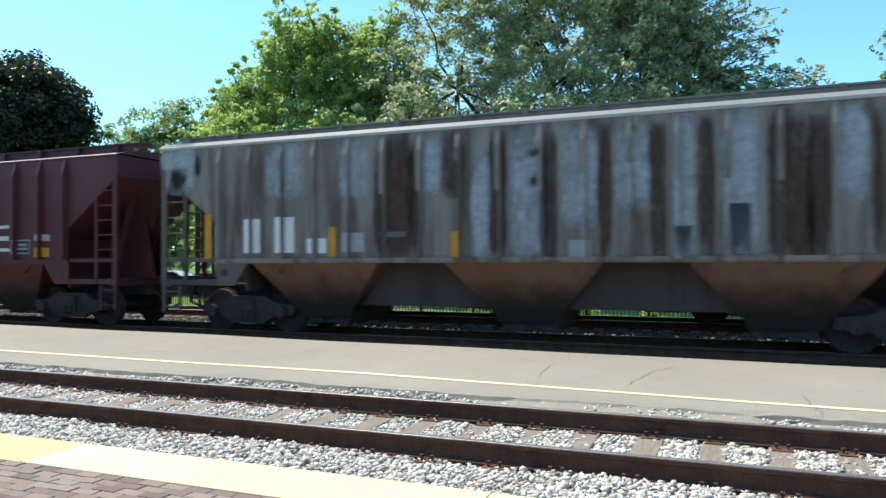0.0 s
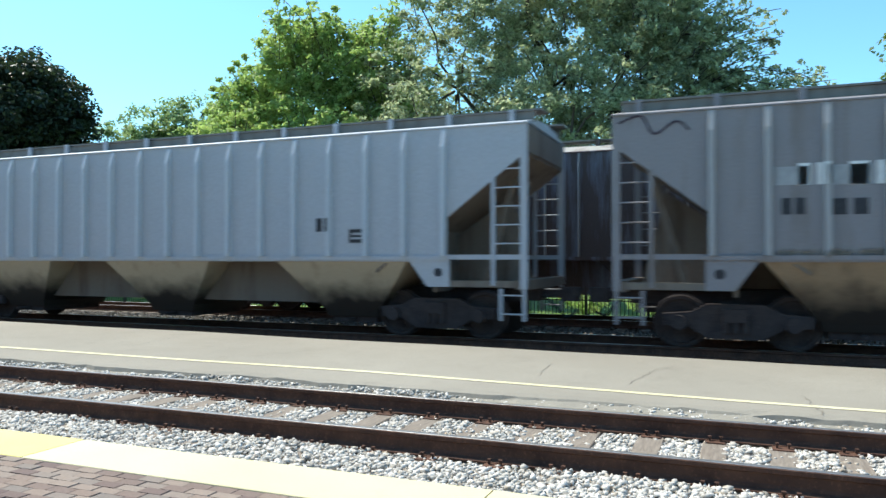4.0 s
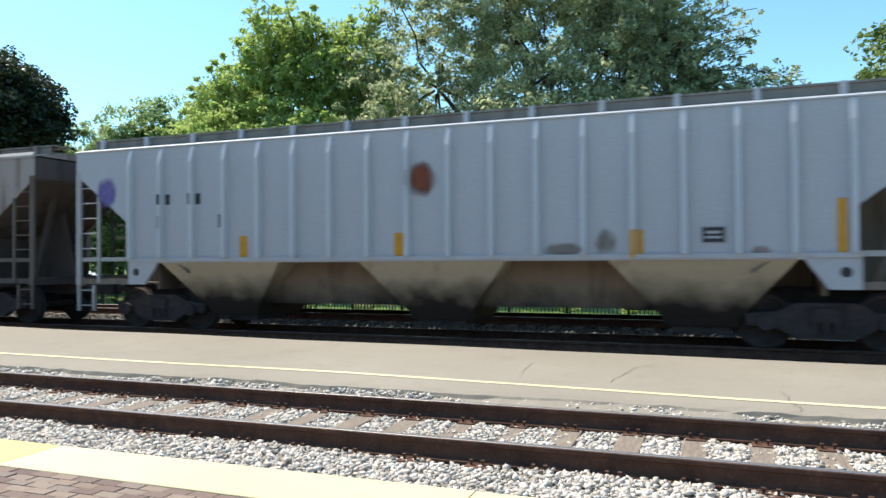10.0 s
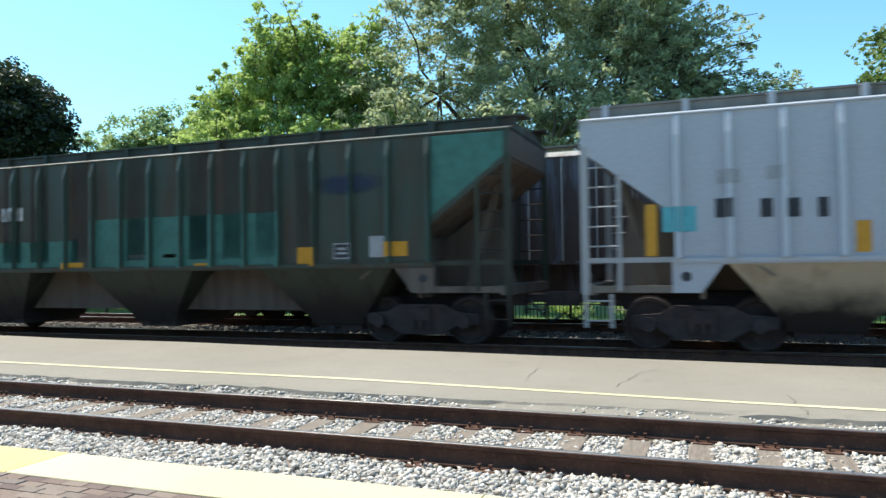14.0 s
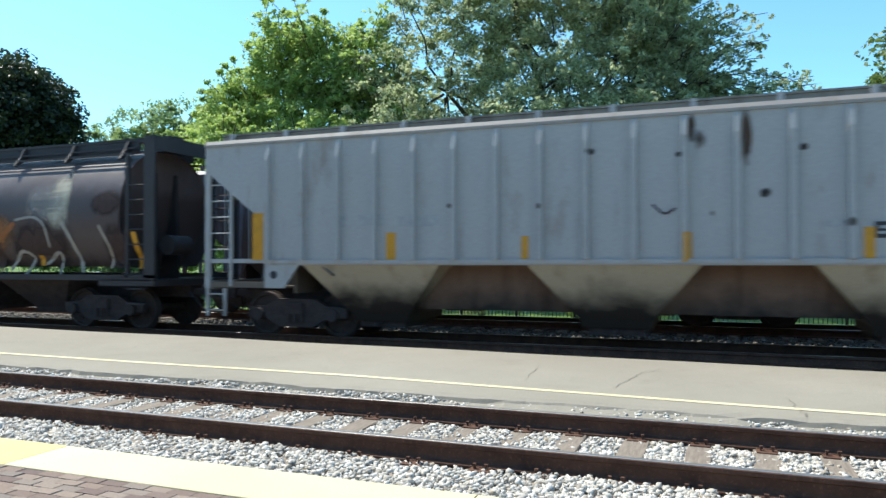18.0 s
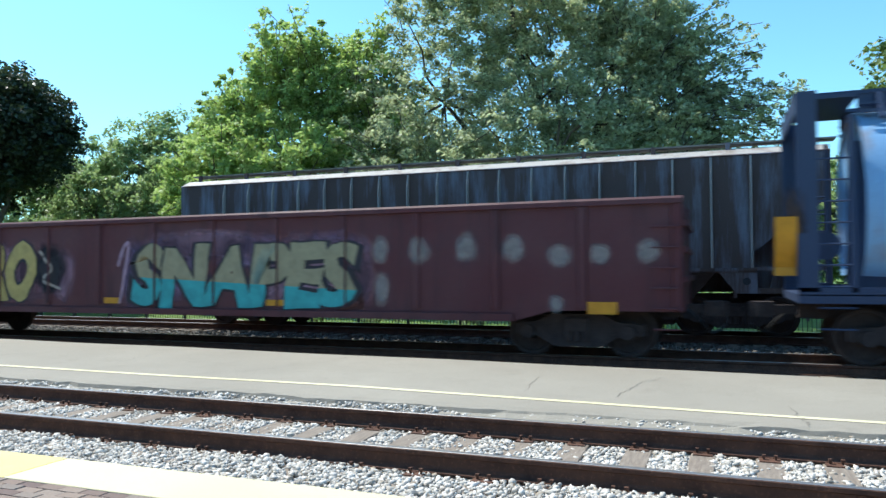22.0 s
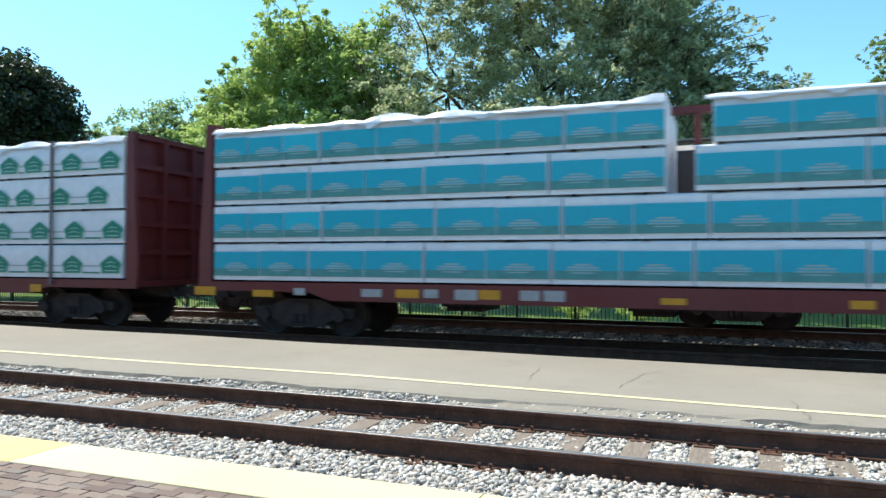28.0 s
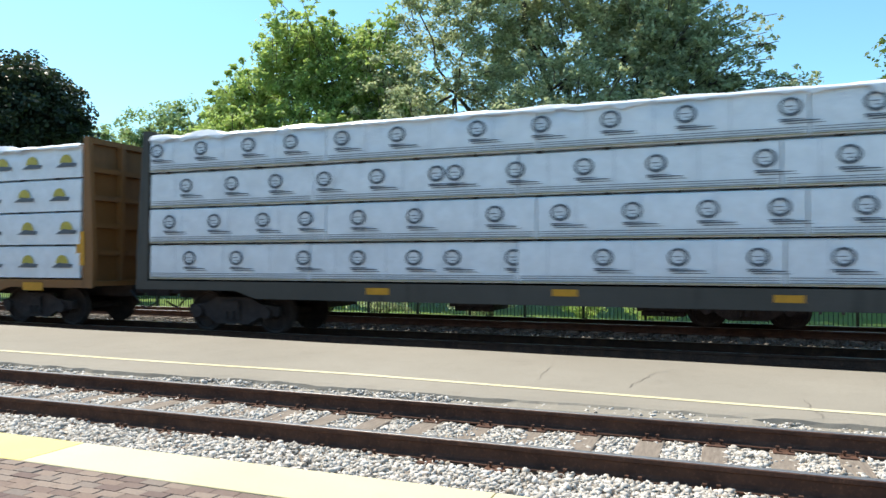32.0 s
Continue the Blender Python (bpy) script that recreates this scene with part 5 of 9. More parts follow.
def print_ring(pk, xa, xb, za, zb, y, rng, layer):
    g = bmesh.new()
    zc = za + 0.46
    for x in RING_AT[layer]:
        if not xa <= x < xb:
            continue
        n = 18
        ring = bmesh.new()
        for i in range(n):
            a, b = 2 * math.pi * i / n, 2 * math.pi * (i + 1) / n
            w = 0.048 + 0.008 * math.sin(a + 2.4)
            flat(ring, [(x + 0.17 * math.cos(a), zc + 0.155 * math.sin(a)), (x + 0.17 * math.cos(b), zc + 0.155 * math.sin(b)), (x + (0.17 - w) * math.cos(b), zc + (0.155 - w) * math.sin(b)), (x + (0.17 - w) * math.cos(a), zc + (0.155 - w) * math.sin(a))], -y)
        rect(ring, x - 0.02, zc + 0.01, 0.13, 0.016, -y - 0.002)
        rect(ring, x + 0.02, zc - 0.05, 0.09, 0.014, -y - 0.002)
        part("printed_mark", ring, W["dark_print"], pk, "dark ring-shaped printed mark")
        for dx, dz, w, h in ((0.14, -0.225, 0.56, 0.030), (0.02, -0.195, 0.36, 0.022), (0.20, -0.265, 0.56, 0.018)):
            flat(g, [(x + dx - w / 2, zc + dz - h / 2), (x + dx + w / 2, zc + dz - h / 4), (x + dx + w / 2, zc + dz + h / 4), (x + dx - w / 2, zc + dz + h / 2)], -y)
    for dz in (0.13, 0.09, 0.05):
        rect(g, (xa + xb) / 2, za + dz, xb - xa - 0.1, 0.010, -y)
    tan = bmesh.new()
    rect(tan, (xa + xb) / 2, za + 0.022, xb - xa - 0.04, 0.028, -y)
    part("board_edge", tan, W["strap_tan"], pk)
    part("printed_caption", g, W["dark_print"], pk)["kind"] = "stuff"
    bm = bmesh.new()
    x = xa + rng.uniform(0.5, 1.0)
    while x < xb - 0.2:
        rect(bm, x, (za + zb) / 2, 0.016, zb - za - 0.07, -y)
        x += rng.uniform(1.1, 1.5)
    if bm.verts:
        part("wrap_seam", bm, W["seam"], pk)["kind"] = "stuff"
    else:
        bm.free()


def print_sunrise(pk, xa, xb, za, zb, y, rng, layer):
    x = xa + rng.uniform(0.2, 0.6)
    zc = za + 0.30
    while x < xb - 0.3:
        g, o = bmesh.new(), bmesh.new()
        flat(o, [(x + 0.2 * math.cos(a), zc + 0.04 + 0.2 * math.sin(a)) for a in [math.pi * i / 10 for i in range(11)]], -y)
        flat(g, [(x - 0.34, zc - 0.06), (x + 0.3, zc - 0.06), (x + 0.34, zc + 0.02), (x - 0.1, zc + 0.06)], -y - 0.002)
        part("printed_mark", g, W["dark_print"], pk)
        part("printed_sun", o, W["ochre_print"], pk)
        x += rng.uniform(1.0, 1.3)


TRAIN = []


def couple(car, right, left):
    TRAIN.append((car, (right + left) / 2))
    return car


def half(right, left):
    return (right - left) / 2


ENDS = [(4.6, -11.8), (-13.1, -30.35), (-32.1, -48.92), (-50.35, -67.86), (-69.36, -86.42), (-87.82, -105.02), (-106.32, -123.12), (-124.52, -141.38), (-142.73, -159.59),
        (-160.74, -177.95), (-179.26, -195.96), (-197.47, -213.68), (-214.98, -231.95), (-233.2, -250.26), (-251.61, -268.99), (-270.39, -286.49), (-288.19, -305.16), (-306.56, -322.38),
        (-323.98, -341.3), (-342.72, -358.72), (-360.44, -380.96), (-382.06, -398.29), (-399.49, -419.61), (-420.46, -443.28), (-444.58, -467.39), (-469.09, -491.95), (-493.15, -509.58),
        (-511.38, -533.81), (-535.11, -557.51)]
E_ = [half(r, l) for r, l in ENDS]

CARS = {}


def add(k, car):
    CARS[k] = couple(car, *ENDS[k - 1])


add(1, covered_hopper("beige covered hopper heavily streaked with rust on the main track", E_[0], P["beige"], bays=P["rustbay"], fascia=P["pale_edge"], chord=0.12, end=P["dark_brown"], plate=P["hood"], post=P["hood"]))
add(2, covered_hopper("maroon covered hopper with white sprayed letters", E_[1], P["maroon"], bays=P["maroonbay"], rough_roof=P["maroon"]))
add(3, round_hopper("light blue curved-side grain hopper with sprayed paintings", E_[2], P["skyblue"], bays=P["dusty"], trim=P["blue_trim"]))
add(4, covered_hopper("grey-brown dusty covered hopper with pale posts", E_[3], P["grey_brown"], ribs=P["greypost"], bays=P["greybay"], end=P["dusty"], hood=P["dark_brown"], post=P["grey_brown"]))
add(5, covered_hopper("pale grey covered hopper with tan lower bays", E_[4], P["pale"], ribs=P["palerib"], bays=P["palebay"], end=P["dusty"]))
add(6, covered_hopper("orange covered hopper with faded dark green panels and black sprayed letters", E_[5], P["bottle"], ribs=P["orange"], bays=P["orangebay"], end=P["orange"], roof=P["orange"], fascia=P["pale_edge"], rib_w=0.15, rough_roof=P["hood"], post=P["orange"]))
for k, lab in ((7, "pale grey-blue covered hopper with cream bays"), (8, "clean pale grey covered hopper with cream bays"), (9, "pale grey covered hopper with a black outlined sprayed name"), (10, "pale grey covered hopper with a brown sprayed blot")):
    add(k, covered_hopper(lab, E_[k - 1], P["pale"], ribs=P["palerib"], bays=P["palebay"], end=P["dusty"], hood=P["tan_hood"], post=P["greypost"]))
add(11, covered_hopper("weathered grey covered hopper with rust-brown bays", E_[10], P["greyrust"], bays=P["rustbay"], fascia=P["pale_edge"], chord=0.12, end=P["dark_brown"], n_ribs=19, plate=P["hood"], post=P["hood"], hood=P["hood"]))
add(12, covered_hopper("dark grey covered hopper with rust-streaked posts and large sprayed letters", E_[11], P["darkgrey"], ribs=P["rib_rust"], bays=M["truck"], zs=1.12, zt=4.24, end=P["hood"], fascia=P["rib_rust"], gap_plate=False, walk_z=0.12, post=P["darkgrey"]))
add(13, covered_hopper("pale grey covered hopper with dark sprayed names", E_[12], P["pale"], ribs=P["palerib"], bays=P["palebay"], end=P["dusty"], hood=P["tan_hood"], post=P["greypost"]))
add(14, covered_hopper("dull green covered hopper with brown stains and teal patches", E_[13], P["green"], ribs=P["greenrib"], bays=P["greenbay"], rough_roof=P["green"], end=P["hood"], plate=P["hood"], post=P["greenbay"]))
add(15, covered_hopper("tan-grey covered hopper with rusty ends", E_[14], P["tan"], bays=P["greybay"], fascia=P["pale_edge"], chord=0.12, end=P["dark_brown"], plate=P["hood"], post=P["hood"]))
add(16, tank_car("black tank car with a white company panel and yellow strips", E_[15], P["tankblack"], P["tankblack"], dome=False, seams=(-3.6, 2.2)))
add(17, covered_hopper("weathered light grey covered hopper with rust spots", E_[16], P["spotgrey"], bays=P["palebay"], fascia=P["tan"], chord=0.12, end=P["grime_end"], hood=P["rust_hood"]))
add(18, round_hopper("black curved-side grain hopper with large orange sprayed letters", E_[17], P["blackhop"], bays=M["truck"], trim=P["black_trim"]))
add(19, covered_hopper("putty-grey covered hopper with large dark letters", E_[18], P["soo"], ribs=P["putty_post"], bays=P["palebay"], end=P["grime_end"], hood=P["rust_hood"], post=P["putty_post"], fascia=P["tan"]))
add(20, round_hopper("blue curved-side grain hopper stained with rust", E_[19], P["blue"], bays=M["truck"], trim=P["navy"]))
add(21, gondola("oxide-red gondola with large colourful sprayed letters", E_[20], P["oxide"]))
add(22, gondola("brown gondola with silver sprayed letters", E_[21], P["oxide2"]))
add(23, gondola("brown oxide gondola with white numbers and a red end", E_[22], P["oxide3"]))
CUTS = {k: [[-E_[k - 1] + 0.4 + (2 * E_[k - 1] - 0.8) * (i + 1) / 5 + 0.35 * ((j % 2) - 0.5) for i in range(4)] for j in range(4)] for k in range(24, 30)}
CUTS_8 = {k: [[-E_[k - 1] + 0.4 + (2 * E_[k - 1] - 0.8) * (i + 1) / 9 + 0.25 * ((j % 2) - 0.5) for i in range(8)] for j in range(4)] for k in (24, 25)}
add(24, lumber_car("maroon lumber flat car loaded with teal-wrapped lumber", E_[23], P["beam_red"], W["white"], print_teal, CUTS_8[24], seed=24, drape=W["white"]))
add(25, lumber_car("maroon lumber flat car with teal-wrapped lumber, a gap on top", E_[24], P["beam_red"], W["white"], print_teal, CUTS_8[25], notch=(-1.81, -1.21), seed=25, drape=W["white"]))
add(26, lumber_car("maroon lumber flat car loaded with white-wrapped lumber bearing green marks", E_[25], P["beam_red"], W["white"], print_house, CUTS[26], straps=([-9.90, -8.90, -6.70, -5.50, -4.40, -3.20, -1.95, -0.65, 0.55, 2.90, 4.10, 5.30, 6.55, 8.90], W["strap_tan"], (-9.90, -1.95, 2.90, 5.30, 6.55)), seed=26, drape=W["white"]))
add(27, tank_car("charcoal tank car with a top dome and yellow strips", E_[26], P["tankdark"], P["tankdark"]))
add(28, lumber_car("charcoal lumber flat car loaded with white-wrapped lumber bearing dark rings", E_[27], P["beam_dark"], W["white"], print_ring, CUTS[28], seed=28, drape=W["white"]))
add(29, lumber_car("ochre lumber flat car loaded with white-wrapped lumber bearing yellow marks", E_[28], P["beam_orange"], W["white"], print_sunrise, CUTS[29], seed=29, drape=W["white"]))


# ---- marks on the cars
def soft(name, col, noise_scale=2.5, strength=0.9, edge=0.7, power=2.0, fray=3.4):
    """Paint haze or a stain whose edge fades and frays."""
    n = Nodes(name)
    tc = n.add("TexCoord")
    sp = n.add("SeparateXYZ")
    n.link(tc.outputs["Generated"], sp.inputs[0])
    def out(s):
        a = n.math("SUBTRACT", n.math("MULTIPLY", s, 2.0), 1.0)
        return n.math("POWER", n.math("ABSOLUTE", a, 0.0), power)
    m = n.math("SUBTRACT", 1.0, n.math("ADD", out(sp.outputs[0]), out(sp.outputs[2])))
    vec = shifted(n, n.coords())
    mp = n.add("Mapping")
    n.link(vec, mp.inputs["Vector"])
    mp.inputs["Scale"].default_value = (1.7, 1.7, 0.55)
    f = n.noise(mp.outputs["Vector"], noise_scale, 8, 0.72)
    g = n.noise(vec, 9.0, 4)
    tot = n.math("ADD", m, n.math("MULTIPLY", n.math("SUBTRACT", f, 0.52), fray))
    mask = n.math("MULTIPLY", n.band(tot, 0.02, 0.02 + edge), strength)
    c = n.mix(n.band(g, 0.3, 0.7), tuple(x * 0.75 for x in col), tuple(min(1, x * 1.2) for x in col))
    n.done(c, 0.75, spec=0.25)
    tr, mx = n.add("BsdfTransparent"), n.add("MixShader")
    n.link(mask, mx.inputs[0])
    n.link(tr.outputs[0], mx.inputs[1])
    n.link(n.bsdf.outputs[0], mx.inputs[2])
    n.link(mx.outputs[0], n.tree.nodes["Material Output"].inputs["Surface"])
    return n.mat


INK = {"white": M["white"], "black": M["black"], "patch": plain("pale_patch", (0.33, 0.335, 0.34), 0.6, 0, 0.15)}
for nm, col in (("cream", (0.43, 0.375, 0.265)), ("teal", (0.10, 0.38, 0.42)), ("sprayw", (0.62, 0.60, 0.60)), ("gblack", (0.022, 0.02, 0.026)), ("gwhite", (0.66, 0.67, 0.68)), ("gsilver", (0.50, 0.52, 0.55)),
                ("gred", (0.15, 0.018, 0.018)), ("gdgreen", (0.035, 0.07, 0.05)), ("gplum", (0.045, 0.026, 0.038)), ("gslate", (0.03, 0.05, 0.05)), ("gyellow", (0.42, 0.335, 0.11)), ("gteal", (0.05, 0.34, 0.34)), ("gpale", (0.30, 0.46, 0.54)), ("golive2", (0.30, 0.27, 0.16)), ("oxide3", (0.13, 0.045, 0.03)), ("dteal", (0.045, 0.15, 0.12))):
    INK[nm] = plain("ink_" + nm, col, 0.6, 0, 0.22, 5)
for nm, col, st in (("rust", (0.085, 0.05, 0.032), 0.85), ("dark", (0.04, 0.032, 0.028), 0.9), ("dusty", (0.20, 0.165, 0.12), 0.6), ("sgrey", (0.085, 0.08, 0.07), 0.8), ("brown", (0.055, 0.036, 0.026), 0.85), ("pinkish", (0.34, 0.22, 0.20), 0.6),
                    ("orng", (0.36, 0.15, 0.035), 0.92), ("maroon", (0.13, 0.03, 0.02), 0.9), ("gpink", (0.36, 0.22, 0.28), 0.75), ("gpurp2", (0.24, 0.17, 0.27), 0.75), ("gghost", (0.36, 0.33, 0.31), 0.55), ("gcyan", (0.08, 0.32, 0.46), 0.85), ("gnavy", (0.03, 0.05, 0.10), 0.6),
                    ("gorange", (0.46, 0.17, 0.02), 0.92), ("gbrown", (0.13, 0.045, 0.025), 0.95), ("gtan", (0.36, 0.26, 0.17), 0.85), ("gpurple", (0.16, 0.13, 0.36), 0.8), ("golive", (0.17, 0.16, 0.11), 0.8), ("gcream", (0.26, 0.24, 0.185), 0.9),
                    ("gdark", (0.03, 0.03, 0.035), 0.9), ("gsky", (0.17, 0.40, 0.52), 0.85), ("gdim", (0.135, 0.125, 0.105), 0.85), ("gslab", (0.06, 0.036, 0.032), 0.97), ("gtanfill", (0.24, 0.17, 0.11), 0.9), ("gdteal", (0.045, 0.065, 0.065), 0.9), ("gredbrown", (0.20, 0.06, 0.035), 0.95), ("gteal2", (0.015, 0.22, 0.30), 0.95), ("gpeach", (0.50, 0.30, 0.18), 0.8), ("gsmoke", (0.05, 0.10, 0.09), 0.95), ("gsand", (0.47, 0.42, 0.33), 0.92), ("gember", (0.34, 0.15, 0.06), 0.75), ("gkhaki", (0.30, 0.25, 0.18), 0.85)):
    INK[nm] = soft("stain_" + nm, col, 2.5, st, fray=1.9 if nm[0] == "g" else 3.4)
INK["brownp"] = soft("stain_panel_brown", (0.05, 0.034, 0.026), 2.0, 0.5, 1.3, 8.0, 2.4)
INK["palep"] = soft("pale_paint_patch", (0.37, 0.40, 0.43), 2.0, 0.8, 0.9, 4.0, 2.6)
INK["orngp"] = soft("faded_orange_panel", (0.25, 0.108, 0.036), 2.0, 0.92, 0.9, 5.0, 2.4)
INK["spill"] = soft("pale_spill_streak", (0.20, 0.195, 0.19), 3.0, 0.5, 1.4, 2.0, 3.2)
INK["wheat"] = plain("ink_wheat", (0.11, 0.088, 0.075), 0.7, 0, 0.3, 6)
INK["rustp"] = soft("stain_panel_rust", (0.075, 0.045, 0.033), 2.0, 0.9, 0.9, 5.0)
INK["gtealsoft"] = soft("stain_teal", (0.06, 0.33, 0.34), 2.5, 0.92)

ROUND_CARS, TANK_CARS, BEAM_CARS = (3, 18, 20), (16, 27), (24, 25, 26, 28, 29)


def side_y(k, z):
    """Where the near side of car k lies at a height."""
    if k in ROUND_CARS:
        z = max(z, 1.62)
        prof = [p for p in round_profile() if p[0] < 0]
        for (ya, za), (yb, zb) in zip(prof, prof[1:]):
            if min(za, zb) <= z <= max(za, zb) and za != zb:
                return ya + (yb - ya) * (z - za) / (zb - za) - 0.012
        return -1.56 - 0.012
    if k in TANK_CARS:
        return -math.sqrt(max(0.01, 1.52 ** 2 - (z - 2.54) ** 2)) - 0.012
    return -1.527


def lay(k, name, bm, material, label="", lift=0.0, on_posts=True):
    """Lays flat shapes (x, z) on the near side of a car, over its posts as well."""
    car = CARS[k]
    bmesh.ops.triangulate(bm, faces=bm.faces[:]) if k in ROUND_CARS + TANK_CARS else None
    posts = RIBS.get(car.name) if on_posts else None
    extra = []
    if posts:
        xs = [v.co.x for v in bm.verts]
        lo, hi = min(xs), max(xs)
        for x in posts[0]:
            a, b = x - posts[1] / 2, x + posts[1] / 2
            if b < lo or a > hi:
                continue
            cp = bm.copy()
            bmesh.ops.bisect_plane(cp, geom=cp.verts[:] + cp.edges[:] + cp.faces[:], plane_co=(a, 0, 0), plane_no=(-1, 0, 0), clear_outer=True)
            bmesh.ops.bisect_plane(cp, geom=cp.verts[:] + cp.edges[:] + cp.faces[:], plane_co=(b, 0, 0), plane_no=(1, 0, 0), clear_outer=True)
            for v in cp.verts:
                v.co.y = -1.518 - posts[2] * max(0.22, min(1.0, (posts[3] - v.co.z) / 0.36)) - 0.005 - lift
            if cp.faces:
                extra.append(cp)
            else:
                cp.free()
    for v in bm.verts:
        v.co.y = side_y(k, v.co.z) - lift
    for cp in extra:
        me = bpy.data.meshes.new("tmp")
        cp.to_mesh(me)
        bm.from_mesh(me)
        bpy.data.meshes.remove(me)
        cp.free()
    ob = part(name, bm, material, car, label)
    if extra:
        ob["kind"] = "stuff"
    return ob


def grid_shape(x, z, w, h, nx, nz, edge=None):
    bm = bmesh.new()
    rows = [[bm.verts.new((x - w / 2 + w * i / nx, 0, z - h / 2 + h * j / nz)) for i in range(nx + 1)] for j in range(nz + 1)]
    for a, b in zip(rows, rows[1:]):
        for i in range(nx):
            bm.faces.new((a[i], a[i + 1], b[i + 1], b[i]))
    return bm


def levels(k, h):
    return max(1, int(h / 0.12)) if k in ROUND_CARS + TANK_CARS else 1


def bar(k, ink, x, z, w, h):
    mat = INK[ink]
    if (k == 19 and ink == "black" and 0.3 < h < 0.7 and w > 0.2) or (k == 11 and ink == "white" and h > 0.3 and w > 0.3):
        # a large letter as a plain hollow block
        q = 0.30 * min(w, h)
        bm = grid_shape(x - w / 2 + q / 2, z, q, h, 1, 1)
        rect(bm, x + w / 2 - q / 2, z, q, h, 0)
        rect(bm, x, z + h / 2 - q / 2, w - 2 * q, q, 0)
        rect(bm, x, z - h / 2 + q / 2, w - 2 * q, q, 0)
        lay(k, "letter_block", bm, mat)["kind"] = "stuff"
        return
    if ink in ("black", "white") and h > 0.13 and w > 0.55 * h and h < 0.45 and w < 1.2 and k not in (14, 23) and not (k == 19 and h > 0.3):
        # a group of stencilled characters, as plain bars
        count = max(1, round(w / (0.9 * h)))
        step = w / count
        bm = None
        for i in range(count):
            xx = x - w / 2 + step * (i + 0.5)
            g = grid_shape(xx, z, step * 0.72, h, 1, 1) if bm is None else None
            bm = bm or g
            if g is None:
                rect(bm, xx, z, step * 0.72, h, 0)
        lay(k, "stencil_mark", bm, mat)["kind"] = "stuff"
        return
    lay(k, "stencil_mark" if ink in ("white", "black", "patch") else "painted_patch", grid_shape(x, z, w, h, 1, levels(k, h)), mat, on_posts=ink != "cream")


def blot(k, ink, x, z, w, h):
    ob = lay(k, "stain", grid_shape(x, z, w * 1.08, h * 1.06, 2, max(2, levels(k, h))), INK["gtealsoft" if ink == "gteal" else ink])
    return ob


def ringed(k, ink, x, z, w, h):
    """A sprayed round shape with a dark outline."""
    for name, mat, s, lift in (("sprayed_outline", INK["gblack"], 1.0, 0.002), ("sprayed_shape", INK["gwhite" if ink == "gwhite" else "gpale"] if ink != "gbrown" else INK["gredsolid"], 0.86, 0.006)):
        bm = bmesh.new()
        rows = []
        for j in range(4):
            q = (j + 0.02) / 3.0
            rows.append([bm.verts.new((x + s * q * w / 2 * math.copysign(abs(math.cos(a)) ** 0.8, math.cos(a)), 0, z + s * q * h / 2 * math.copysign(abs(math.sin(a)) ** 0.8, math.sin(a)))) for a in (2 * math.pi * i / 28 for i in range(28))])
        for a, b in zip(rows, rows[1:]):
            for i in range(28):
                bm.faces.new((a[i], a[(i + 1) % 28], b[(i + 1) % 28], b[i]))
        lay(k, name, bm, mat, lift=lift)


INK["gredsolid"] = plain("ink_brown", (0.12, 0.045, 0.028), 0.65, 0, 0.25, 4)


def smooth_line(pts, n=7):
    p = [pts[0]] + list(pts) + [pts[-1]]
    out = []
    for a, b, c, d in zip(p, p[1:], p[2:], p[3:]):
        for i in range(n):
            t = i / n
            out.append(tuple(0.5 * (2 * b[j] + (c[j] - a[j]) * t + (2 * a[j] - 5 * b[j] + 4 * c[j] - d[j]) * t * t + (3 * b[j] - a[j] - 3 * c[j] + d[j]) * t ** 3) for j in (0, 1)))
    out.append(tuple(pts[-1]))
    return out


def stroke(k, ink, width, *pts):
    """A sprayed line."""
    line = smooth_line(pts)
    bm = bmesh.new()
    prev = None
    for i, (x, z) in enumerate(line):
        x2, z2 = line[min(i + 1, len(line) - 1)]
        x1, z1 = line[max(i - 1, 0)]
        d = math.hypot(x2 - x1, z2 - z1) or 1
        w = width / 2 * (0.55 if i in (0, len(line) - 1) else 1.0) * (1 + 0.12 * math.sin(i * 1.7))
        nx, nz = -(z2 - z1) / d * w, (x2 - x1) / d * w
        pair = (bm.verts.new((x - nx, 0, z - nz)), bm.verts.new((x + nx, 0, z + nz)))
        if prev:
            bm.faces.new((prev[0], pair[0], pair[1], prev[1]))
        prev = pair
    mat = {"sgrey": INK["gdgreen"], "gtan": INK["tanline"], "patch": INK["patch"]}.get(ink, INK[ink])
    if ink in ("gorange", "gcream", "gpink"):
        mat = INK[ink + "_line"]
    lay(k, "sprayed_line", bm, mat, lift=0.008)


for nm, col in (("tanline", (0.36, 0.31, 0.26)), ("gorange_line", (0.30, 0.105, 0.03)), ("gcream_line", (0.34, 0.31, 0.27)), ("gpink_line", (0.36, 0.24, 0.30))):
    INK[nm] = plain("ink_" + nm, col, 0.65, 0, 0.2, 5)


def fill(k, ink, *pts):
    """A sprayed patch of any outline, cut into courses so that it follows a curved side."""
    bm = bmesh.new()
    flat(bm, pts, 0)
    lo, hi = min(p[1] for p in pts), max(p[1] for p in pts)
    n = levels(k, hi - lo)
    for i in range(1, n):
        bmesh.ops.bisect_plane(bm, geom=bm.verts[:] + bm.edges[:] + bm.faces[:], plane_co=(0, 0, lo + (hi - lo) * i / n), plane_no=(0, 0, 1))
    lay(k, "sprayed_shape", bm, INK[ink], lift=0.005)


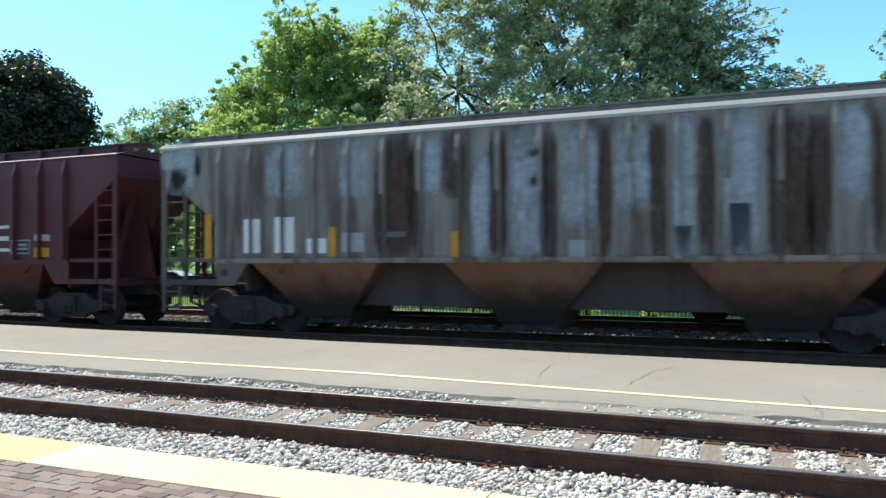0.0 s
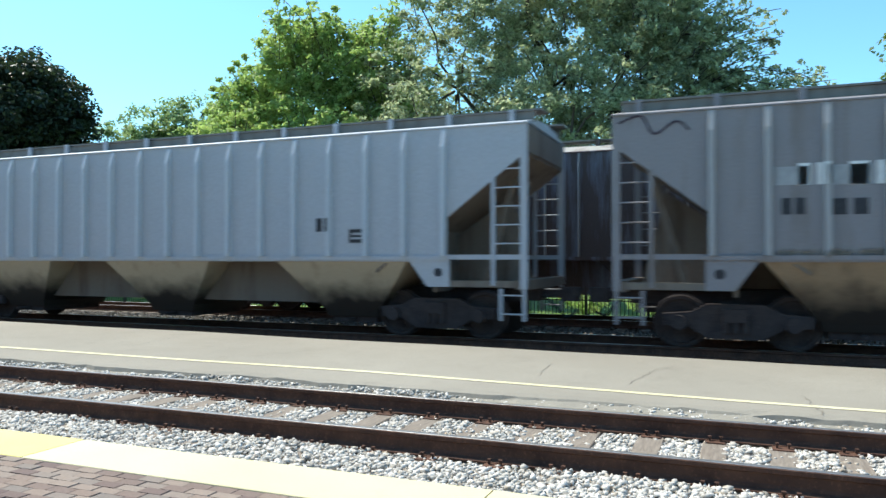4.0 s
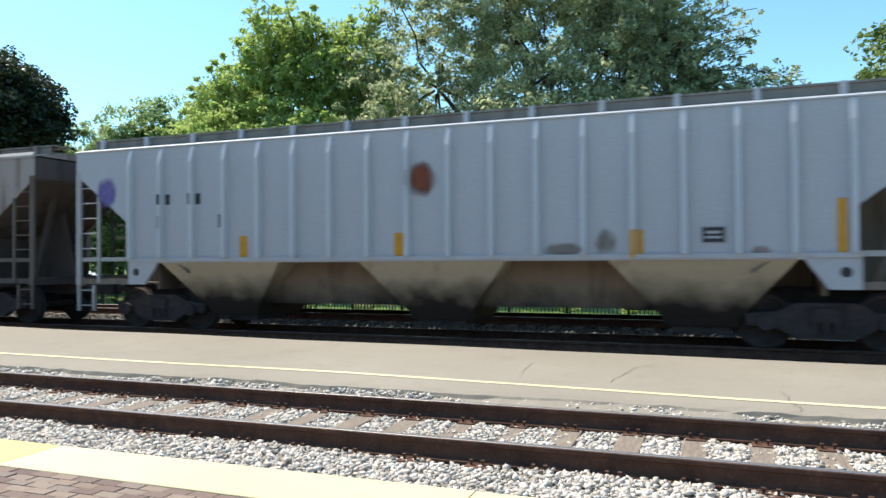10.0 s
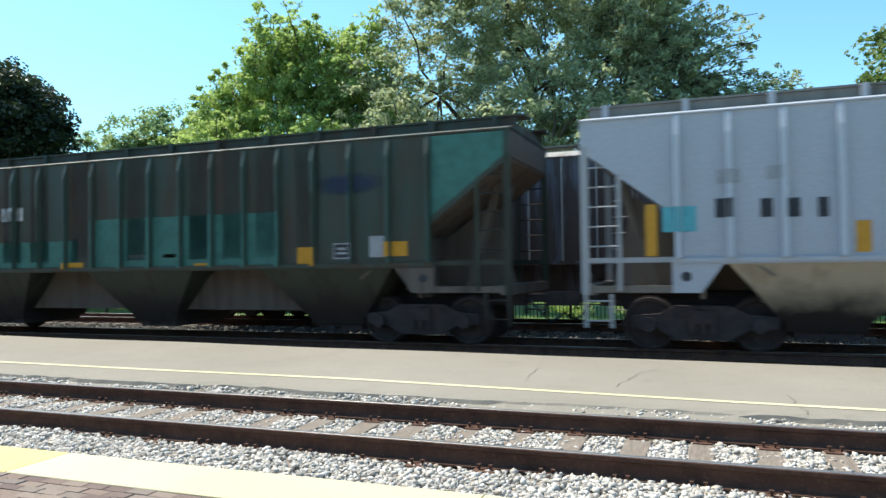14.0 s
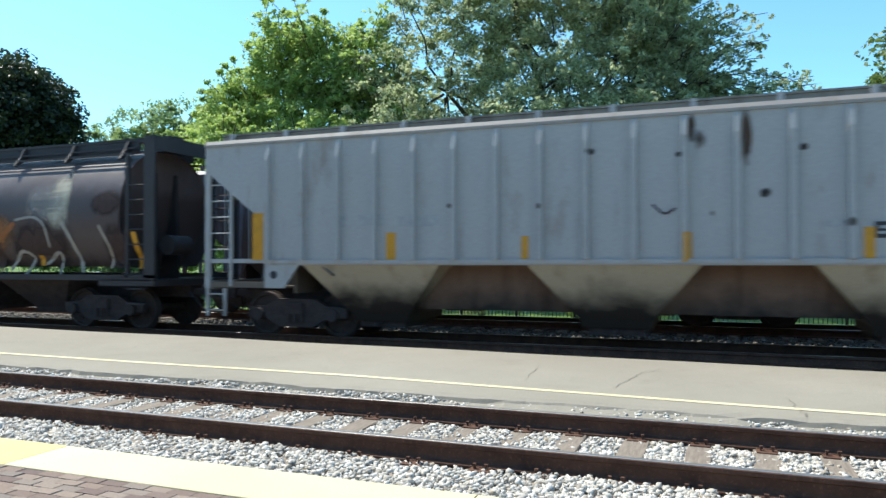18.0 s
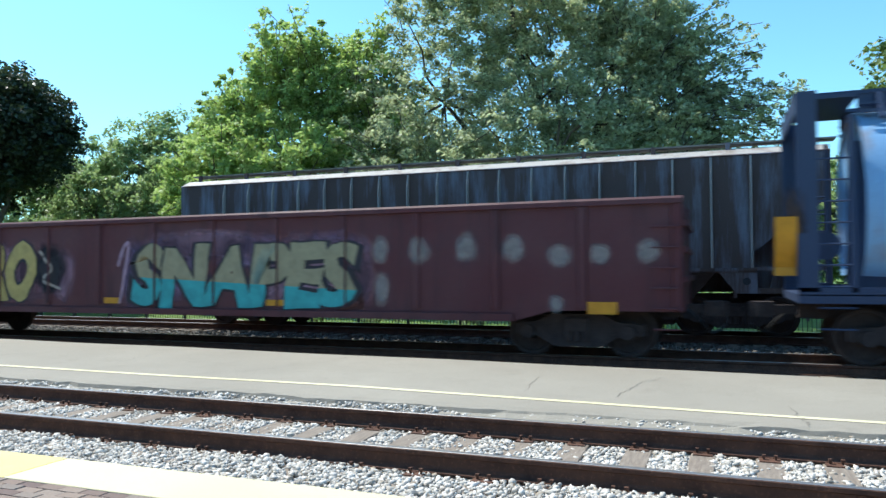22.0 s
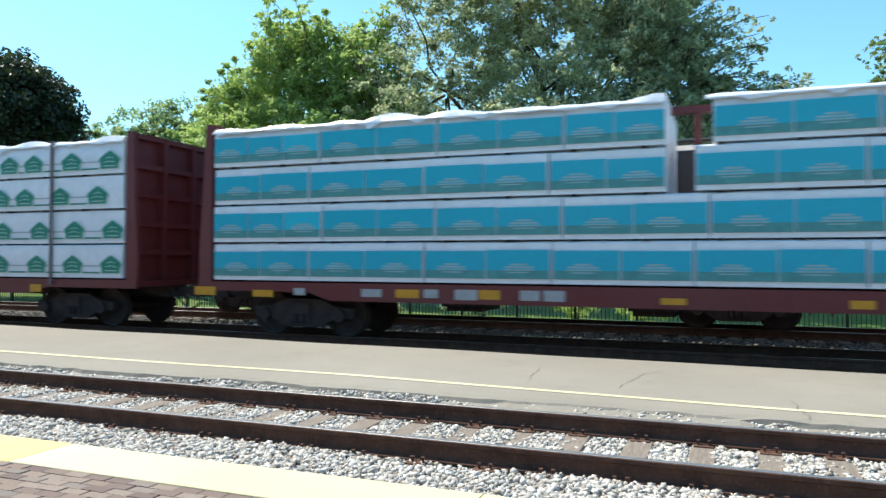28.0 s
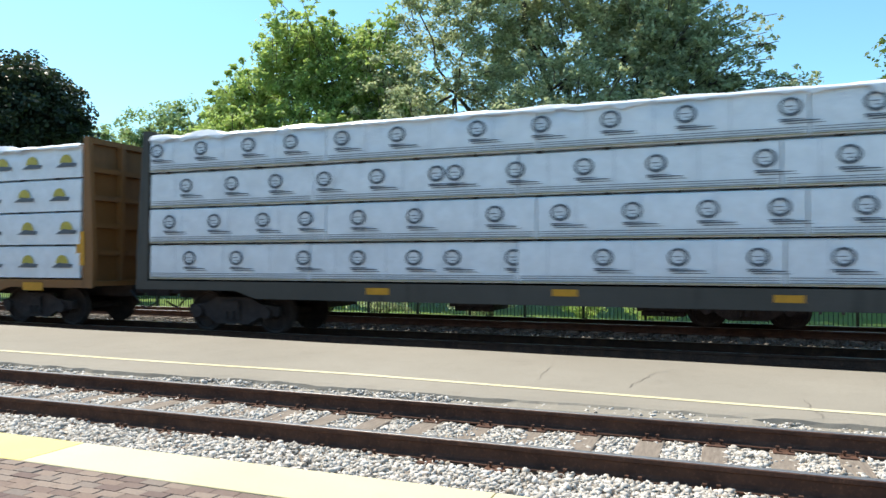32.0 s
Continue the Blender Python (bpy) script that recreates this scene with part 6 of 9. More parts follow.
def word(k, text, x, z, w, h, ink, edge=None, low=None):
    """Sprayed letters fitted into a box, with an outline where they have one."""
    fat = {"RUNE": 0.10, "CRO": 0.085, "SNAPES": 0.075, "DEYT": 0.08, "SUAMPLOOT": 0.055}.get(text, 0.008)
    for name, mat, off, lift in ((("sprayed_outline", INK[edge] if edge != "gdark" else INK["gblack"], fat + 0.05, 0.004),) if edge else ()) + (("sprayed_letters", INK[ink], fat, 0.009),):
        me = lettering(text, 1.0, off)
        co = np.array([v.co[:] for v in me.vertices])
        lo, hi = co.min(0), co.max(0)
        bm = bmesh.new()
        bm.from_mesh(me)
        bpy.data.meshes.remove(me)
        grow = 1.05 if lift < 0.006 else 1.0
        bmesh.ops.subdivide_edges(bm, edges=[e for e in bm.edges if e.calc_length() > 0.16], cuts=2)
        sway = 0.10 if len(text) > 1 else 0.05
        for v in bm.verts:
            q = (v.co.x * 1.7, v.co.z * 2.1, k)
            v.co.x += sway * noise.noise(q) + (0.14 * v.co.z if len(text) > 1 else 0.0)
            v.co.z += sway * noise.noise((q[1], q[0], k + 7.0))
            v.co.x = x + ((v.co.x - lo[0]) / (hi[0] - lo[0]) - 0.5) * w * grow
            v.co.z = z + ((v.co.z - lo[2]) / (hi[2] - lo[2]) - 0.5) * h * grow
            v.co.y = 0
        if low and lift > 0.006:
            cp = bm.copy()
            bmesh.ops.bisect_plane(cp, geom=cp.verts[:] + cp.edges[:] + cp.faces[:], plane_co=(0, 0, z - h * 0.06), plane_no=(0.05, 0, 1), clear_outer=True)
            lay(k, "sprayed_letters", cp, INK[low], "sprayed letters", lift + 0.003)
        lay(k, name, bm, mat, "sprayed letters" if lift > 0.006 else "", lift)


def placard(k, x, z, w, h):
    """A dark stencilled panel with a pale border and lines."""
    lay(k, "stencil_panel", grid_shape(x, z, w, h, 1, levels(k, h)), INK["black"])
    bm = grid_shape(x, z + h * 0.46, w, h * 0.08, 1, 1)
    for zz, ww, hh, xx in ((-0.46, 1, 0.08, 0), (0.14, 0.6, 0.16, 0), (-0.14, 0.7, 0.14, 0), (0, 0.05, 1, -0.475), (0, 0.05, 1, 0.475)):
        rect(bm, x + xx * w, z + zz * h, ww * w, hh * h, 0)
    lay(k, "stencil_border", bm, INK["patch"], lift=0.003)


def diamond(k, x, z, w, h):
    bm = bmesh.new()
    flat(bm, [(x, z - h / 2), (x + w / 2, z), (x, z + h / 2), (x - w / 2, z)], 0)
    plate = lay(k, "warning_diamond", bm, INK["white"], "white diamond sign")
    for v in plate.data.vertices:
        v.co.y = -1.312


def strip(k, x, z, w, h, on=""):
    """A yellow reflector plate."""
    lay(k, "reflector_strip", grid_shape(x, z, w, h, 1, levels(k, h)), M["reflector"], "yellow reflector strip", lift=0.004 if on == "" else -0.012)

# marks, stains and sprayed paint, car by car: place along the car, height, width, height of each
strip(1, -6.92, 2.07, 0.18, 0.95)
strip(1, -3.86, 1.91, 0.16, 0.61)
strip(1, -1.23, 1.83, 0.2, 0.48)
bar(1, "white", -5.79, 2.06, 0.41, 0.71)
bar(1, "white", -4.99, 2.07, 0.47, 0.73)
bar(1, "white", -4.22, 1.84, 0.53, 0.3)
bar(1, "white", -2.50, 2.04, 0.51, 0.1)
bar(1, "patch", -3.39, 1.9, 0.5, 0.38)
bar(1, "patch", 1.08, 1.73, 0.37, 0.3)
bar(1, "patch", 2.78, 1.82, 0.31, 0.54)
bar(1, "patch", 3.67, 2.03, 0.34, 0.82)
blot(1, "palep", -3.37, 3.34, 0.68, 1.26)
blot(1, "palep", -1.68, 3.33, 0.41, 1.13)
blot(1, "palep", -0.73, 2.66, 0.40, 2.24)
blot(1, "palep", 0.18, 2.76, 0.73, 2.47)
blot(1, "palep", 1.09, 2.97, 0.75, 1.87)
blot(1, "palep", 2.00, 3.12, 0.66, 1.61)
blot(1, "palep", 2.82, 2.80, 0.40, 2.38)
blot(1, "palep", 3.68, 2.78, 0.60, 2.37)
blot(1, "palep", 5.28, 3.16, 0.48, 1.55)
blot(1, "palep", -7.65, 3.56, 1.12, 1.14)
blot(1, "palep", -5.01, 3.37, 0.98, 1.19)
blot(1, "rustp", -2.51, 2.76, 0.82, 2.42)
blot(1, "rustp", -2.03, 2.79, 0.32, 2.27)
blot(1, "rustp", -0.40, 2.73, 0.35, 2.37)
blot(1, "rustp", 0.54, 2.74, 0.33, 2.41)
blot(1, "rustp", 1.53, 2.70, 0.25, 2.34)
blot(1, "rustp", 2.41, 2.72, 0.29, 2.37)
blot(1, "rustp", 3.17, 2.71, 0.27, 2.36)
blot(1, "rustp", 4.42, 2.71, 0.66, 2.38)
blot(1, "rustp", 4.81, 2.62, 0.33, 2.20)
blot(1, "rustp", 5.61, 2.67, 0.14, 2.31)
blot(1, "rustp", -1.28, 3.34, 0.51, 1.29)
blot(1, "dark", -7.20, 3.59, 0.15, 0.49)
blot(1, "dark", 1.98, 3.77, 0.23, 0.1)
blot(1, "dark", 0.28, 3.45, 0.31, 0.18)
blot(1, "dark", 0.28, 2.95, 0.21, 0.2)
blot(1, "dark", -7.74, 3.31, 0.47, 0.5)
word(2, "S", -0.31, 2.17, 0.53, 0.79, "sprayw")
word(2, "U", 0.64, 2.16, 0.55, 0.77, "sprayw")
word(2, "E", 1.53, 2.15, 0.59, 0.75, "sprayw")
word(2, "M", 2.39, 2.2, 0.66, 0.62, "sprayw")
word(2, "C", 3.18, 2.15, 0.53, 0.66, "sprayw")
word(2, "T", 4.06, 2.13, 0.59, 0.66, "sprayw")
word(2, "E", 4.88, 2.12, 0.57, 0.64, "sprayw")
bar(2, "sprayw", -0.32, 1.73, 0.43, 0.05)
bar(2, "sprayw", 0.61, 1.74, 0.49, 0.06)
bar(2, "sprayw", 1.55, 1.72, 0.57, 0.06)
bar(2, "white", -5.42, 2.88, 0.42, 0.23)
bar(2, "white", -4.62, 2.86, 0.36, 0.24)
bar(2, "white", -5.42, 2.45, 0.56, 0.24)
bar(2, "white", -4.64, 2.43, 0.54, 0.24)
bar(2, "white", -5.51, 1.89, 0.38, 0.22)
bar(2, "white", -4.63, 1.91, 0.39, 0.22)
bar(2, "patch", -1.24, 2.05, 0.44, 0.15)
bar(2, "patch", -3.78, 1.84, 0.53, 0.4)
placard(2, 5.60, 1.91, 0.49, 0.34)
placard(2, -2.98, 2.68, 0.3, 0.24)
strip(2, -6.97, 2.06, 0.55, 0.25)
strip(2, -4.65, 1.68, 0.44, 0.12)
strip(2, -2.12, 1.7, 0.72, 0.19)
strip(2, 1.53, 1.63, 0.53, 0.15)
strip(2, 4.00, 1.63, 0.46, 0.16)
strip(2, 6.30, 1.77, 0.39, 0.22)
bar(2, "patch", 6.30, 2.12, 0.43, 0.15)
blot(3, "gorange", -4.14, 1.92, 1.38, 0.71)
blot(3, "gbrown", -3.20, 1.82, 1.22, 1.25)
blot(3, "gtan", -4.53, 1.27, 1.7, 0.43)
blot(3, "gsky", -1.75, 1.82, 0.57, 0.83)
blot(3, "gsky", -0.99, 1.85, 0.55, 0.98)
blot(3, "gsky", -0.25, 1.87, 0.66, 1.02)
blot(3, "gsky", 0.43, 1.81, 0.44, 0.89)
blot(3, "gsky", 1.08, 1.86, 0.61, 0.88)
blot(3, "gorange", -2.04, 2.1, 0.43, 0.44)
blot(3, "gorange", -0.38, 2.3, 0.4, 0.29)
blot(3, "gorange", 0.59, 2.22, 0.25, 0.39)
blot(3, "gorange", 3.80, 1.8, 1.27, 0.68)
blot(3, "gpurple", -0.07, 1.24, 5.25, 0.34)
ringed(3, "gpale", 2.03, 2.02, 1.05, 1.22)
ringed(3, "gpale", 2.93, 2.66, 1.11, 1.11)
ringed(3, "gwhite", 2.78, 1.77, 0.67, 0.79)
blot(3, "gdark", 3.04, 2.7, 0.85, 0.16)
blot(3, "gdark", 3.06, 2.41, 0.66, 0.31)
blot(3, "gbrown", 3.86, 1.2, 0.67, 0.24)
blot(3, "gtan", 4.63, 1.21, 0.74, 0.26)
blot(3, "gtan", 5.61, 1.19, 0.66, 0.21)
placard(3, 4.62, 1.62, 0.37, 0.32)
placard(3, 5.04, 1.62, 0.34, 0.31)
strip(3, 7.36, 1.84, 0.14, 0.85)
strip(3, -7.28, 1.84, 0.33, 0.83)
bar(3, "black", -5.96, 2.45, 0.81, 0.21)
bar(3, "black", -6.93, 2.39, 0.41, 0.4)
bar(3, "black", -5.98, 2.18, 0.76, 0.08)
stroke(3, "gblack", .05, (4.38, 2.03), (4.69, 2.06), (4.99, 1.97), (5.57, 2.02), (6.03, 2.06), (6.58, 2.07), (7.15, 2.09))
bar(4, "white", -5.66, 2.87, 0.52, 0.34)
bar(4, "white", -4.86, 2.86, 0.72, 0.36)
bar(4, "patch", 0.24, 3.26, 0.36, 0.24)
bar(4, "white", 0.28, 1.86, 0.28, 0.14)
bar(4, "teal", 4.60, 2, 0.16, 0.14)
placard(4, 5.43, 1.9, 0.43, 0.31)
bar(4, "white", 6.77, 1.95, 0.21, 0.18)
bar(4, "black", -0.08, 3.36, 0.38, 0.04)
bar(4, "black", -0.08, 3.23, 0.38, 0.04)
bar(4, "black", -0.10, 3.09, 0.33, 0.04)
bar(4, "patch", -5.97, 2.85, 0.48, 0.29)
bar(4, "patch", -5.16, 2.84, 0.63, 0.31)
bar(4, "black", -5.95, 2.37, 0.39, 0.26)
bar(4, "black", -5.16, 2.35, 0.56, 0.25)
bar(4, "white", -0.12, 1.84, 0.21, 0.12)
strip(4, -4.35, 1.63, 0.31, 0.15)
strip(4, -1.92, 1.63, 0.31, 0.16)
strip(4, 1.60, 1.63, 0.3, 0.15)
blot(4, "dusty", -4.27, 1.63, 4.28, 0.19)
blot(4, "dusty", -0.15, 1.67, 1.89, 0.27)
placard(5, 5.08, 1.99, 0.37, 0.31)
bar(5, "black", 4.32, 2.22, 0.38, 0.27)
stroke(5, "gplum", .04, (10.14, 3.85), (10.51, 3.95), (10.73, 3.64), (11.08, 3.83), (11.29, 3.67))
bar(6, "cream", -4.64, 2.66, 2.25, 1.29)
bar(6, "black", -5.48, 2.8, 0.43, 0.25)
bar(6, "black", -4.74, 2.78, 0.39, 0.29)
bar(6, "black", -5.44, 2.22, 0.42, 0.27)
bar(6, "black", -4.73, 2.22, 0.42, 0.24)
bar(6, "black", -3.82, 2.23, 0.4, 0.24)
strip(6, 6.55, 1.91, 0.5, 0.25)
bar(6, "cream", 5.92, 1.88, 0.42, 0.32)
blot(6, "orngp", 0.90, 2.30, 0.88, 2.15)
blot(6, "orngp", 1.79, 2.38, 0.87, 2.30)
blot(6, "orngp", 2.64, 1.55, 0.78, 0.65)
blot(6, "orngp", 5.05, 2.70, 0.80, 2.95)
blot(6, "orngp", 2.65, 3.35, 0.4, 0.4)
blot(6, "orngp", 7.40, 2.6, 1.0, 2.2)
blot(6, "maroon", 5.85, 3.06, 0.51, 1.96)
blot(6, "maroon", 7.38, 3.25, 0.85, 1.17)
stroke(6, "gblack", .26, (-3.37, 3.3), (-2.82, 2.69), (-2.35, 2.13), (-1.74, 1.81))
stroke(6, "gblack", .26, (-1.77, 3.08), (-1.61, 2.45), (-1.59, 1.65))
stroke(6, "gblack", .26, (-0.39, 2.92), (-0.54, 2.21), (-0.15, 1.61), (0.32, 2.2), (0.90, 2.52), (1.51, 2.74))
stroke(6, "gblack", .17, (1.51, 2.74), (2.26, 2.51), (1.67, 2.12), (2.22, 1.9), (1.56, 1.57))
stroke(6, "gblack", .26, (3.25, 3.07), (3.15, 2.63), (3.91, 2.3), (4.36, 1.97), (4.14, 1.59), (3.42, 1.69))
stroke(6, "gblack", .15, (0.32, 1.58), (1.56, 1.6))
bar(7, "black", -5.85, 2.84, 0.39, 0.21)
bar(7, "black", -5.11, 2.84, 0.42, 0.23)
bar(7, "white", -5.88, 2.66, 0.44, 0.11)
bar(7, "white", -5.11, 2.65, 0.42, 0.1)
bar(7, "black", -5.91, 2.33, 0.38, 0.38)
bar(7, "black", -5.10, 2.3, 0.44, 0.33)
bar(7, "black", -4.40, 2.31, 0.13, 0.33)
bar(7, "patch", -5.87, 1.82, 0.41, 0.27)
strip(7, -6.25, 1.81, 0.19, 0.45)
strip(7, -3.91, 1.83, 0.17, 0.48)
strip(7, -1.34, 1.79, 0.16, 0.47)
strip(7, 1.42, 1.77, 0.14, 0.48)
bar(7, "black", -3.42, 2.67, 0.25, 0.04)
bar(7, "black", -3.45, 2.44, 0.2, 0.04)
blot(7, "pinkish", -2.64, 1.82, 0.53, 0.24)
blot(7, "dusty", 0.02, 1.82, 0.41, 0.22)
placard(7, 5.07, 1.95, 0.41, 0.28)
strip(7, 3.78, 1.85, 0.35, 0.44)
strip(7, 6.15, 1.85, 0.17, 0.38)
strip(7, 6.93, 2.05, 0.18, 0.93)
blot(7, "pinkish", 3.85, 1.82, 1.09, 0.38)
bar(8, "black", -5.94, 2.87, 0.38, 0.19)
bar(8, "black", -5.26, 2.88, 0.28, 0.2)
bar(8, "white", -5.97, 2.72, 0.45, 0.09)
bar(8, "white", -5.24, 2.71, 0.39, 0.09)
bar(8, "patch", -5.97, 2.33, 0.45, 0.3)
bar(8, "black", -5.04, 2.32, 0.19, 0.28)
bar(8, "black", -4.51, 2.32, 0.14, 0.3)
strip(8, -6.70, 1.72, 0.42, 0.26)
strip(8, -4.38, 1.65, 0.45, 0.16)
strip(8, -1.87, 1.61, 0.52, 0.12)
strip(8, 1.74, 1.59, 0.57, 0.1)
bar(8, "patch", -0.07, 1.85, 0.23, 0.12)
placard(8, 4.92, 1.95, 0.36, 0.27)
bar(8, "black", 4.72, 2.2, 0.2, 0.13)
strip(8, 6.40, 1.66, 0.47, 0.25)
bar(9, "black", -6.01, 2.86, 0.42, 0.21)
bar(9, "black", -5.26, 2.86, 0.42, 0.22)
bar(9, "white", -6.01, 2.71, 0.42, 0.07)
bar(9, "white", -5.26, 2.69, 0.42, 0.07)
bar(9, "black", -5.99, 2.35, 0.45, 0.26)
bar(9, "black", -5.18, 2.34, 0.34, 0.28)
bar(9, "black", -4.55, 2.34, 0.16, 0.29)
bar(9, "patch", -0.11, 3.23, 0.67, 0.26)
bar(9, "dusty", -0.08, 2.89, 0.62, 0.37)
strip(9, -7.14, 2.06, 0.18, 0.99)
strip(9, -4.00, 1.84, 0.22, 0.48)
strip(9, -1.43, 1.82, 0.13, 0.45)
strip(9, 1.30, 1.81, 0.13, 0.48)
strip(9, 3.83, 1.82, 0.15, 0.49)
placard(9, 5.01, 1.92, 0.34, 0.26)
bar(9, "black", 5.16, 2.18, 0.17, 0.24)
stroke(9, "gblack", .07, (-2.60, 1.6), (-3.08, 1.65), (-2.98, 1.87), (-2.60, 1.92), (-2.46, 1.65))
stroke(9, "gblack", .08, (-2.19, 2.45), (-2.54, 2.35), (-2.72, 2.14), (-2.13, 1.91), (-2.13, 1.67), (-2.48, 1.6))
stroke(9, "gblack", .08, (-2.07, 1.6), (-2.13, 2.18), (-1.96, 2.28), (-1.79, 1.96), (-1.65, 2.33), (-1.45, 2.33), (-1.45, 1.65))
stroke(9, "gblack", .07, (-1.84, 2.41), (-1.56, 2.43), (-1.21, 2.46), (-1.10, 2.16), (-1.21, 1.65))
stroke(9, "gblack", .07, (-1.01, 2.21), (-0.90, 2.16), (-0.69, 2.14))
stroke(9, "gblack", .07, (-1.07, 1.9), (-0.53, 1.95), (-0.69, 1.75), (-0.90, 1.59), (-0.21, 1.59))
stroke(9, "gplum", .05, (-0.47, 2.26), (0.05, 2.3), (-0.32, 2.05), (0.10, 1.99), (-0.21, 1.8), (-0.01, 1.74))
strip(9, 6.72, 2.1, 0.23, 0.82)
blot(10, "gredbrown", -0.12, 3.03, 0.6, 0.69)
blot(10, "gpurple", -7.71, 3.04, 0.55, 0.68)
bar(10, "black", -6.12, 2.85, 0.36, 0.22)
bar(10, "black", -5.33, 2.84, 0.38, 0.23)
bar(10, "patch", -6.24, 2.36, 0.23, 0.27)
bar(10, "black", -4.66, 2.36, 0.16, 0.27)
strip(10, -4.09, 1.8, 0.19, 0.47)
strip(10, -0.60, 1.8, 0.19, 0.47)
strip(10, 3.77, 1.77, 0.21, 0.47)
strip(10, 6.84, 1.98, 0.14, 0.91)
placard(10, 4.98, 1.9, 0.38, 0.29)
blot(10, "pinkish", 5.69, 1.62, 0.37, 0.19)
blot(10, "dusty", 3.24, 1.79, 0.38, 0.48)
blot(10, "dusty", 2.53, 1.68, 0.74, 0.25)
bar(11, "white", 2.60, 3.6, 0.4, 0.38)
bar(11, "white", 2.60, 3.08, 0.4, 0.41)
bar(11, "white", 2.60, 2.56, 0.4, 0.39)
bar(11, "white", 2.59, 2.08, 0.4, 0.34)
bar(11, "white", 2.60, 1.75, 0.38, 0.1)
bar(11, "black", 3.47, 1.85, 0.38, 0.32)
bar(11, "black", 4.32, 1.84, 0.42, 0.32)
strip(11, -3.91, 1.93, 0.15, 0.58)
strip(11, -1.61, 1.94, 0.21, 0.52)
strip(11, 1.50, 1.92, 0.21, 0.43)
strip(11, 3.78, 1.86, 0.16, 0.55)
strip(11, 6.74, 2.07, 0.14, 0.94)
bar(11, "white", 6.53, 1.96, 0.3, 0.26)
bar(11, "white", -2.72, 2.04, 0.48, 0.12)
bar(11, "patch", -5.89, 2.3, 0.49, 0.28)
bar(11, "patch", -5.21, 2.28, 0.55, 0.27)
blot(11, "sgrey", -2.76, 2.87, 0.78, 2.24)
blot(11, "sgrey", -0.35, 2.73, 0.44, 2)
blot(11, "sgrey", 0.65, 2.81, 0.45, 2.17)
blot(11, "sgrey", 2.22, 2.78, 0.24, 2.14)
blot(11, "sgrey", 1.42, 1.84, 1.16, 0.59)
blot(11, "sgrey", -1.31, 1.88, 1.85, 0.63)
blot(11, "sgrey", 4.66, 2.86, 0.34, 2.36)
blot(11, "sgrey", 3.10, 2.92, 0.21, 2.45)
blot(11, "dark", -5.21, 3.64, 0.39, 0.25)
blot(11, "dark", 1.76, 3.51, 0.23, 0.21)
word(12, "RUNE", -2.47, 1.78, 4.29, 1.4, "gblack", "gwhite")
blot(12, "gcyan", -5.30, 1.35, 0.46, 0.48)
blot(12, "gcyan", -0.30, 1.9, 0.23, 0.47)
bar(12, "white", -6.48, 2.16, 0.48, 0.66)
bar(12, "white", -5.56, 2.14, 0.57, 0.67)
bar(12, "black", -6.49, 2.33, 0.32, 0.18)
bar(12, "black", -6.50, 2.01, 0.32, 0.2)
bar(12, "black", -5.56, 2.3, 0.43, 0.17)
bar(12, "black", -5.59, 1.99, 0.38, 0.19)
strip(12, -6.97, 1.67, 0.16, 1)
strip(12, -3.85, 1.36, 0.19, 0.52)
strip(12, -1.11, 1.35, 0.16, 0.51)
word(12, "SUAMPLOOT", 1.94, 1.76, 4.65, 1.21, "gsilver", "gblack")
strip(12, 6.81, 1.59, 0.19, 0.89)
strip(12, 1.32, 1.38, 0.19, 0.48)
strip(12, 4.09, 1.43, 0.15, 0.52)
bar(12, "patch", 5.43, 1.76, 0.61, 0.8)
bar(12, "black", 4.57, 2.07, 0.48, 0.13)
bar(12, "black", 4.57, 1.84, 0.48, 0.12)
bar(12, "black", 4.56, 1.61, 0.48, 0.12)
bar(12, "black", 4.56, 1.39, 0.48, 0.12)
bar(12, "white", 8.05, 1.83, 0.09, 1.77)
blot(12, "rust", 0.36, 3.54, 0.2, 2.4)
blot(12, "rust", 1.34, 3.54, 0.19, 2.46)
blot(12, "rust", 2.31, 3.44, 0.16, 2.34)
blot(12, "rust", 3.19, 3.31, 0.14, 2.13)
blot(12, "rust", 4.12, 3.3, 0.18, 2.19)
blot(12, "rust", 5.00, 3.04, 0.23, 2.74)
blot(12, "rust", 5.93, 3.67, 0.2, 1.09)
blot(12, "rust", -3.20, 3.28, 0.2, 2.11)
blot(12, "rust", -2.26, 3.35, 0.23, 1.82)
fill(13, "gsmoke", (-0.18, 1.88), (1.45, 1.92), (1.45, 2.42), (1.20, 2.62), (0.85, 2.52), (-0.12, 2.56))
stroke(13, "gslate", .15, (0.0, 2.0), (0.05, 2.5), (0.35, 2.4), (0.35, 2.1), (0.0, 2.0))
stroke(13, "gslate", .15, (0.62, 2.05), (0.58, 2.4), (0.82, 2.45), (0.86, 2.15), (0.62, 2.05))
stroke(13, "gslate", .15, (1.38, 2.5), (1.08, 2.4), (1.12, 2.1), (1.38, 2.1), (1.36, 2.28), (1.22, 2.28))
# three dripping peaks
for x, w in ((-3.15, 0.46), (-2.38, 0.42), (-1.62, 0.46)):
    stroke(13, "gplum", .24, (x - 1.1 * w, 2.15), (x - 0.95 * w, 1.72), (x - 0.45 * w, 1.85), (x - 0.05, 2.50))
    stroke(13, "gplum", .26, (x - 0.1, 2.55), (x + 0.15 * w, 2.15), (x + 0.55 * w, 1.95), (x + 0.95 * w, 1.70))
    stroke(13, "gplum", .10, (x - 0.5 * w, 1.68), (x, 1.62), (x + 0.5 * w, 1.72))
bar(13, "patch", 0.26, 3.08, 0.64, 0.81)
bar(13, "black", -6.16, 2.4, 0.38, 0.31)
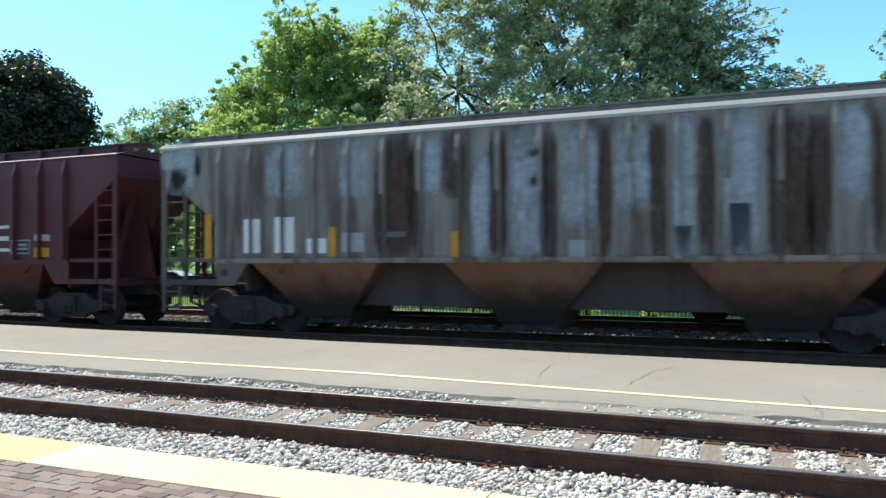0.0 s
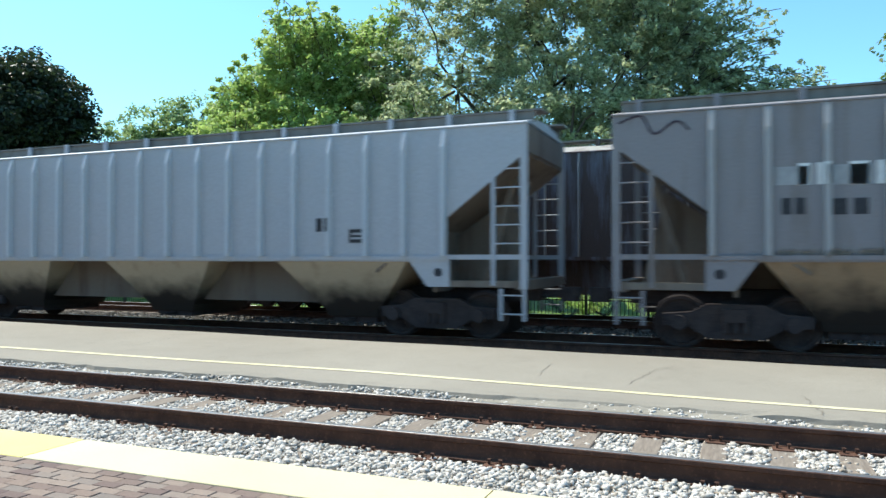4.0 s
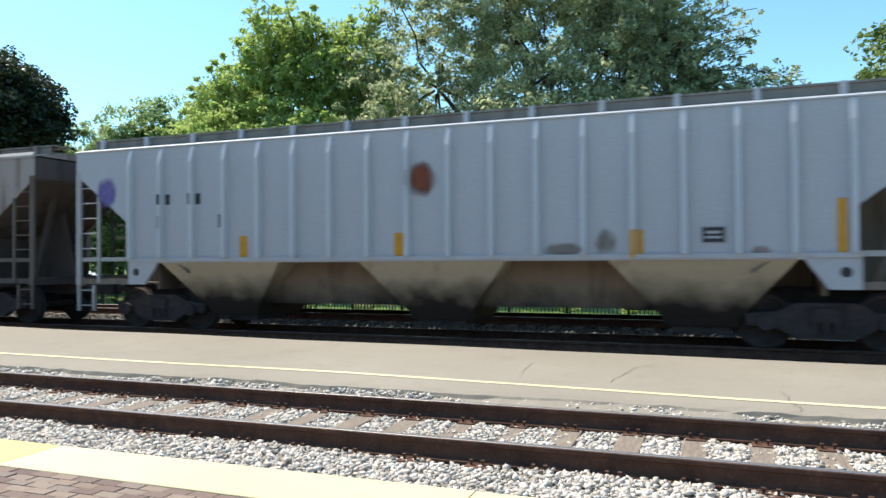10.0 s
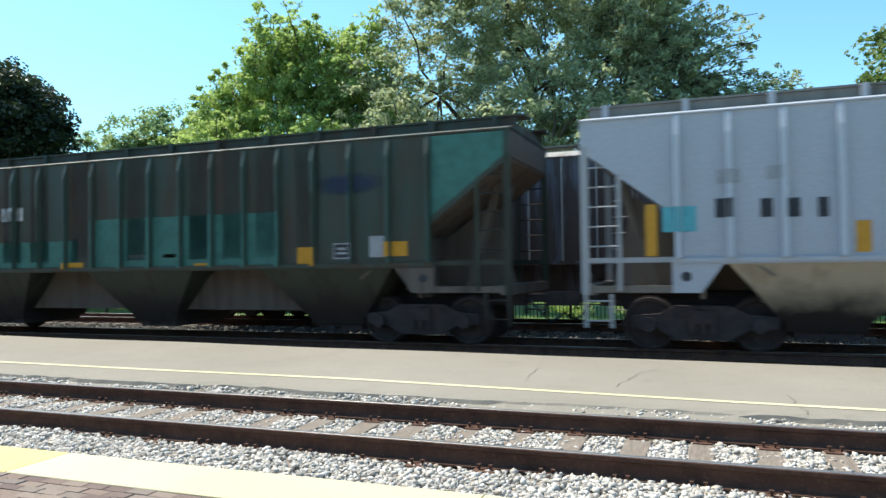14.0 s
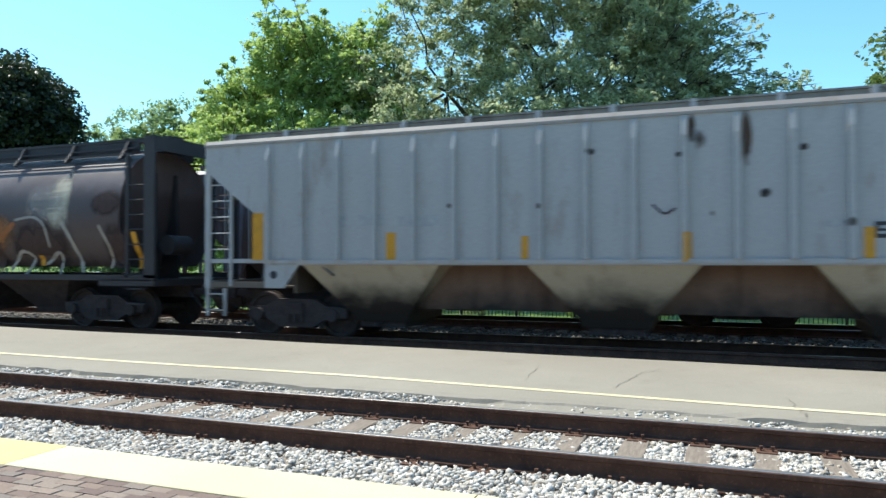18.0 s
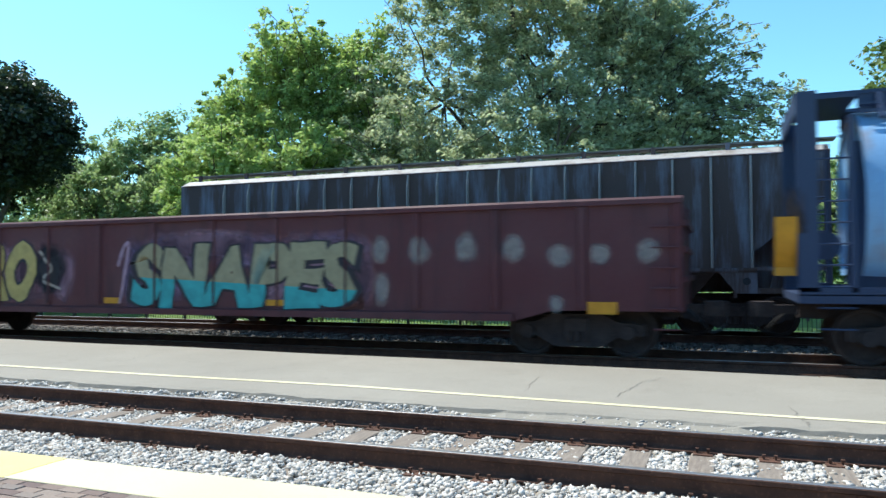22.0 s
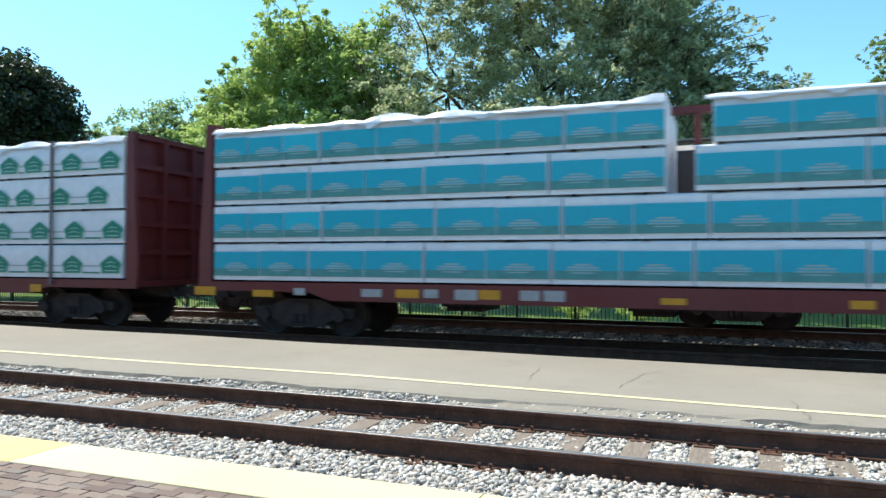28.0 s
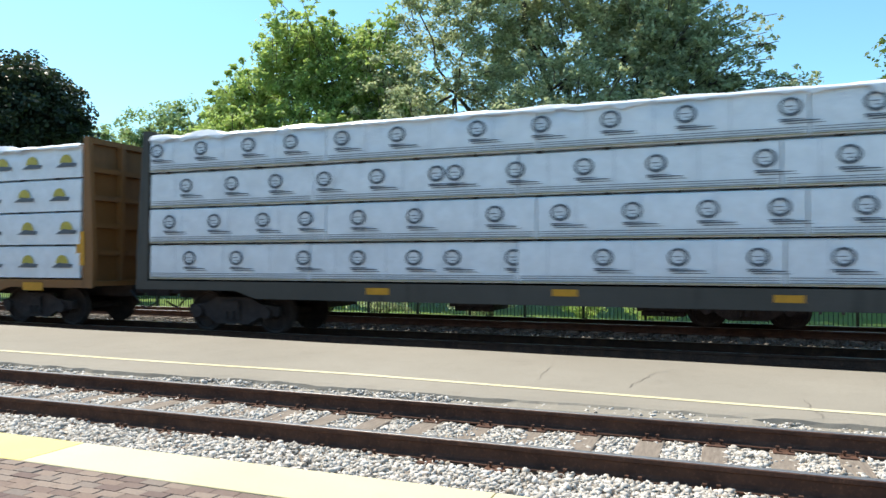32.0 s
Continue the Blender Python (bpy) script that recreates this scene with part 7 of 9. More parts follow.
bar(13, "black", -5.53, 2.38, 0.25, 0.3)
bar(13, "black", -5.14, 2.37, 0.27, 0.3)
bar(13, "black", -4.72, 2.36, 0.15, 0.31)
bar(13, "patch", -6.09, 2.91, 0.36, 0.23)
bar(13, "patch", -5.40, 2.94, 0.25, 0.22)
bar(13, "teal", -6.86, 2.24, 0.54, 0.42)
strip(13, -7.31, 2.07, 0.19, 0.87)
strip(13, -4.18, 1.89, 0.21, 0.48)
strip(13, -1.15, 1.83, 0.24, 0.43)
strip(13, 1.63, 1.81, 0.21, 0.47)
strip(13, 4.17, 1.8, 0.22, 0.45)
stroke(13, "gplum", .04, (-1.74, 3.3), (-1.85, 3.07), (-1.54, 2.95), (-1.81, 2.75), (-1.52, 2.64), (-1.75, 2.54))
stroke(13, "gtan", .12, (2.92, 2.96), (3.13, 3.17), (3.82, 3.16))
stroke(13, "gtan", .1, (3.13, 3.04), (2.96, 2.69), (3.36, 2.04))
stroke(13, "gtan", .1, (3.50, 3.02), (3.46, 2.31))
placard(13, 5.11, 1.95, 0.37, 0.26)
strip(13, 6.94, 2.03, 0.17, 0.85)
stroke(13, "gblack", .04, (7.29, 3.49), (7.59, 3.55), (7.34, 3.34), (7.69, 3.27), (7.44, 3.03))
stroke(13, "gtan", .1, (2.74, 2.95), (3.25, 3.1), (3.62, 3.17))
stroke(13, "gtan", .08, (3.25, 3.04), (3.26, 2.21))
bar(14, "white", -5.40, 2.9, 0.62, 0.28)
bar(14, "white", -4.60, 2.89, 0.63, 0.31)
bar(14, "white", -3.75, 2.88, 0.67, 0.31)
bar(14, "dteal", 1.25, 2.11, 4.93, 1.11)
bar(14, "dteal", -4.44, 1.91, 5.47, 0.6)
bar(14, "white", -5.40, 1.89, 0.42, 0.23)
bar(14, "white", -4.58, 1.9, 0.44, 0.23)
strip(14, -6.88, 1.82, 0.45, 0.27)
strip(14, -4.60, 1.67, 0.47, 0.11)
strip(14, -1.80, 1.64, 0.53, 0.14)
strip(14, 1.78, 1.59, 0.43, 0.12)
strip(14, 4.32, 1.74, 0.44, 0.38)
placard(14, 5.13, 1.84, 0.43, 0.31)
bar(14, "patch", 5.87, 1.91, 0.33, 0.41)
bar(14, "patch", 0.05, 1.82, 0.47, 0.08)
bar(14, "patch", 0.92, 1.82, 0.38, 0.08)
blot(14, "gnavy", 5.30, 3.14, 1.58, 0.44)
blot(14, "brownp", -6.43, 2.95, 0.55, 2.3)
blot(14, "brownp", -5.02, 2.95, 0.55, 2.3)
blot(14, "brownp", -3.76, 2.95, 0.55, 2.3)
blot(14, "brownp", -2.88, 2.95, 0.55, 2.3)
blot(14, "brownp", -1.60, 2.95, 0.55, 2.3)
blot(14, "brownp", 0.02, 2.95, 0.55, 2.3)
blot(14, "brownp", 1.72, 2.95, 0.55, 2.3)
blot(14, "brownp", 3.39, 2.95, 0.55, 2.3)
blot(14, "brownp", 4.34, 2.95, 0.55, 2.3)
blot(14, "brownp", 2.57, 2.95, 0.55, 2.3)
blot(15, "rust", 8.33, 2.1, 0.52, 1.7)
blot(15, "sgrey", 6.79, 1.69, 0.48, 0.2)
strip(15, 6.39, 1.53, 0.24, 0.54)
bar(15, "white", -8.68, 3.48, 0.08, 0.62)
strip(16, 8.28, 2.51, 0.15, 0.91)
strip(16, 6.13, 2.53, 0.14, 0.49)
strip(16, 3.25, 2.53, 0.17, 0.43)
strip(16, 0.71, 2.54, 0.15, 0.45)
strip(16, -1.80, 2.56, 0.19, 0.47)
strip(16, -4.70, 2.55, 0.17, 0.47)
bar(16, "white", 4.13, 2.82, 0.09, 0.12)
bar(16, "white", 4.25, 2.82, 0.09, 0.12)
bar(16, "white", 4.37, 2.82, 0.09, 0.12)
bar(16, "white", 4.49, 2.82, 0.09, 0.12)
bar(16, "white", 4.62, 2.82, 0.09, 0.12)
bar(16, "white", 4.74, 2.82, 0.09, 0.12)
bar(16, "white", 4.86, 2.82, 0.09, 0.12)
bar(16, "white", 4.99, 2.82, 0.09, 0.12)
bar(16, "white", 5.11, 2.82, 0.09, 0.12)
bar(16, "white", 5.23, 2.82, 0.09, 0.12)
bar(16, "white", 5.35, 2.82, 0.09, 0.12)
bar(16, "white", 4.16, 2.62, 0.14, 0.13)
bar(16, "white", 4.35, 2.62, 0.14, 0.13)
bar(16, "white", 4.55, 2.62, 0.14, 0.13)
bar(16, "white", 4.74, 2.62, 0.14, 0.13)
bar(16, "white", 4.93, 2.62, 0.14, 0.13)
bar(16, "white", 5.13, 2.62, 0.14, 0.13)
bar(16, "white", 5.32, 2.62, 0.14, 0.13)
bar(16, "white", 4.21, 2.37, 0.13, 0.13)
bar(16, "white", 4.39, 2.37, 0.13, 0.13)
bar(16, "white", 4.58, 2.37, 0.13, 0.13)
bar(16, "white", 4.76, 2.37, 0.13, 0.13)
bar(16, "white", 4.95, 2.37, 0.13, 0.13)
bar(16, "white", 5.13, 2.37, 0.13, 0.13)
bar(16, "white", 5.32, 2.37, 0.13, 0.13)
bar(16, "white", 5.50, 2.37, 0.13, 0.13)
bar(16, "white", 5.69, 2.37, 0.13, 0.13)
bar(16, "white", 5.87, 2.37, 0.13, 0.13)
blot(16, "golive", 5.63, 2.85, 0.4, 0.25)
fill(16, "gpale", (5.38, 3.0), (5.55, 2.95), (5.73, 3.1), (5.85, 3.32), (5.68, 3.3), (5.61, 3.42), (5.51, 3.25), (5.33, 3.28))
stroke(16, "gteal", .035, (3.81, 2.04), (3.95, 1.52))
stroke(16, "gteal", .035, (3.88, 1.72), (4.36, 1.8), (4.25, 1.57), (4.78, 1.84), (4.62, 1.57), (4.99, 1.8), (4.88, 1.51), (5.39, 1.51))
bar(16, "patch", -6.49, 2.28, 0.98, 0.19)
bar(16, "patch", -5.43, 2.27, 0.85, 0.19)
bar(16, "patch", -5.97, 1.95, 2, 0.04)
bar(16, "patch", -5.61, 1.83, 1.29, 0.04)
bar(16, "patch", 0.56, 1.83, 0.56, 0.03)
bar(16, "patch", 0.53, 1.72, 0.62, 0.03)
bar(16, "patch", 0.54, 1.6, 0.52, 0.03)
bar(16, "patch", 2.02, 1.86, 0.87, 0.03)
bar(16, "patch", 2.04, 1.75, 0.73, 0.03)
bar(16, "patch", 2.11, 1.64, 0.74, 0.03)
bar(16, "patch", 3.77, 1.87, 0.84, 0.03)
bar(16, "patch", 5.54, 1.85, 0.79, 0.03)
placard(16, 7.55, 2.31, 1.08, 0.51)
bar(16, "sgrey", 6.90, 1.74, 0.51, 0.27)
strip(17, -7.15, 2.08, 0.26, 0.96)
strip(17, -4.13, 1.85, 0.2, 0.52)
strip(17, -1.50, 1.79, 0.13, 0.44)
strip(17, 1.26, 1.79, 0.13, 0.5)
strip(17, 3.88, 1.81, 0.15, 0.53)
blot(17, "dark", -2.92, 2.59, 0.15, 0.1)
blot(17, "dark", 2.44, 2.64, 0.17, 0.18)
blot(17, "dark", -0.33, 3.45, 0.14, 0.13)
blot(17, "dark", 1.13, 3.33, 0.11, 0.09)
blot(17, "dark", 2.99, 3.35, 0.12, 0.12)
blot(17, "dark", 3.62, 2.15, 0.15, 0.15)
blot(17, "dark", -1.23, 2.53, 0.1, 0.12)
blot(17, "dark", 1.64, 2.34, 0.09, 0.13)
bar(17, "patch", -6.09, 2.35, 0.26, 0.19)
bar(17, "patch", -5.18, 2.35, 0.15, 0.22)
bar(17, "patch", -4.54, 2.36, 0.55, 0.22)
bar(17, "patch", -3.54, 2.32, 0.87, 0.21)
blot(17, "rust", 1.32, 3.77, 0.13, 0.47)
blot(17, "rust", 2.16, 3.53, 0.17, 1)
blot(17, "rust", 1.45, 3.55, 0.22, 0.42)
stroke(17, "gplum", .04, (0.70, 2.51), (0.89, 2.35), (1.07, 2.44))
placard(17, 4.15, 2.03, 0.45, 0.3)
strip(17, 6.73, 2.08, 0.34, 0.95)
bar(17, "patch", 3.40, 2.15, 0.27, 0.13)
strip(18, -5.26, 1.72, 0.24, 0.4)
strip(18, -2.03, 1.72, 0.16, 0.4)
strip(18, 1.13, 1.69, 0.15, 0.4)
strip(18, 4.32, 1.69, 0.15, 0.43)
strip(18, 7.35, 1.82, 0.15, 0.83)
strip(18, -8.01, 1.95, 0.23, 0.84)
bar(18, "patch", -7.20, 2.57, 0.34, 0.17)
bar(18, "patch", -7.07, 2.22, 0.6, 0.16)
bar(19, "black", -3.82, 3.37, 0.42, 0.52)
bar(19, "black", -3.06, 3.35, 0.51, 0.52)
bar(19, "black", -2.17, 3.33, 0.49, 0.51)
bar(19, "black", 0.58, 3.3, 0.31, 0.47)
bar(19, "black", 1.50, 3.31, 0.12, 0.51)
bar(19, "black", 2.37, 3.31, 0.37, 0.54)
bar(19, "black", 3.20, 3.31, 0.43, 0.52)
bar(19, "black", -0.21, 1.8, 7.99, 0.06)
bar(19, "white", 0.76, 1.68, 9.93, 0.06)
bar(19, "white", -6.97, 1.94, 0.53, 0.55)
bar(19, "white", -6.32, 1.94, 0.55, 0.56)
placard(19, 5.57, 1.91, 0.35, 0.24)
bar(19, "patch", -1.36, 2.61, 0.47, 0.06)
bar(19, "patch", -1.36, 2.45, 0.47, 0.06)
bar(19, "patch", -1.36, 2.28, 0.47, 0.06)
bar(19, "patch", -1.36, 2.12, 0.47, 0.06)
bar(19, "patch", 1.44, 2.44, 0.64, 0.05)
bar(19, "patch", 1.46, 2.28, 0.61, 0.05)
bar(19, "patch", 1.47, 2.13, 0.59, 0.05)
stroke(19, "wheat", .1, (3.75, 2.94), (3.98, 2.74), (4.24, 2.94))
stroke(19, "wheat", .1, (3.74, 2.7), (3.98, 2.5), (4.24, 2.71))
stroke(19, "wheat", .1, (3.74, 2.41), (3.98, 2.23), (4.23, 2.44))
stroke(19, "wheat", .1, (3.74, 2.14), (3.97, 1.97), (4.23, 2.19))
stroke(19, "wheat", .12, (3.98, 3.17), (3.97, 1.78))
blot(19, "rust", 2.70, 2.9, 0.23, 2.13)
blot(19, "rust", 3.61, 2.87, 0.21, 2.37)
blot(19, "rust", 4.39, 2.84, 0.18, 2.41)
blot(19, "rust", 5.16, 2.81, 0.22, 2.35)
blot(19, "rust", 5.89, 2.78, 0.22, 2.44)
blot(19, "rust", -0.72, 2.9, 0.2, 2.28)
blot(19, "rust", 0.06, 2.95, 0.18, 2.18)
blot(19, "rust", 6.99, 3.48, 0.23, 0.92)
blot(19, "orng", 2.43, 3.75, 0.61, 0.27)
blot(19, "orng", 2.38, 2.24, 0.2, 0.2)
blot(19, "rust", 6.59, 2.34, 0.24, 1.41)
blot(19, "rust", -1.81, 2.96, 0.13, 2.18)
strip(20, -8.17, 1.92, 0.32, 0.93)
strip(20, -4.89, 1.65, 0.24, 0.45)
strip(20, -1.87, 1.66, 0.21, 0.44)
strip(20, 1.45, 1.64, 0.19, 0.43)
strip(20, 4.01, 1.64, 0.16, 0.42)
strip(20, 6.94, 1.87, 0.14, 0.85)
bar(20, "black", -6.12, 2.14, 1.16, 0.89)
bar(20, "patch", -6.06, 2.3, 0.79, 0.21)
bar(20, "patch", -6.06, 1.99, 1.04, 0.15)
placard(20, 4.54, 1.62, 0.76, 0.33)
blot(20, "brown", -8.06, 2.24, 0.38, 1.43)
blot(20, "brown", -5.11, 2.63, 0.23, 2.2)
blot(20, "brown", -4.09, 2.64, 0.25, 2.21)
blot(20, "brown", -3.05, 2.73, 0.21, 2.16)
blot(20, "brown", -1.91, 2.79, 0.19, 2.05)
blot(20, "brown", -0.87, 2.73, 0.16, 2.17)
blot(20, "brown", 0.13, 2.8, 0.15, 2.09)
blot(20, "brown", 1.17, 2.66, 0.17, 2.25)
blot(20, "brown", 2.18, 2.93, 0.68, 1.32)
blot(20, "brown", 2.77, 2.93, 0.71, 1.04)
blot(20, "brown", 3.44, 2.96, 0.74, 1.12)
blot(20, "brown", 4.14, 2.83, 0.76, 1)
blot(20, "brown", 6.64, 2.44, 0.67, 0.98)
blot(20, "brown", 5.30, 2.94, 0.19, 1.07)
blot(20, "brown", 5.67, 3.25, 0.37, 0.56)
blot(20, "brown", 3.23, 1.94, 0.21, 1.02)
blot(20, "pinkish", -3.49, 1.6, 2.24, 0.34)
blot(20, "pinkish", 0.77, 1.65, 0.97, 0.41)
blot(20, "pinkish", 2.63, 1.69, 0.66, 0.52)
blot(20, "brown", 6.64, 3.31, 1.1, 0.39)
stroke(20, "patch", .05, (-1.27, 2.97), (-1.30, 2.33))
stroke(20, "patch", .05, (-1.27, 2.97), (-1.00, 2.9), (-1.07, 2.73), (-1.27, 2.7))
stroke(20, "patch", .04, (-0.74, 2.49), (-0.48, 2.77), (-0.16, 2.54), (0.03, 2.81), (0.03, 2.48), (0.35, 2.86), (0.39, 2.47), (0.63, 2.85), (0.53, 2.35))
blot(21, "gpink", -6.68, 1.5, 1.04, 1.4)
blot(21, "gpurp2", -1.27, 1.56, 0.87, 1.55)
blot(21, "gpurp2", 1.66, 2.01, 2.32, 0.81)
blot(21, "gpurp2", 3.65, 2.01, 1.65, 0.81)
blot(21, "gpink", 4.27, 1.56, 0.72, 1.5)
blot(21, "gpink", -3.43, 1.54, 0.85, 1.33)
word(21, "CRO", -5.52, 1.61, 2.39, 1.42, "gyellow", "gblack")
blot(21, "gdark", -3.79, 1.69, 1.06, 1.28)
blot(21, "golive", -7.64, 1.83, 0.65, 1.01)
word(21, "SNAPES", 1.37, 1.49, 5.53, 1.34, "golive2", "gblack", "gteal")
bar(21, "oxide3", 3.20, 0.97, 0.58, 0.33)
bar(21, "oxide3", 4.14, 0.98, 0.48, 0.32)
strip(21, -9.29, 0.98, 0.5, 0.25)
strip(21, -5.86, 0.97, 0.53, 0.15)
strip(21, -1.95, 0.95, 0.43, 0.13)
strip(21, 2.37, 0.94, 0.45, 0.12)
stroke(21, "gpink", .07, (-1.76, 1.71), (-1.60, 2.13), (-1.46, 2.18), (-1.60, 1.4), (-1.71, 0.88))
strip(21, 8.93, 0.91, 0.5, 0.21)
blot(21, "gghost", 4.72, 1.98, 0.42, 0.6)
blot(21, "gghost", 5.53, 1.94, 0.48, 0.53)
blot(21, "gghost", 6.49, 1.99, 0.47, 0.6)
blot(21, "gghost", 7.36, 1.96, 0.47, 0.57)
blot(21, "gghost", 8.20, 1.82, 0.5, 0.45)
blot(21, "gghost", 8.89, 1.84, 0.38, 0.39)
blot(21, "gghost", 9.71, 1.88, 0.41, 0.47)
blot(21, "gghost", 4.75, 1.22, 0.36, 0.7)
blot(21, "gghost", 8.14, 0.98, 0.3, 0.35)
blot(22, "gteal2", 1.42, 1.39, 0.79, 0.79)
blot(22, "gteal2", 6.83, 1.2, 0.64, 1.12)
word(22, "DEYT", 3.97, 1.36, 4.35, 1.17, "gsilver", "gdark")
blot(22, "gsilver", 1.90, 1.32, 0.44, 1.14)
blot(22, "gsilver", 5.91, 1.81, 0.66, 0.26)
blot(22, "gsilver", 6.49, 1.34, 0.51, 0.82)
blot(22, "gpeach", 3.12, 0.95, 0.41, 0.35)
blot(22, "gpeach", 2.28, 0.9, 0.54, 0.33)
blot(22, "gteal2", 2.55, 1.32, 0.32, 0.51)
blot(22, "gteal2", 4.65, 1.52, 0.19, 0.87)
strip(22, -3.96, 1, 0.49, 0.14)
strip(22, -0.74, 0.99, 0.54, 0.14)
strip(22, 1.38, 1, 0.6, 0.15)
strip(22, 4.16, 1, 0.47, 0.16)
strip(22, 7.17, 0.96, 0.96, 0.13)
bar(22, "white", -5.80, 1.91, 0.95, 0.2)
bar(22, "white", -6.08, 2.32, 0.28, 0.17)
bar(22, "patch", -5.76, 1.13, 0.53, 0.07)
bar(22, "patch", -5.77, 1, 0.6, 0.06)
placard(22, 5.84, 1.06, 0.51, 0.33)
bar(22, "patch", -3.00, 1.88, 0.63, 0.06)
blot(22, "gghost", -2.52, 1.68, 0.13, 0.15)
blot(22, "gghost", -4.04, 1.5, 0.22, 0.3)
bar(23, "black", 2.10, 1.49, 0.52, 1.06)
bar(23, "black", 2.84, 1.54, 0.55, 0.94)
bar(23, "white", 2.11, 1.7, 0.39, 0.21)
bar(23, "white", 2.88, 1.7, 0.59, 0.21)
bar(23, "white", 3.80, 1.69, 0.63, 0.2)
bar(23, "patch", 2.13, 1.43, 0.35, 0.06)
bar(23, "patch", 2.13, 1.28, 0.35, 0.06)
bar(23, "white", 2.84, 1.41, 0.45, 0.06)
bar(23, "white", 2.84, 1.26, 0.45, 0.08)
blot(23, "gghost", -5.91, 1.7, 0.45, 0.7)
blot(23, "gghost", -4.99, 1.73, 0.48, 0.5)
blot(23, "gghost", -4.98, 1.13, 0.48, 0.44)
blot(23, "gghost", -4.26, 1.66, 0.34, 0.62)
blot(23, "gghost", -3.35, 1.73, 0.33, 0.51)
blot(23, "gghost", -2.40, 1.67, 0.53, 0.57)
blot(23, "gghost", -1.56, 1.97, 0.59, 0.29)
strip(23, -2.45, 1.25, 0.5, 0.14)
strip(23, 1.21, 1.28, 0.61, 0.2)
strip(23, 5.81, 1.24, 0.41, 0.12)
strip(23, -5.84, 1.19, 0.33, 0.19)
bar(23, "patch", 0.23, 1.22, 0.57, 0.04)
blot(23, "gghost", 7.58, 1.68, 0.31, 0.28)
blot(23, "gghost", 8.34, 1.27, 0.38, 0.27)
strip(24, 5.91, 0.83, 0.49, 0.14)
strip(24, 9.62, 0.84, 0.45, 0.13)
strip(24, 2.32, 0.83, 0.58, 0.15)
strip(24, -0.06, 0.82, 0.59, 0.16)
bar(24, "white", 7.47, 0.82, 0.52, 0.31)
bar(24, "patch", 8.47, 0.89, 0.25, 0.13)
bar(24, "patch", 10.03, 0.87, 0.31, 0.14)
strip(24, 11.31, 1.74, 0.19, 0.47, "bulkhead")
strip(25, -11.22, 0.93, 0.54, 0.18)
strip(25, -9.77, 0.9, 0.49, 0.14)
strip(25, -6.53, 0.95, 0.49, 0.16)
strip(25, -4.90, 0.96, 0.4, 0.17)
strip(25, -1.70, 0.91, 0.41, 0.11)
strip(25, 1.05, 0.92, 0.34, 0.13)
bar(25, "patch", -7.29, 0.95, 0.43, 0.15)
bar(25, "patch", -6.05, 0.96, 0.29, 0.16)
bar(25, "patch", -5.35, 0.95, 0.44, 0.19)
bar(25, "patch", -4.15, 0.96, 0.36, 0.18)
bar(25, "patch", -3.71, 0.96, 0.38, 0.19)
bar(25, "patch", -8.90, 0.95, 0.26, 0.14)
strip(26, -1.14, 0.95, 0.52, 0.18)
strip(26, 1.24, 0.97, 0.48, 0.17)
strip(26, 8.40, 0.91, 0.36, 0.18)
strip(26, -4.83, 0.94, 0.58, 0.18)
strip(26, 4.61, 0.98, 0.79, 0.16)
strip(26, -8.41, 0.95, 0.57, 0.2)
bar(26, "patch", 5.90, 0.9, 0.4, 0.19)
bar(26, "patch", -0.07, 0.96, 0.77, 0.17)
bar(26, "patch", -2.46, 0.96, 0.87, 0.15)
bar(26, "patch", 6.89, 0.77, 0.22, 0.09)
strip(27, -7.67, 2.45, 0.16, 0.87)
strip(27, -4.99, 2.2, 0.16, 0.45)
strip(27, -2.07, 2.19, 0.11, 0.43)
bar(27, "white", -6.78, 2.19, 0.84, 0.2)
bar(27, "white", -5.68, 2.18, 1.07, 0.21)
bar(27, "patch", -6.28, 1.9, 1.72, 0.04)
bar(27, "patch", -6.31, 1.78, 1.68, 0.05)
placard(27, -4.71, 2.22, 0.22, 0.21)
strip(27, 6.74, 2.45, 0.16, 0.87)
strip(27, 4.04, 2.23, 0.16, 0.43)
strip(27, 1.28, 2.25, 0.17, 0.45)
strip(27, 3.12, 2.25, 0.81, 0.29)
diamond(27, 6.53, 1.33, 0.34, 0.31)
bar(27, "patch", 4.79, 1.97, 0.61, 0.06)
bar(27, "patch", 4.91, 1.8, 0.79, 0.04)
bar(27, "patch", 4.98, 1.72, 0.66, 0.03)
bar(27, "patch", 5.62, 2.59, 0.43, 0.06)
strip(28, -5.17, 0.98, 0.49, 0.13)
strip(28, -1.51, 1.01, 0.45, 0.12)
strip(28, 2.05, 0.97, 0.44, 0.12)
strip(28, 5.95, 0.97, 0.54, 0.15)
bar(28, "white", 9.72, 0.92, 0.26, 0.09)
strip(28, 11.10, 1.72, 0.19, 0.89, "bulkhead")
strip(29, 10.82, 1.86, 0.25, 0.79, "bulkhead")
strip(29, 9.32, 0.96, 0.66, 0.19)

# the black grain hopper: pale and rust-coloured letters
blot(18, "gdim", -5.46, 1.8, 1.2, 1.2)
stroke(18, "gcream", .09, (-6.01, 1.5), (-5.86, 2.1), (-5.46, 2.27), (-5.11, 2.1), (-4.98, 1.5))
blot(18, "gdim", -6.56, 1.55, 1.0, 0.8)
stroke(18, "gcream", .05, (-6.76, 1.9), (-6.36, 1.75), (-6.16, 1.85))
blot(18, "gdim", -4.16, 1.8, 0.7, 1.2)
blot(18, "gdim", -3.36, 1.8, 0.8, 1.25)
stroke(18, "gcream", .06, (-4.26, 1.3), (-4.21, 2.2))
stroke(18, "gcream", .07, (-3.66, 1.35), (-3.56, 2.25), (-3.16, 2.2), (-3.21, 1.8), (-3.56, 1.75))
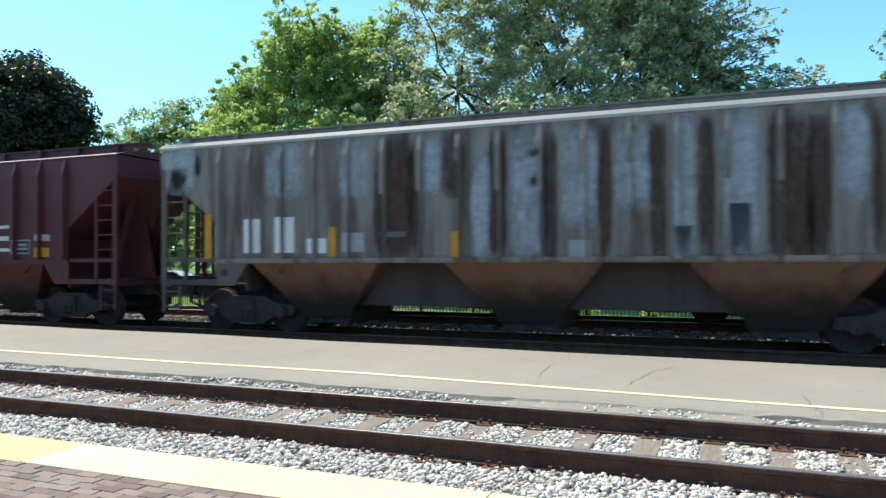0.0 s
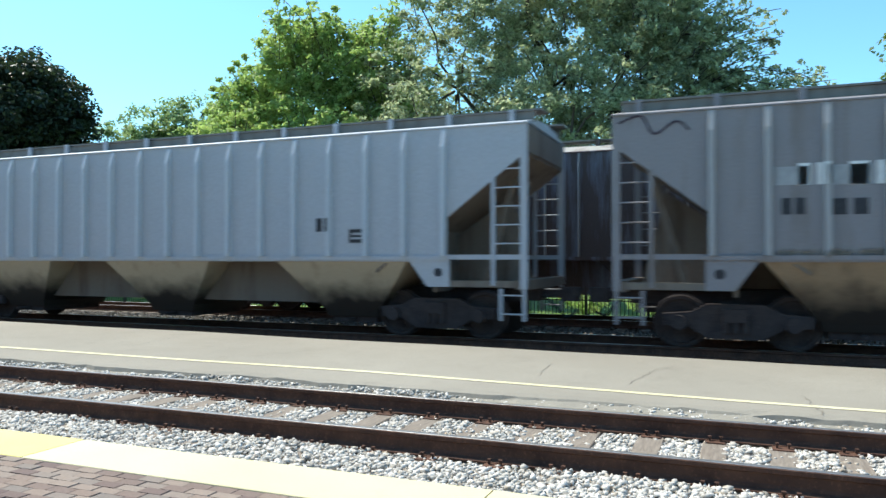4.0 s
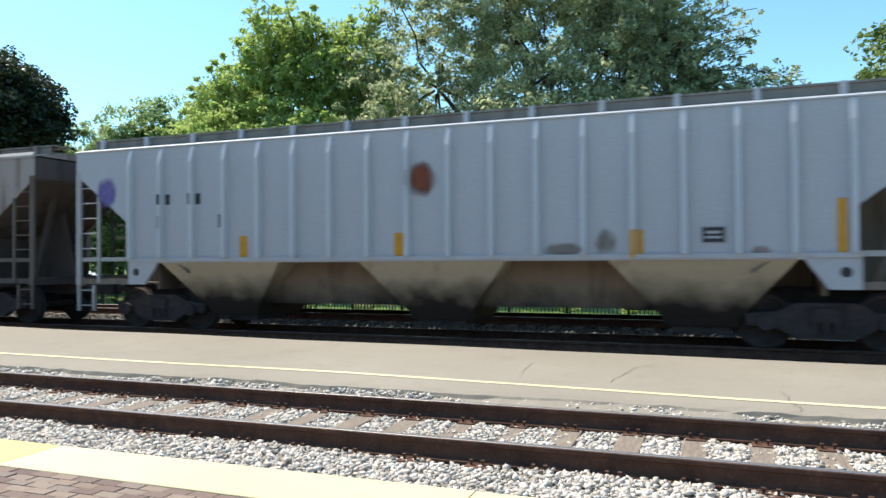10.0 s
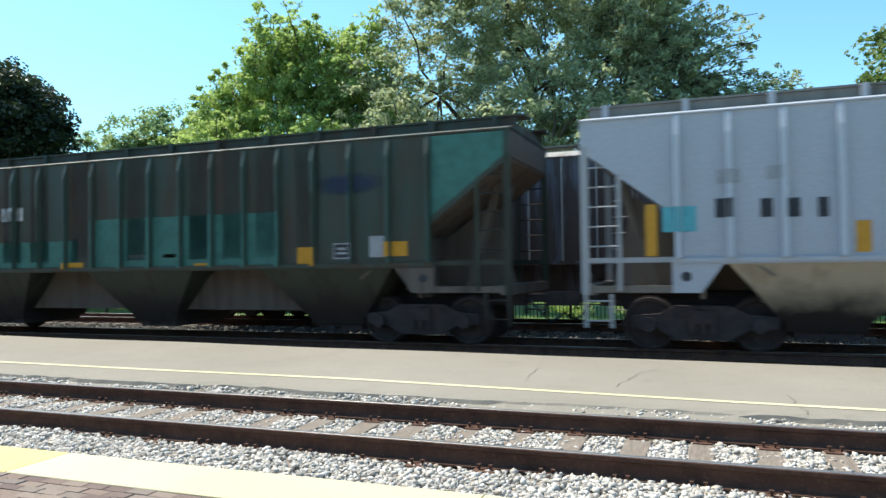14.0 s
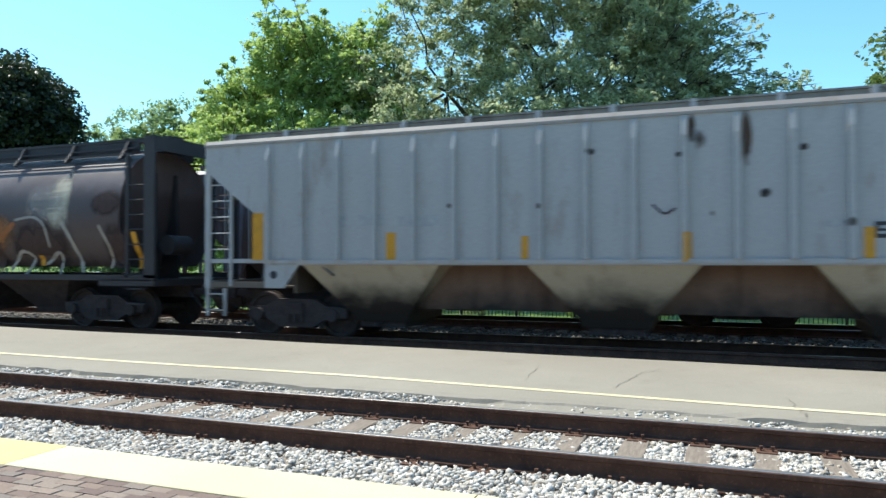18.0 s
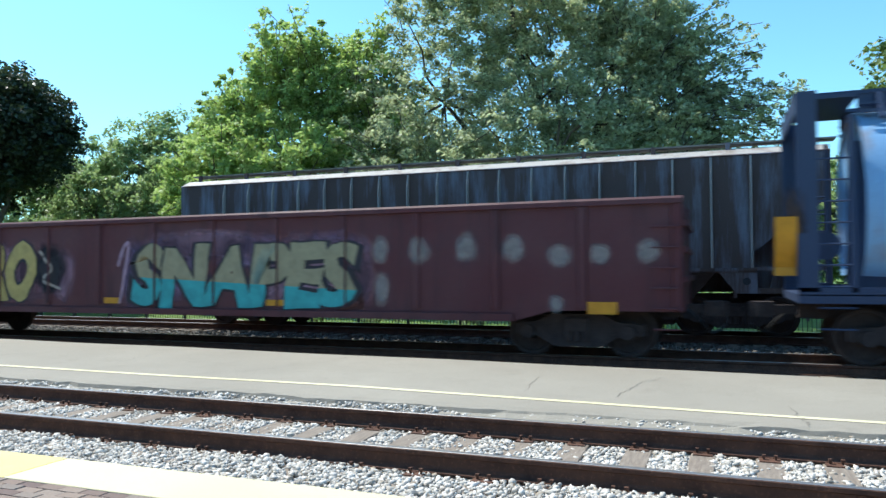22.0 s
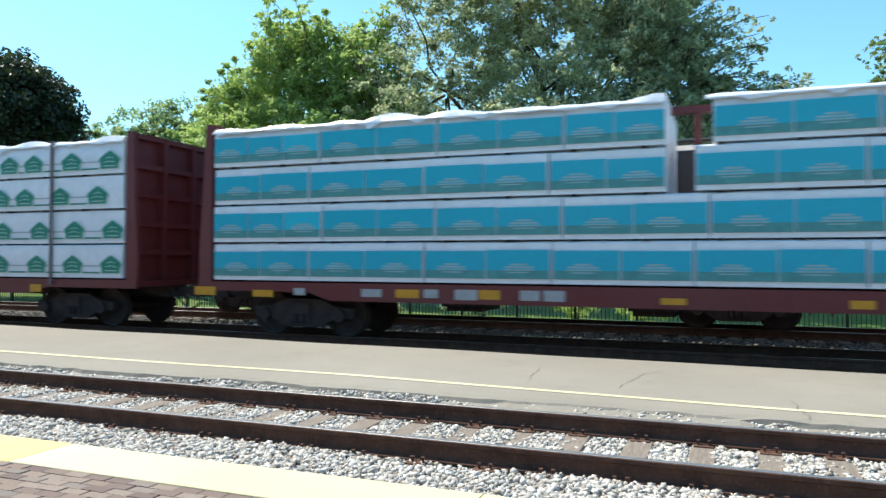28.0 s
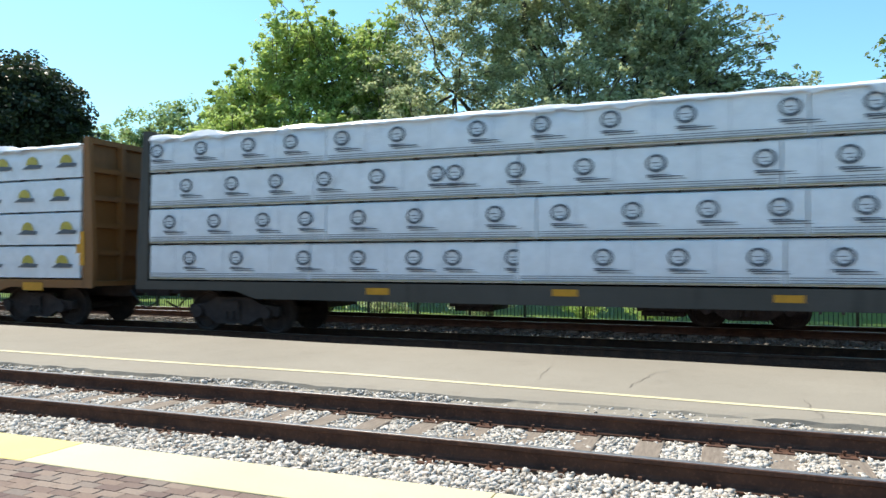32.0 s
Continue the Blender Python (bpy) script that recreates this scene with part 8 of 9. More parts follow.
stroke(18, "gcream", .05, (-2.86, 2.25), (-2.46, 2.28), (-2.21, 2.1), (-2.16, 1.5))
blot(18, "gdim", -2.56, 1.7, 0.8, 1.1)
stroke(18, "gorange", .16, (-1.91, 2.45), (-1.71, 2.0), (-1.66, 1.5))
fill(18, "gcream", (-1.61, 1.45), (0.24, 1.45), (0.09, 1.9), (-0.21, 2.1), (-0.36, 2.52), (-0.81, 2.56), (-1.11, 2.35), (-1.36, 1.9))
stroke(18, "gblack", .04, (-1.36, 1.66), (-0.66, 1.78), (0.04, 1.74))
stroke(18, "gblack", .03, (-1.06, 2.3), (-0.66, 2.32), (-0.36, 2.22))
blot(18, "gcream", -0.26, 1.33, 2.2, 0.26)
blot(18, "gslab", -0.21, 2.3, 0.28, 0.5)
blot(18, "gtanfill", 0.49, 1.85, 0.9, 1.2)
stroke(18, "gorange", .22, (0.04, 2.52), (0.34, 2.2), (0.36, 1.45))
stroke(18, "gorange", .12, (0.99, 2.4), (0.74, 2.1), (0.69, 1.5))
blot(18, "gtanfill", 1.49, 1.95, 1.1, 0.95)
blot(18, "gorange", 1.44, 2.35, 1.0, 0.45)
blot(18, "gdteal", 1.46, 1.62, 0.5, 0.5)
blot(18, "gdteal", 2.09, 1.95, 0.5, 0.6)
fill(18, "gtanfill", (1.94, 1.2), (2.64, 1.2), (2.49, 2.3), (1.99, 2.1))
fill(18, "gslab", (2.49, 2.4), (2.99, 2.4), (3.29, 1.25), (2.74, 1.2))
stroke(18, "gorange", .12, (1.94, 2.05), (2.39, 2.45), (2.94, 2.5), (3.16, 2.15), (3.74, 2.5))
fill(18, "gslab", (3.34, 1.75), (3.49, 2.35), (3.94, 2.55), (4.69, 2.5), (5.24, 2.5), (5.54, 1.3), (4.94, 1.25), (4.84, 1.7))
stroke(18, "gcream", .08, (3.24, 1.35), (3.74, 1.8), (4.09, 1.65), (3.69, 1.2))
stroke(18, "gcream", .08, (4.44, 1.5), (4.99, 1.78), (4.84, 1.2))
stroke(18, "gcream", .06, (3.74, 2.56), (4.34, 2.62), (4.69, 2.4), (4.74, 1.9))
stroke(18, "gcream", .10, (5.24, 2.5), (5.49, 2.0), (5.59, 1.3))
stroke(18, "gtan", .07, (6.36, 2.4), (6.56, 1.9), (6.46, 1.4))
blot(18, "gslab", 6.76, 1.9, 0.8, 1.1)
blot(18, "gghost", 4.64, 2.95, 1.3, 0.9)
blot(18, "gslab", 6.56, 2.9, 0.9, 0.6)
# thicker colour behind the letters on the black hopper
fill(18, "gkhaki", (-3.2, 1.4), (-1.7, 1.4), (-1.9, 2.3), (-2.6, 2.45), (-3.1, 2.35))
fill(18, "gsand", (-1.5, 1.50), (0.15, 1.50), (0.0, 1.95), (-0.26, 2.15), (-0.40, 2.62), (-0.95, 2.66), (-1.2, 2.4), (-1.45, 1.95))
blot(18, "gsand", -1.0, 1.42, 2.6, 0.36)
blot(18, "gember", 0.55, 2.35, 1.3, 1.0)
blot(18, "gkhaki", 0.95, 1.75, 1.2, 1.2)
blot(18, "gsand", 0.75, 1.95, 0.5, 0.9)
blot(18, "gember", 1.6, 2.45, 1.2, 0.6)
blot(18, "gsand", 1.85, 1.75, 0.6, 0.9)
blot(18, "gkhaki", 2.3, 1.6, 0.9, 0.8)
blot(18, "gember", 3.15, 2.3, 1.0, 0.9)
blot(18, "gember", -2.2, 2.3, 1.0, 0.7)
blot(18, "gkhaki", -4.7, 1.5, 1.8, 0.6)
blot(18, "gember", -3.7, 2.4, 1.8, 0.5)
blot(18, "gsand", -5.0, 2.15, 0.5, 0.6)
blot(18, "gkhaki", -6.3, 1.7, 1.1, 1.0)
blot(18, "gsand", 5.1, 2.95, 0.8, 1.5)
stroke(18, "gblack", .035, (-1.3, 1.6), (-0.5, 1.72), (0.1, 1.68))
stroke(18, "gblack", .03, (-0.75, 2.05), (-0.4, 2.15), (-0.05, 2.02))
# light letters between the animals on the light blue hopper
stroke(3, "gblack", .04, (-1.99, 1.5), (-1.79, 2.2), (-1.54, 1.6), (-1.34, 2.25), (-1.19, 1.5))
stroke(3, "gblack", .04, (-0.69, 1.5), (-0.54, 2.3), (-0.19, 2.35), (0.01, 1.5))
stroke(3, "gblack", .035, (0.26, 1.6), (0.41, 2.2), (0.66, 1.5))
stroke(3, "gblack", .035, (0.91, 1.5), (1.06, 2.25), (1.36, 1.7))
stroke(3, "gbrown", .08, (-3.69, 2.2), (-3.39, 1.9), (-3.09, 2.3), (-2.79, 1.9))
# white glints on the dark sprayed name
stroke(12, "gwhite", .06, (-4.50, 2.3), (-4.05, 2.48), (-3.50, 2.5))
stroke(12, "gwhite", .06, (-2.95, 2.2), (-2.65, 1.7), (-2.35, 1.4))
stroke(12, "gwhite", .05, (-1.75, 2.35), (-1.25, 2.55), (-0.55, 2.42))
stroke(12, "gwhite", .07, (-4.25, 1.75), (-3.95, 1.95), (-3.70, 1.7))
stroke(12, "gwhite", .07, (-1.10, 1.75), (-0.75, 1.6), (-0.50, 1.75))
bar(23, "gred", 9.36, 1.75, 1.2, 1.9)

blot(21, "gpink", -6.16, 1.70, 0.7, 1.0)
blot(21, "gpink", -4.56, 1.50, 0.7, 1.0)
blot(21, "gpink", 0.46, 1.30, 0.7, 1.0)
blot(21, "gpink", 2.86, 1.90, 0.7, 1.0)
blot(21, "gpink", 4.26, 1.40, 0.7, 1.0)
stroke(19, "wheat", .14, (3.84, 3.2), (3.98, 3.4), (4.12, 3.2))
stroke(22, "gblack", .05, (1.96, 1.9), (2.26, 1.5), (2.76, 1.75), (2.86, 1.2), (3.36, 1.8))
stroke(22, "gblack", .05, (3.56, 1.85), (3.86, 1.4), (4.36, 1.5), (4.46, 0.95))
stroke(22, "gblack", .04, (4.86, 1.8), (5.26, 1.45), (5.56, 1.7), (5.76, 1.0), (6.26, 1.2))
stroke(21, "gblack", .06, (-6.56, 1.2), (-6.16, 1.6), (-6.06, 2.1), (-5.56, 1.9))
stroke(21, "gblack", .05, (-5.46, 1.0), (-5.16, 1.5), (-4.66, 1.3), (-4.46, 2.1))
fill(21, "gdark", (-4.36, 1.0), (-3.66, 1.1), (-3.26, 1.7), (-3.56, 2.2), (-4.16, 2.25), (-4.31, 1.8))
stroke(21, "gtan", .06, (-4.16, 2.1), (-3.76, 1.7), (-3.96, 1.4), (-3.46, 1.2))
blot(16, "spill", -1.33, 2.9, 0.9, 2.2)
blot(16, "spill", -0.03, 2.85, 0.8, 2.1)
blot(16, "spill", -2.13, 2.9, 0.8, 1.8)
stroke(6, "gblack", .22, (0.60, 2.75), (0.95, 2.2), (0.70, 1.7))
stroke(6, "gblack", .2, (-1.25, 2.9), (-1.05, 2.2), (-1.35, 1.7))
stroke(6, "gblack", .18, (2.40, 2.7), (2.70, 2.2), (3.10, 1.7))

strip(14, 6.25, 1.86, 0.50, 0.28)
fill(14, "dteal", (7.0, 3.95), (8.4, 3.95), (8.4, 3.5), (7.0, 2.45))
# the light blue hopper: visor and bars, tail, haze along the sill
stroke(3, "gblack", .07, (2.72, 2.72), (3.05, 2.66), (3.38, 2.72))
stroke(3, "gblack", .05, (2.95, 2.68), (3.0, 2.42), (3.3, 2.36))
stroke(3, "gblack", .05, (3.2, 2.66), (3.22, 2.40))
stroke(3, "gblack", .06, (2.9, 2.3), (3.15, 2.18), (3.42, 2.28))
fill(3, "gorange", (3.35, 1.9), (3.8, 2.12), (4.4, 2.05), (4.75, 1.82), (5.3, 1.72), (4.7, 1.6), (3.9, 1.55), (3.4, 1.62))
fill(3, "gtan", (2.1, 1.95), (2.55, 2.12), (2.75, 1.9), (2.5, 1.62), (2.15, 1.7))
stroke(3, "gblack", .04, (1.78, 2.22), (2.02, 2.3), (2.2, 2.2))
stroke(3, "gblack", .04, (1.75, 2.08), (2.0, 2.12), (2.22, 2.02))
stroke(3, "gblack", .05, (2.65, 1.55), (2.95, 1.5), (3.2, 1.62), (3.3, 1.82))
blot(3, "gpurple", -2.6, 1.42, 3.0, 0.42)
blot(3, "gpurple", 0.6, 1.40, 3.4, 0.40)
blot(3, "gtan", -3.2, 1.36, 2.4, 0.36)
blot(3, "gbrown", 3.6, 1.36, 1.6, 0.30)
blot(3, "gcream", 4.9, 1.36, 2.4, 0.32)
blot(3, "gorange", -1.5, 2.1, 0.5, 0.5)
blot(3, "gorange", 0.1, 2.18, 0.35, 0.5)
blot(3, "gorange", 1.1, 2.1, 0.4, 0.5)
fill(3, "gpeach", (-3.55, 1.95), (-3.3, 2.12), (-3.05, 1.95), (-3.1, 1.65), (-3.45, 1.6))
stroke(3, "gblack", .03, (-3.75, 2.2), (-3.5, 2.35), (-3.2, 2.25), (-3.0, 1.95))
# more soot and scale on the blue hopper
blot(20, "dusty", 1.9, 3.35, 1.3, 0.9)
blot(20, "gdim", 3.2, 3.45, 1.8, 0.8)
blot(20, "gdim", 4.9, 3.30, 1.6, 1.0)
blot(20, "dusty", 5.2, 2.45, 1.6, 1.4)
blot(20, "dusty", 3.4, 2.10, 1.6, 0.8)
blot(20, "dusty", 6.3, 2.90, 1.0, 1.6)
blot(20, "pinkish", -1.2, 1.62, 2.6, 0.4)
blot(20, "pinkish", 4.6, 1.58, 3.0, 0.36)
# overspray behind the letters on the oxide gondola
blot(21, "gpink", 0.6, 2.15, 3.2, 0.7)
blot(21, "gpurp2", -0.4, 1.7, 2.2, 1.5)
blot(21, "gpink", 2.9, 1.55, 2.2, 1.6)
blot(21, "gpink", -4.9, 1.6, 3.0, 1.5)
# ---- beyond the main track: standing cars, fence, trees
P["white_roof"] = paint("white_roof_paint", (0.36, 0.34, 0.31), (0.17, 0.12, 0.09), 0.5, 0.2, 0.6)
P["slate"] = paint("slate_rusted", (0.165, 0.165, 0.20), (0.088, 0.058, 0.048), 0.8, 0.2, 0.6)
stand_a = covered_hopper("slate-blue rusted covered hopper standing on the siding", 8.75, P["slate"], ribs=P["tan"], bays=M["truck"], rib_w=0.035, rib_d=0.1, zt=4.15, chord=0.03, gap_plate=False, steep=True, walk_z=0.36, drop=1.0, bracket_gap=1.75, roof=P["white_roof"])
stand_a.matrix_basis = pose(-6.5, SIDE_Y, 0)
stand_b = covered_hopper("cream covered hopper standing on the siding", 8.5, P["tan"], bays=M["truck"], zt=4.15, chord=0.03, gap_plate=False, steep=True, walk_z=0.36, end=P["white_roof"], roof=P["white_roof"])
stand_b.matrix_basis = pose(12.07, SIDE_Y, 0)
for ob in (stand_a, stand_b):
    ob["group"] = "cars standing on the siding"


def fence(x0, x1, y, z, height):
    """A black iron fence: posts, two rails, thin pickets, panel by panel."""
    step = 2.14
    f = thing("iron_fence", "black wrought-iron picket fence along the lawn", "fence", at=pose(0, y, z))
    n = int((x1 - x0) / step)
    bm = bmesh.new()
    box(bm, -0.045, 0.045, -0.045, 0.045, 0, height + 0.06)
    box(bm, -0.06, 0.06, -0.06, 0.06, height + 0.06, height + 0.10)
    post = mesh_of("post", bm, M["iron"])
    bm = bmesh.new()
    for zz in (0.14, height - 0.14):
        box(bm, 0.045, step - 0.045, -0.018, 0.018, zz - 0.02, zz + 0.02)
    rails = mesh_of("rail_pair", bm, M["iron"])
    bm = bmesh.new()
    box(bm, -0.010, 0.010, -0.010, 0.010, 0.04, height)
    picket = mesh_of("picket", bm, M["iron"])
    bm = bmesh.new()
    k = 0.12
    while k < step - 0.05:
        box(bm, k - 0.010, k + 0.010, -0.010, 0.010, 0.04, height)
        k += 0.135
    pickets = mesh_of("pickets", bm, M["iron"])
    for i in range(n + 1):
        x = x0 + i * step
        part("post", post, None, f, at=pose(x, 0, 0))
        part("rail_pair", rails, None, f, at=pose(x, 0, 0))
        if -12 < x < -2:
            for j in range(15):
                part("picket", picket, None, f, at=pose(x + 0.12 + 0.135 * j, 0, 0))
        else:
            part("picketing", pickets, None, f, at=pose(x, 0, 0))["kind"] = "stuff"
    return f


fence(-69.15, 20, 26.0, -0.71, 0.92)

L_ = {
    "maple": leaf_mat("leaf_light_green", (0.22, 0.335, 0.095), (0.58, 0.69, 0.28), 0.55, 0.38),
    "silver": leaf_mat("leaf_silver_green", (0.21, 0.25, 0.14), (0.61, 0.65, 0.42), 0.52, 0.16),
    "dark": leaf_mat("leaf_dark_green", (0.016, 0.030, 0.022), (0.046, 0.070, 0.040), 0.2, 0.1),
    "far": leaf_mat("leaf_far_green", (0.17, 0.26, 0.12), (0.44, 0.55, 0.28), 0.48, 0.25),
    "green": leaf_mat("leaf_mid_green", (0.06, 0.11, 0.035), (0.20, 0.28, 0.09), 0.4, 0.15),
}


def leaves(rng, centres, radii, count, size, droop=0.3):
    """Folded leaf blades scattered through clumps; arrays of corners and faces."""
    n = len(centres)
    pick = rng.integers(0, n, count)
    d = rng.normal(size=(count, 3))
    d /= np.linalg.norm(d, axis=1)[:, None]
    pos = centres[pick] + d * (radii[pick] * rng.random(count) ** 0.55)[:, None] * np.array([1, 1, 0.75])
    a = rng.normal(size=(count, 3)) * np.array([1, 1, 0.45])
    a[:, 2] -= droop
    a /= np.linalg.norm(a, axis=1)[:, None]
    up = rng.normal(size=(count, 3)) * 0.8 + np.array([0, 0, 1.0])
    b = np.cross(a, up)
    b /= np.linalg.norm(b, axis=1)[:, None] + 1e-9
    s = size * (0.6 + 0.8 * rng.random(count))[:, None]
    tip, base, l, r = pos + a * s, pos - a * s * 0.6, pos + b * s * 0.5, pos - b * s * 0.5
    verts = np.stack([base, l, tip, r], 1).reshape(-1, 3)
    faces = np.arange(count * 4).reshape(-1, 4)
    return verts, faces


def limb(bm, p, q, r0, r1, rng, bend=0.12):
    """A crooked tapering branch in a few pieces."""
    p, q = np.array(p, float), np.array(q, float)
    ln = np.linalg.norm(q - p)
    prev, pr = p, r0
    for k in range(1, 5):
        f = k / 4
        c = p + (q - p) * f + rng.normal(size=3) * ln * bend * 0.25 * (1 if k < 4 else 0)
        rr = r0 + (r1 - r0) * f
        rod(bm, prev, c, pr, 7, rr)
        prev, pr = c, rr


def tree(name, label, x, y, base, trunk_h, trunk_r, lobes, leaf, count, size, seed, clump=0.75, clumps=420, wisps=0, sprays=()):
    """lobes: (x, y, z, rx, ry, rz) of the crown, from the trunk's foot; sprays: twigs from (x, z) to about (x, z), with few leaves."""
    rng = np.random.default_rng(seed)
    t = thing(name, label, "tree", at=pose(x, y, base))
    bm = bmesh.new()
    limb(bm, (0, 0, -0.1), (0.2, 0, trunk_h), trunk_r, trunk_r * 0.7, rng, 0.05)
    part("trunk", bm, M["bark"], t, smooth=True)
    w = np.array([l[3] * l[4] + l[3] * l[5] for l in lobes])
    w = w / w.sum()
    cs, rs = [], []
    bm = bmesh.new()
    for l, ww in zip(lobes, w):
        c, r = np.array(l[:3]), np.array(l[3:])
        limb(bm, (0.2 * rng.random(), 0, trunk_h * 0.92), c, trunk_r * 0.55, trunk_r * 0.18, rng)
        k = max(6, int(clumps * ww))
        d = rng.normal(size=(k, 3))
        d /= np.linalg.norm(d, axis=1)[:, None]
        rad = np.minimum((0.35 + 0.65 * rng.random(k) ** 0.45) * (1 + 0.12 * rng.normal(size=k)), 1.08)
        pts = c + d * r * rad[:, None]
        cs.append(pts)
        rs.append(clump * (0.55 + 0.8 * rng.random(k)))
        for p in pts[:: max(1, k // 9)]:
            limb(bm, c + (p - c) * 0.05, p, trunk_r * 0.15, 0.02, rng)
    for _ in range(wisps):
        l = lobes[rng.integers(len(lobes))]
        d = rng.normal(size=3)
        d /= np.linalg.norm(d)
        p = np.array(l[:3]) + d * np.array(l[3:]) * rng.uniform(1.0, 1.28)
        cs.append(p[None])
        rs.append(np.array([clump * 0.45]))
        limb(bm, np.array(l[:3]) + d * np.array(l[3:]) * 0.8, p, 0.03, 0.01, rng)
    thin = []
    for x0, z0, x1, z1, spread, twigs in sprays:
        for _ in range(twigs):
            a = np.array([x0 + rng.normal() * 0.7, rng.normal() * 1.0 - 1.0, z0 + rng.normal() * 0.7])
            b = np.array([x1 + rng.normal() * spread, rng.normal() * 1.4 - 1.0, z1 + rng.normal() * spread])
            sag = np.array([0, 0, rng.uniform(0.2, 0.9)])
            path = [a + (b - a) * q + sag * 4 * q * (1 - q) for q in np.linspace(0, 1, 7)]
            for p, q in zip(path, path[1:]):
                rod(bm, p, q, 0.022, 4, 0.016)
            for q in np.linspace(0.25, 1.0, 11):
                thin.append(a + (b - a) * q + sag * 4 * q * (1 - q) + rng.normal(size=3) * (0.32 - 0.12 * q))
    part("branchwork", bm, M["bark"], t)["kind"] = "stuff"
    cs, rs = np.concatenate(cs), np.concatenate(rs)
    v, f = leaves(rng, cs, rs, count, size)
    if thin:
        v2, f2 = leaves(rng, np.array(thin), np.full(len(thin), 0.24), len(thin) * 11, size)
        v, f = np.concatenate([v, v2]), np.concatenate([f, f2 + len(v)])
    me = cloud("crown", v, f, leaf)
    part("crown", me, None, t)
    return t


GZ = -0.72
tree("broad_tree", "large spreading tree with grey-green leaves and thin outer twigs", -8.0, 38.0, GZ, 5.0, 0.5,
     [(0, 0, 12, 6, 4, 6), (-6, -1, 11.5, 5, 3.5, 6.5), (3.6, -1, 10, 4.0, 3.5, 5.3), (-2, -2, 18, 6, 4, 4), (-8, 0, 6.5, 4, 4, 3.5), (4.2, 0, 15, 3, 3, 3.2), (-6, -4.5, 7, 4.5, 2, 4), (1, -5, 7.5, 5, 2, 4), (5.4, -4, 6.5, 2.8, 2, 3), (5.8, -1, 9.6, 2.2, 2.4, 3.2), (4.9, -1, 12.9, 2.2, 2.4, 2.6)],
     L_["silver"], 205000, 0.125, 11, 0.65, 2000, 330,
     [(5.5, 8.5, 9.6, 8.6, 0.8, 16), (5.5, 9.0, 10.4, 9.6, 0.8, 18), (5.5, 10.0, 9.2, 11.2, 0.9, 20), (5.5, 11.5, 8.3, 13.0, 0.8, 14), (8.0, 9.4, 12.0, 10.0, 0.5, 6), (4.0, 14.0, 7.0, 15.6, 0.8, 12), (6.0, 7.5, 8.6, 7.6, 0.6, 10)])
tree("light_tree", "light green maple tree with an open crown", -24.0, 37.0, GZ, 4.0, 0.3,
     [(0, 0, 9, 5, 3, 5.5), (-4.9, 0, 8.6, 2.1, 2.5, 3.6), (-3.4, 0, 11.4, 2.0, 2.2, 2.7), (-0.3, -0.5, 13.9, 1.9, 2, 2.6), (2.6, 0, 13.3, 2.4, 2, 2.9), (5, 0, 12.4, 2.2, 2, 3.2), (6.5, 0, 8, 3, 2.5, 5), (-2.5, -3.2, 7, 3.5, 1.8, 3.5), (3, -3.4, 6.5, 3.5, 1.8, 3.5), (-6, 0, 5.5, 2, 2, 4)],
     L_["maple"], 150000, 0.14, 12, 0.6, 1700, 260,
     [(0, 13.0, 0.4, 16.0, 0.6, 12), (2.5, 13.2, 2.6, 15.9, 0.7, 12), (5, 12.6, 5.6, 15.4, 0.7, 12)])
tree("small_tree", "small leafy tree beside the lawn", -40.0, 41.0, GZ, 3.0, 0.25, [(3.6, 0, 10.6, 2.4, 2.2, 3.1), (0.2, 0, 9.8, 2.4, 2.2, 3.2), (-3, 0, 9.2, 1.5, 2, 3.0), (-6.3, 0, 8.4, 1.6, 2, 2.9), (0, -3, 6, 4, 1.8, 3.5), (6, -2.5, 6.5, 2.5, 1.6, 3.5), (1, 0, 5, 5, 3, 4)], L_["far"], 80000, 0.15, 13, 0.7, 760, 40)
tree("back_tree", "leafy tree behind the standing cars", 8.5, 47.0, GZ, 2.5, 0.25, [(0, 0, 5.8, 3.5, 3, 4.0), (-4, 0, 4.0, 3.5, 3, 3.2), (4, 0, 4.5, 3.5, 3, 3.6)], L_["far"], 26000, 0.2, 16, 0.85, 300, 15)
tree("dark_tree", "dense dark green tree with a rounded crown", -41.5, 31.0, GZ, 3.0, 0.4, [(-0.5, 0, 10.6, 5.0, 4.5, 4.4), (3.6, 0, 10.5, 2.4, 3, 3.0), (-5, 0, 9.6, 4, 4, 4.6)], L_["dark"], 130000, 0.16, 14, 0.75, 1250, 0)
tree("lawn_tree", "low leafy tree on the lawn beyond the parked cars", -46.5, 42.0, GZ, 2.2, 0.22, [(0, 0, 5.2, 4.6, 3, 3.6), (4.6, 0, 4.6, 3.0, 2.6, 3.2), (-4.6, 0, 6.0, 3.6, 3, 3.8), (-0.5, -1, 8.4, 2.4, 2, 1.8)], L_["far"], 46000, 0.17, 17, 0.75, 460, 40)
tree("right_tree", "green tree with a full crown", 11.9, 33.0, GZ, 4.0, 0.35, [(0, 0, 9.2, 4.8, 4, 5.0), (-3.8, 0, 8.5, 2.5, 3, 3.8), (4, 0, 8, 4, 4, 5)], L_["green"], 60000, 0.15, 15, 0.75, 650, 15)


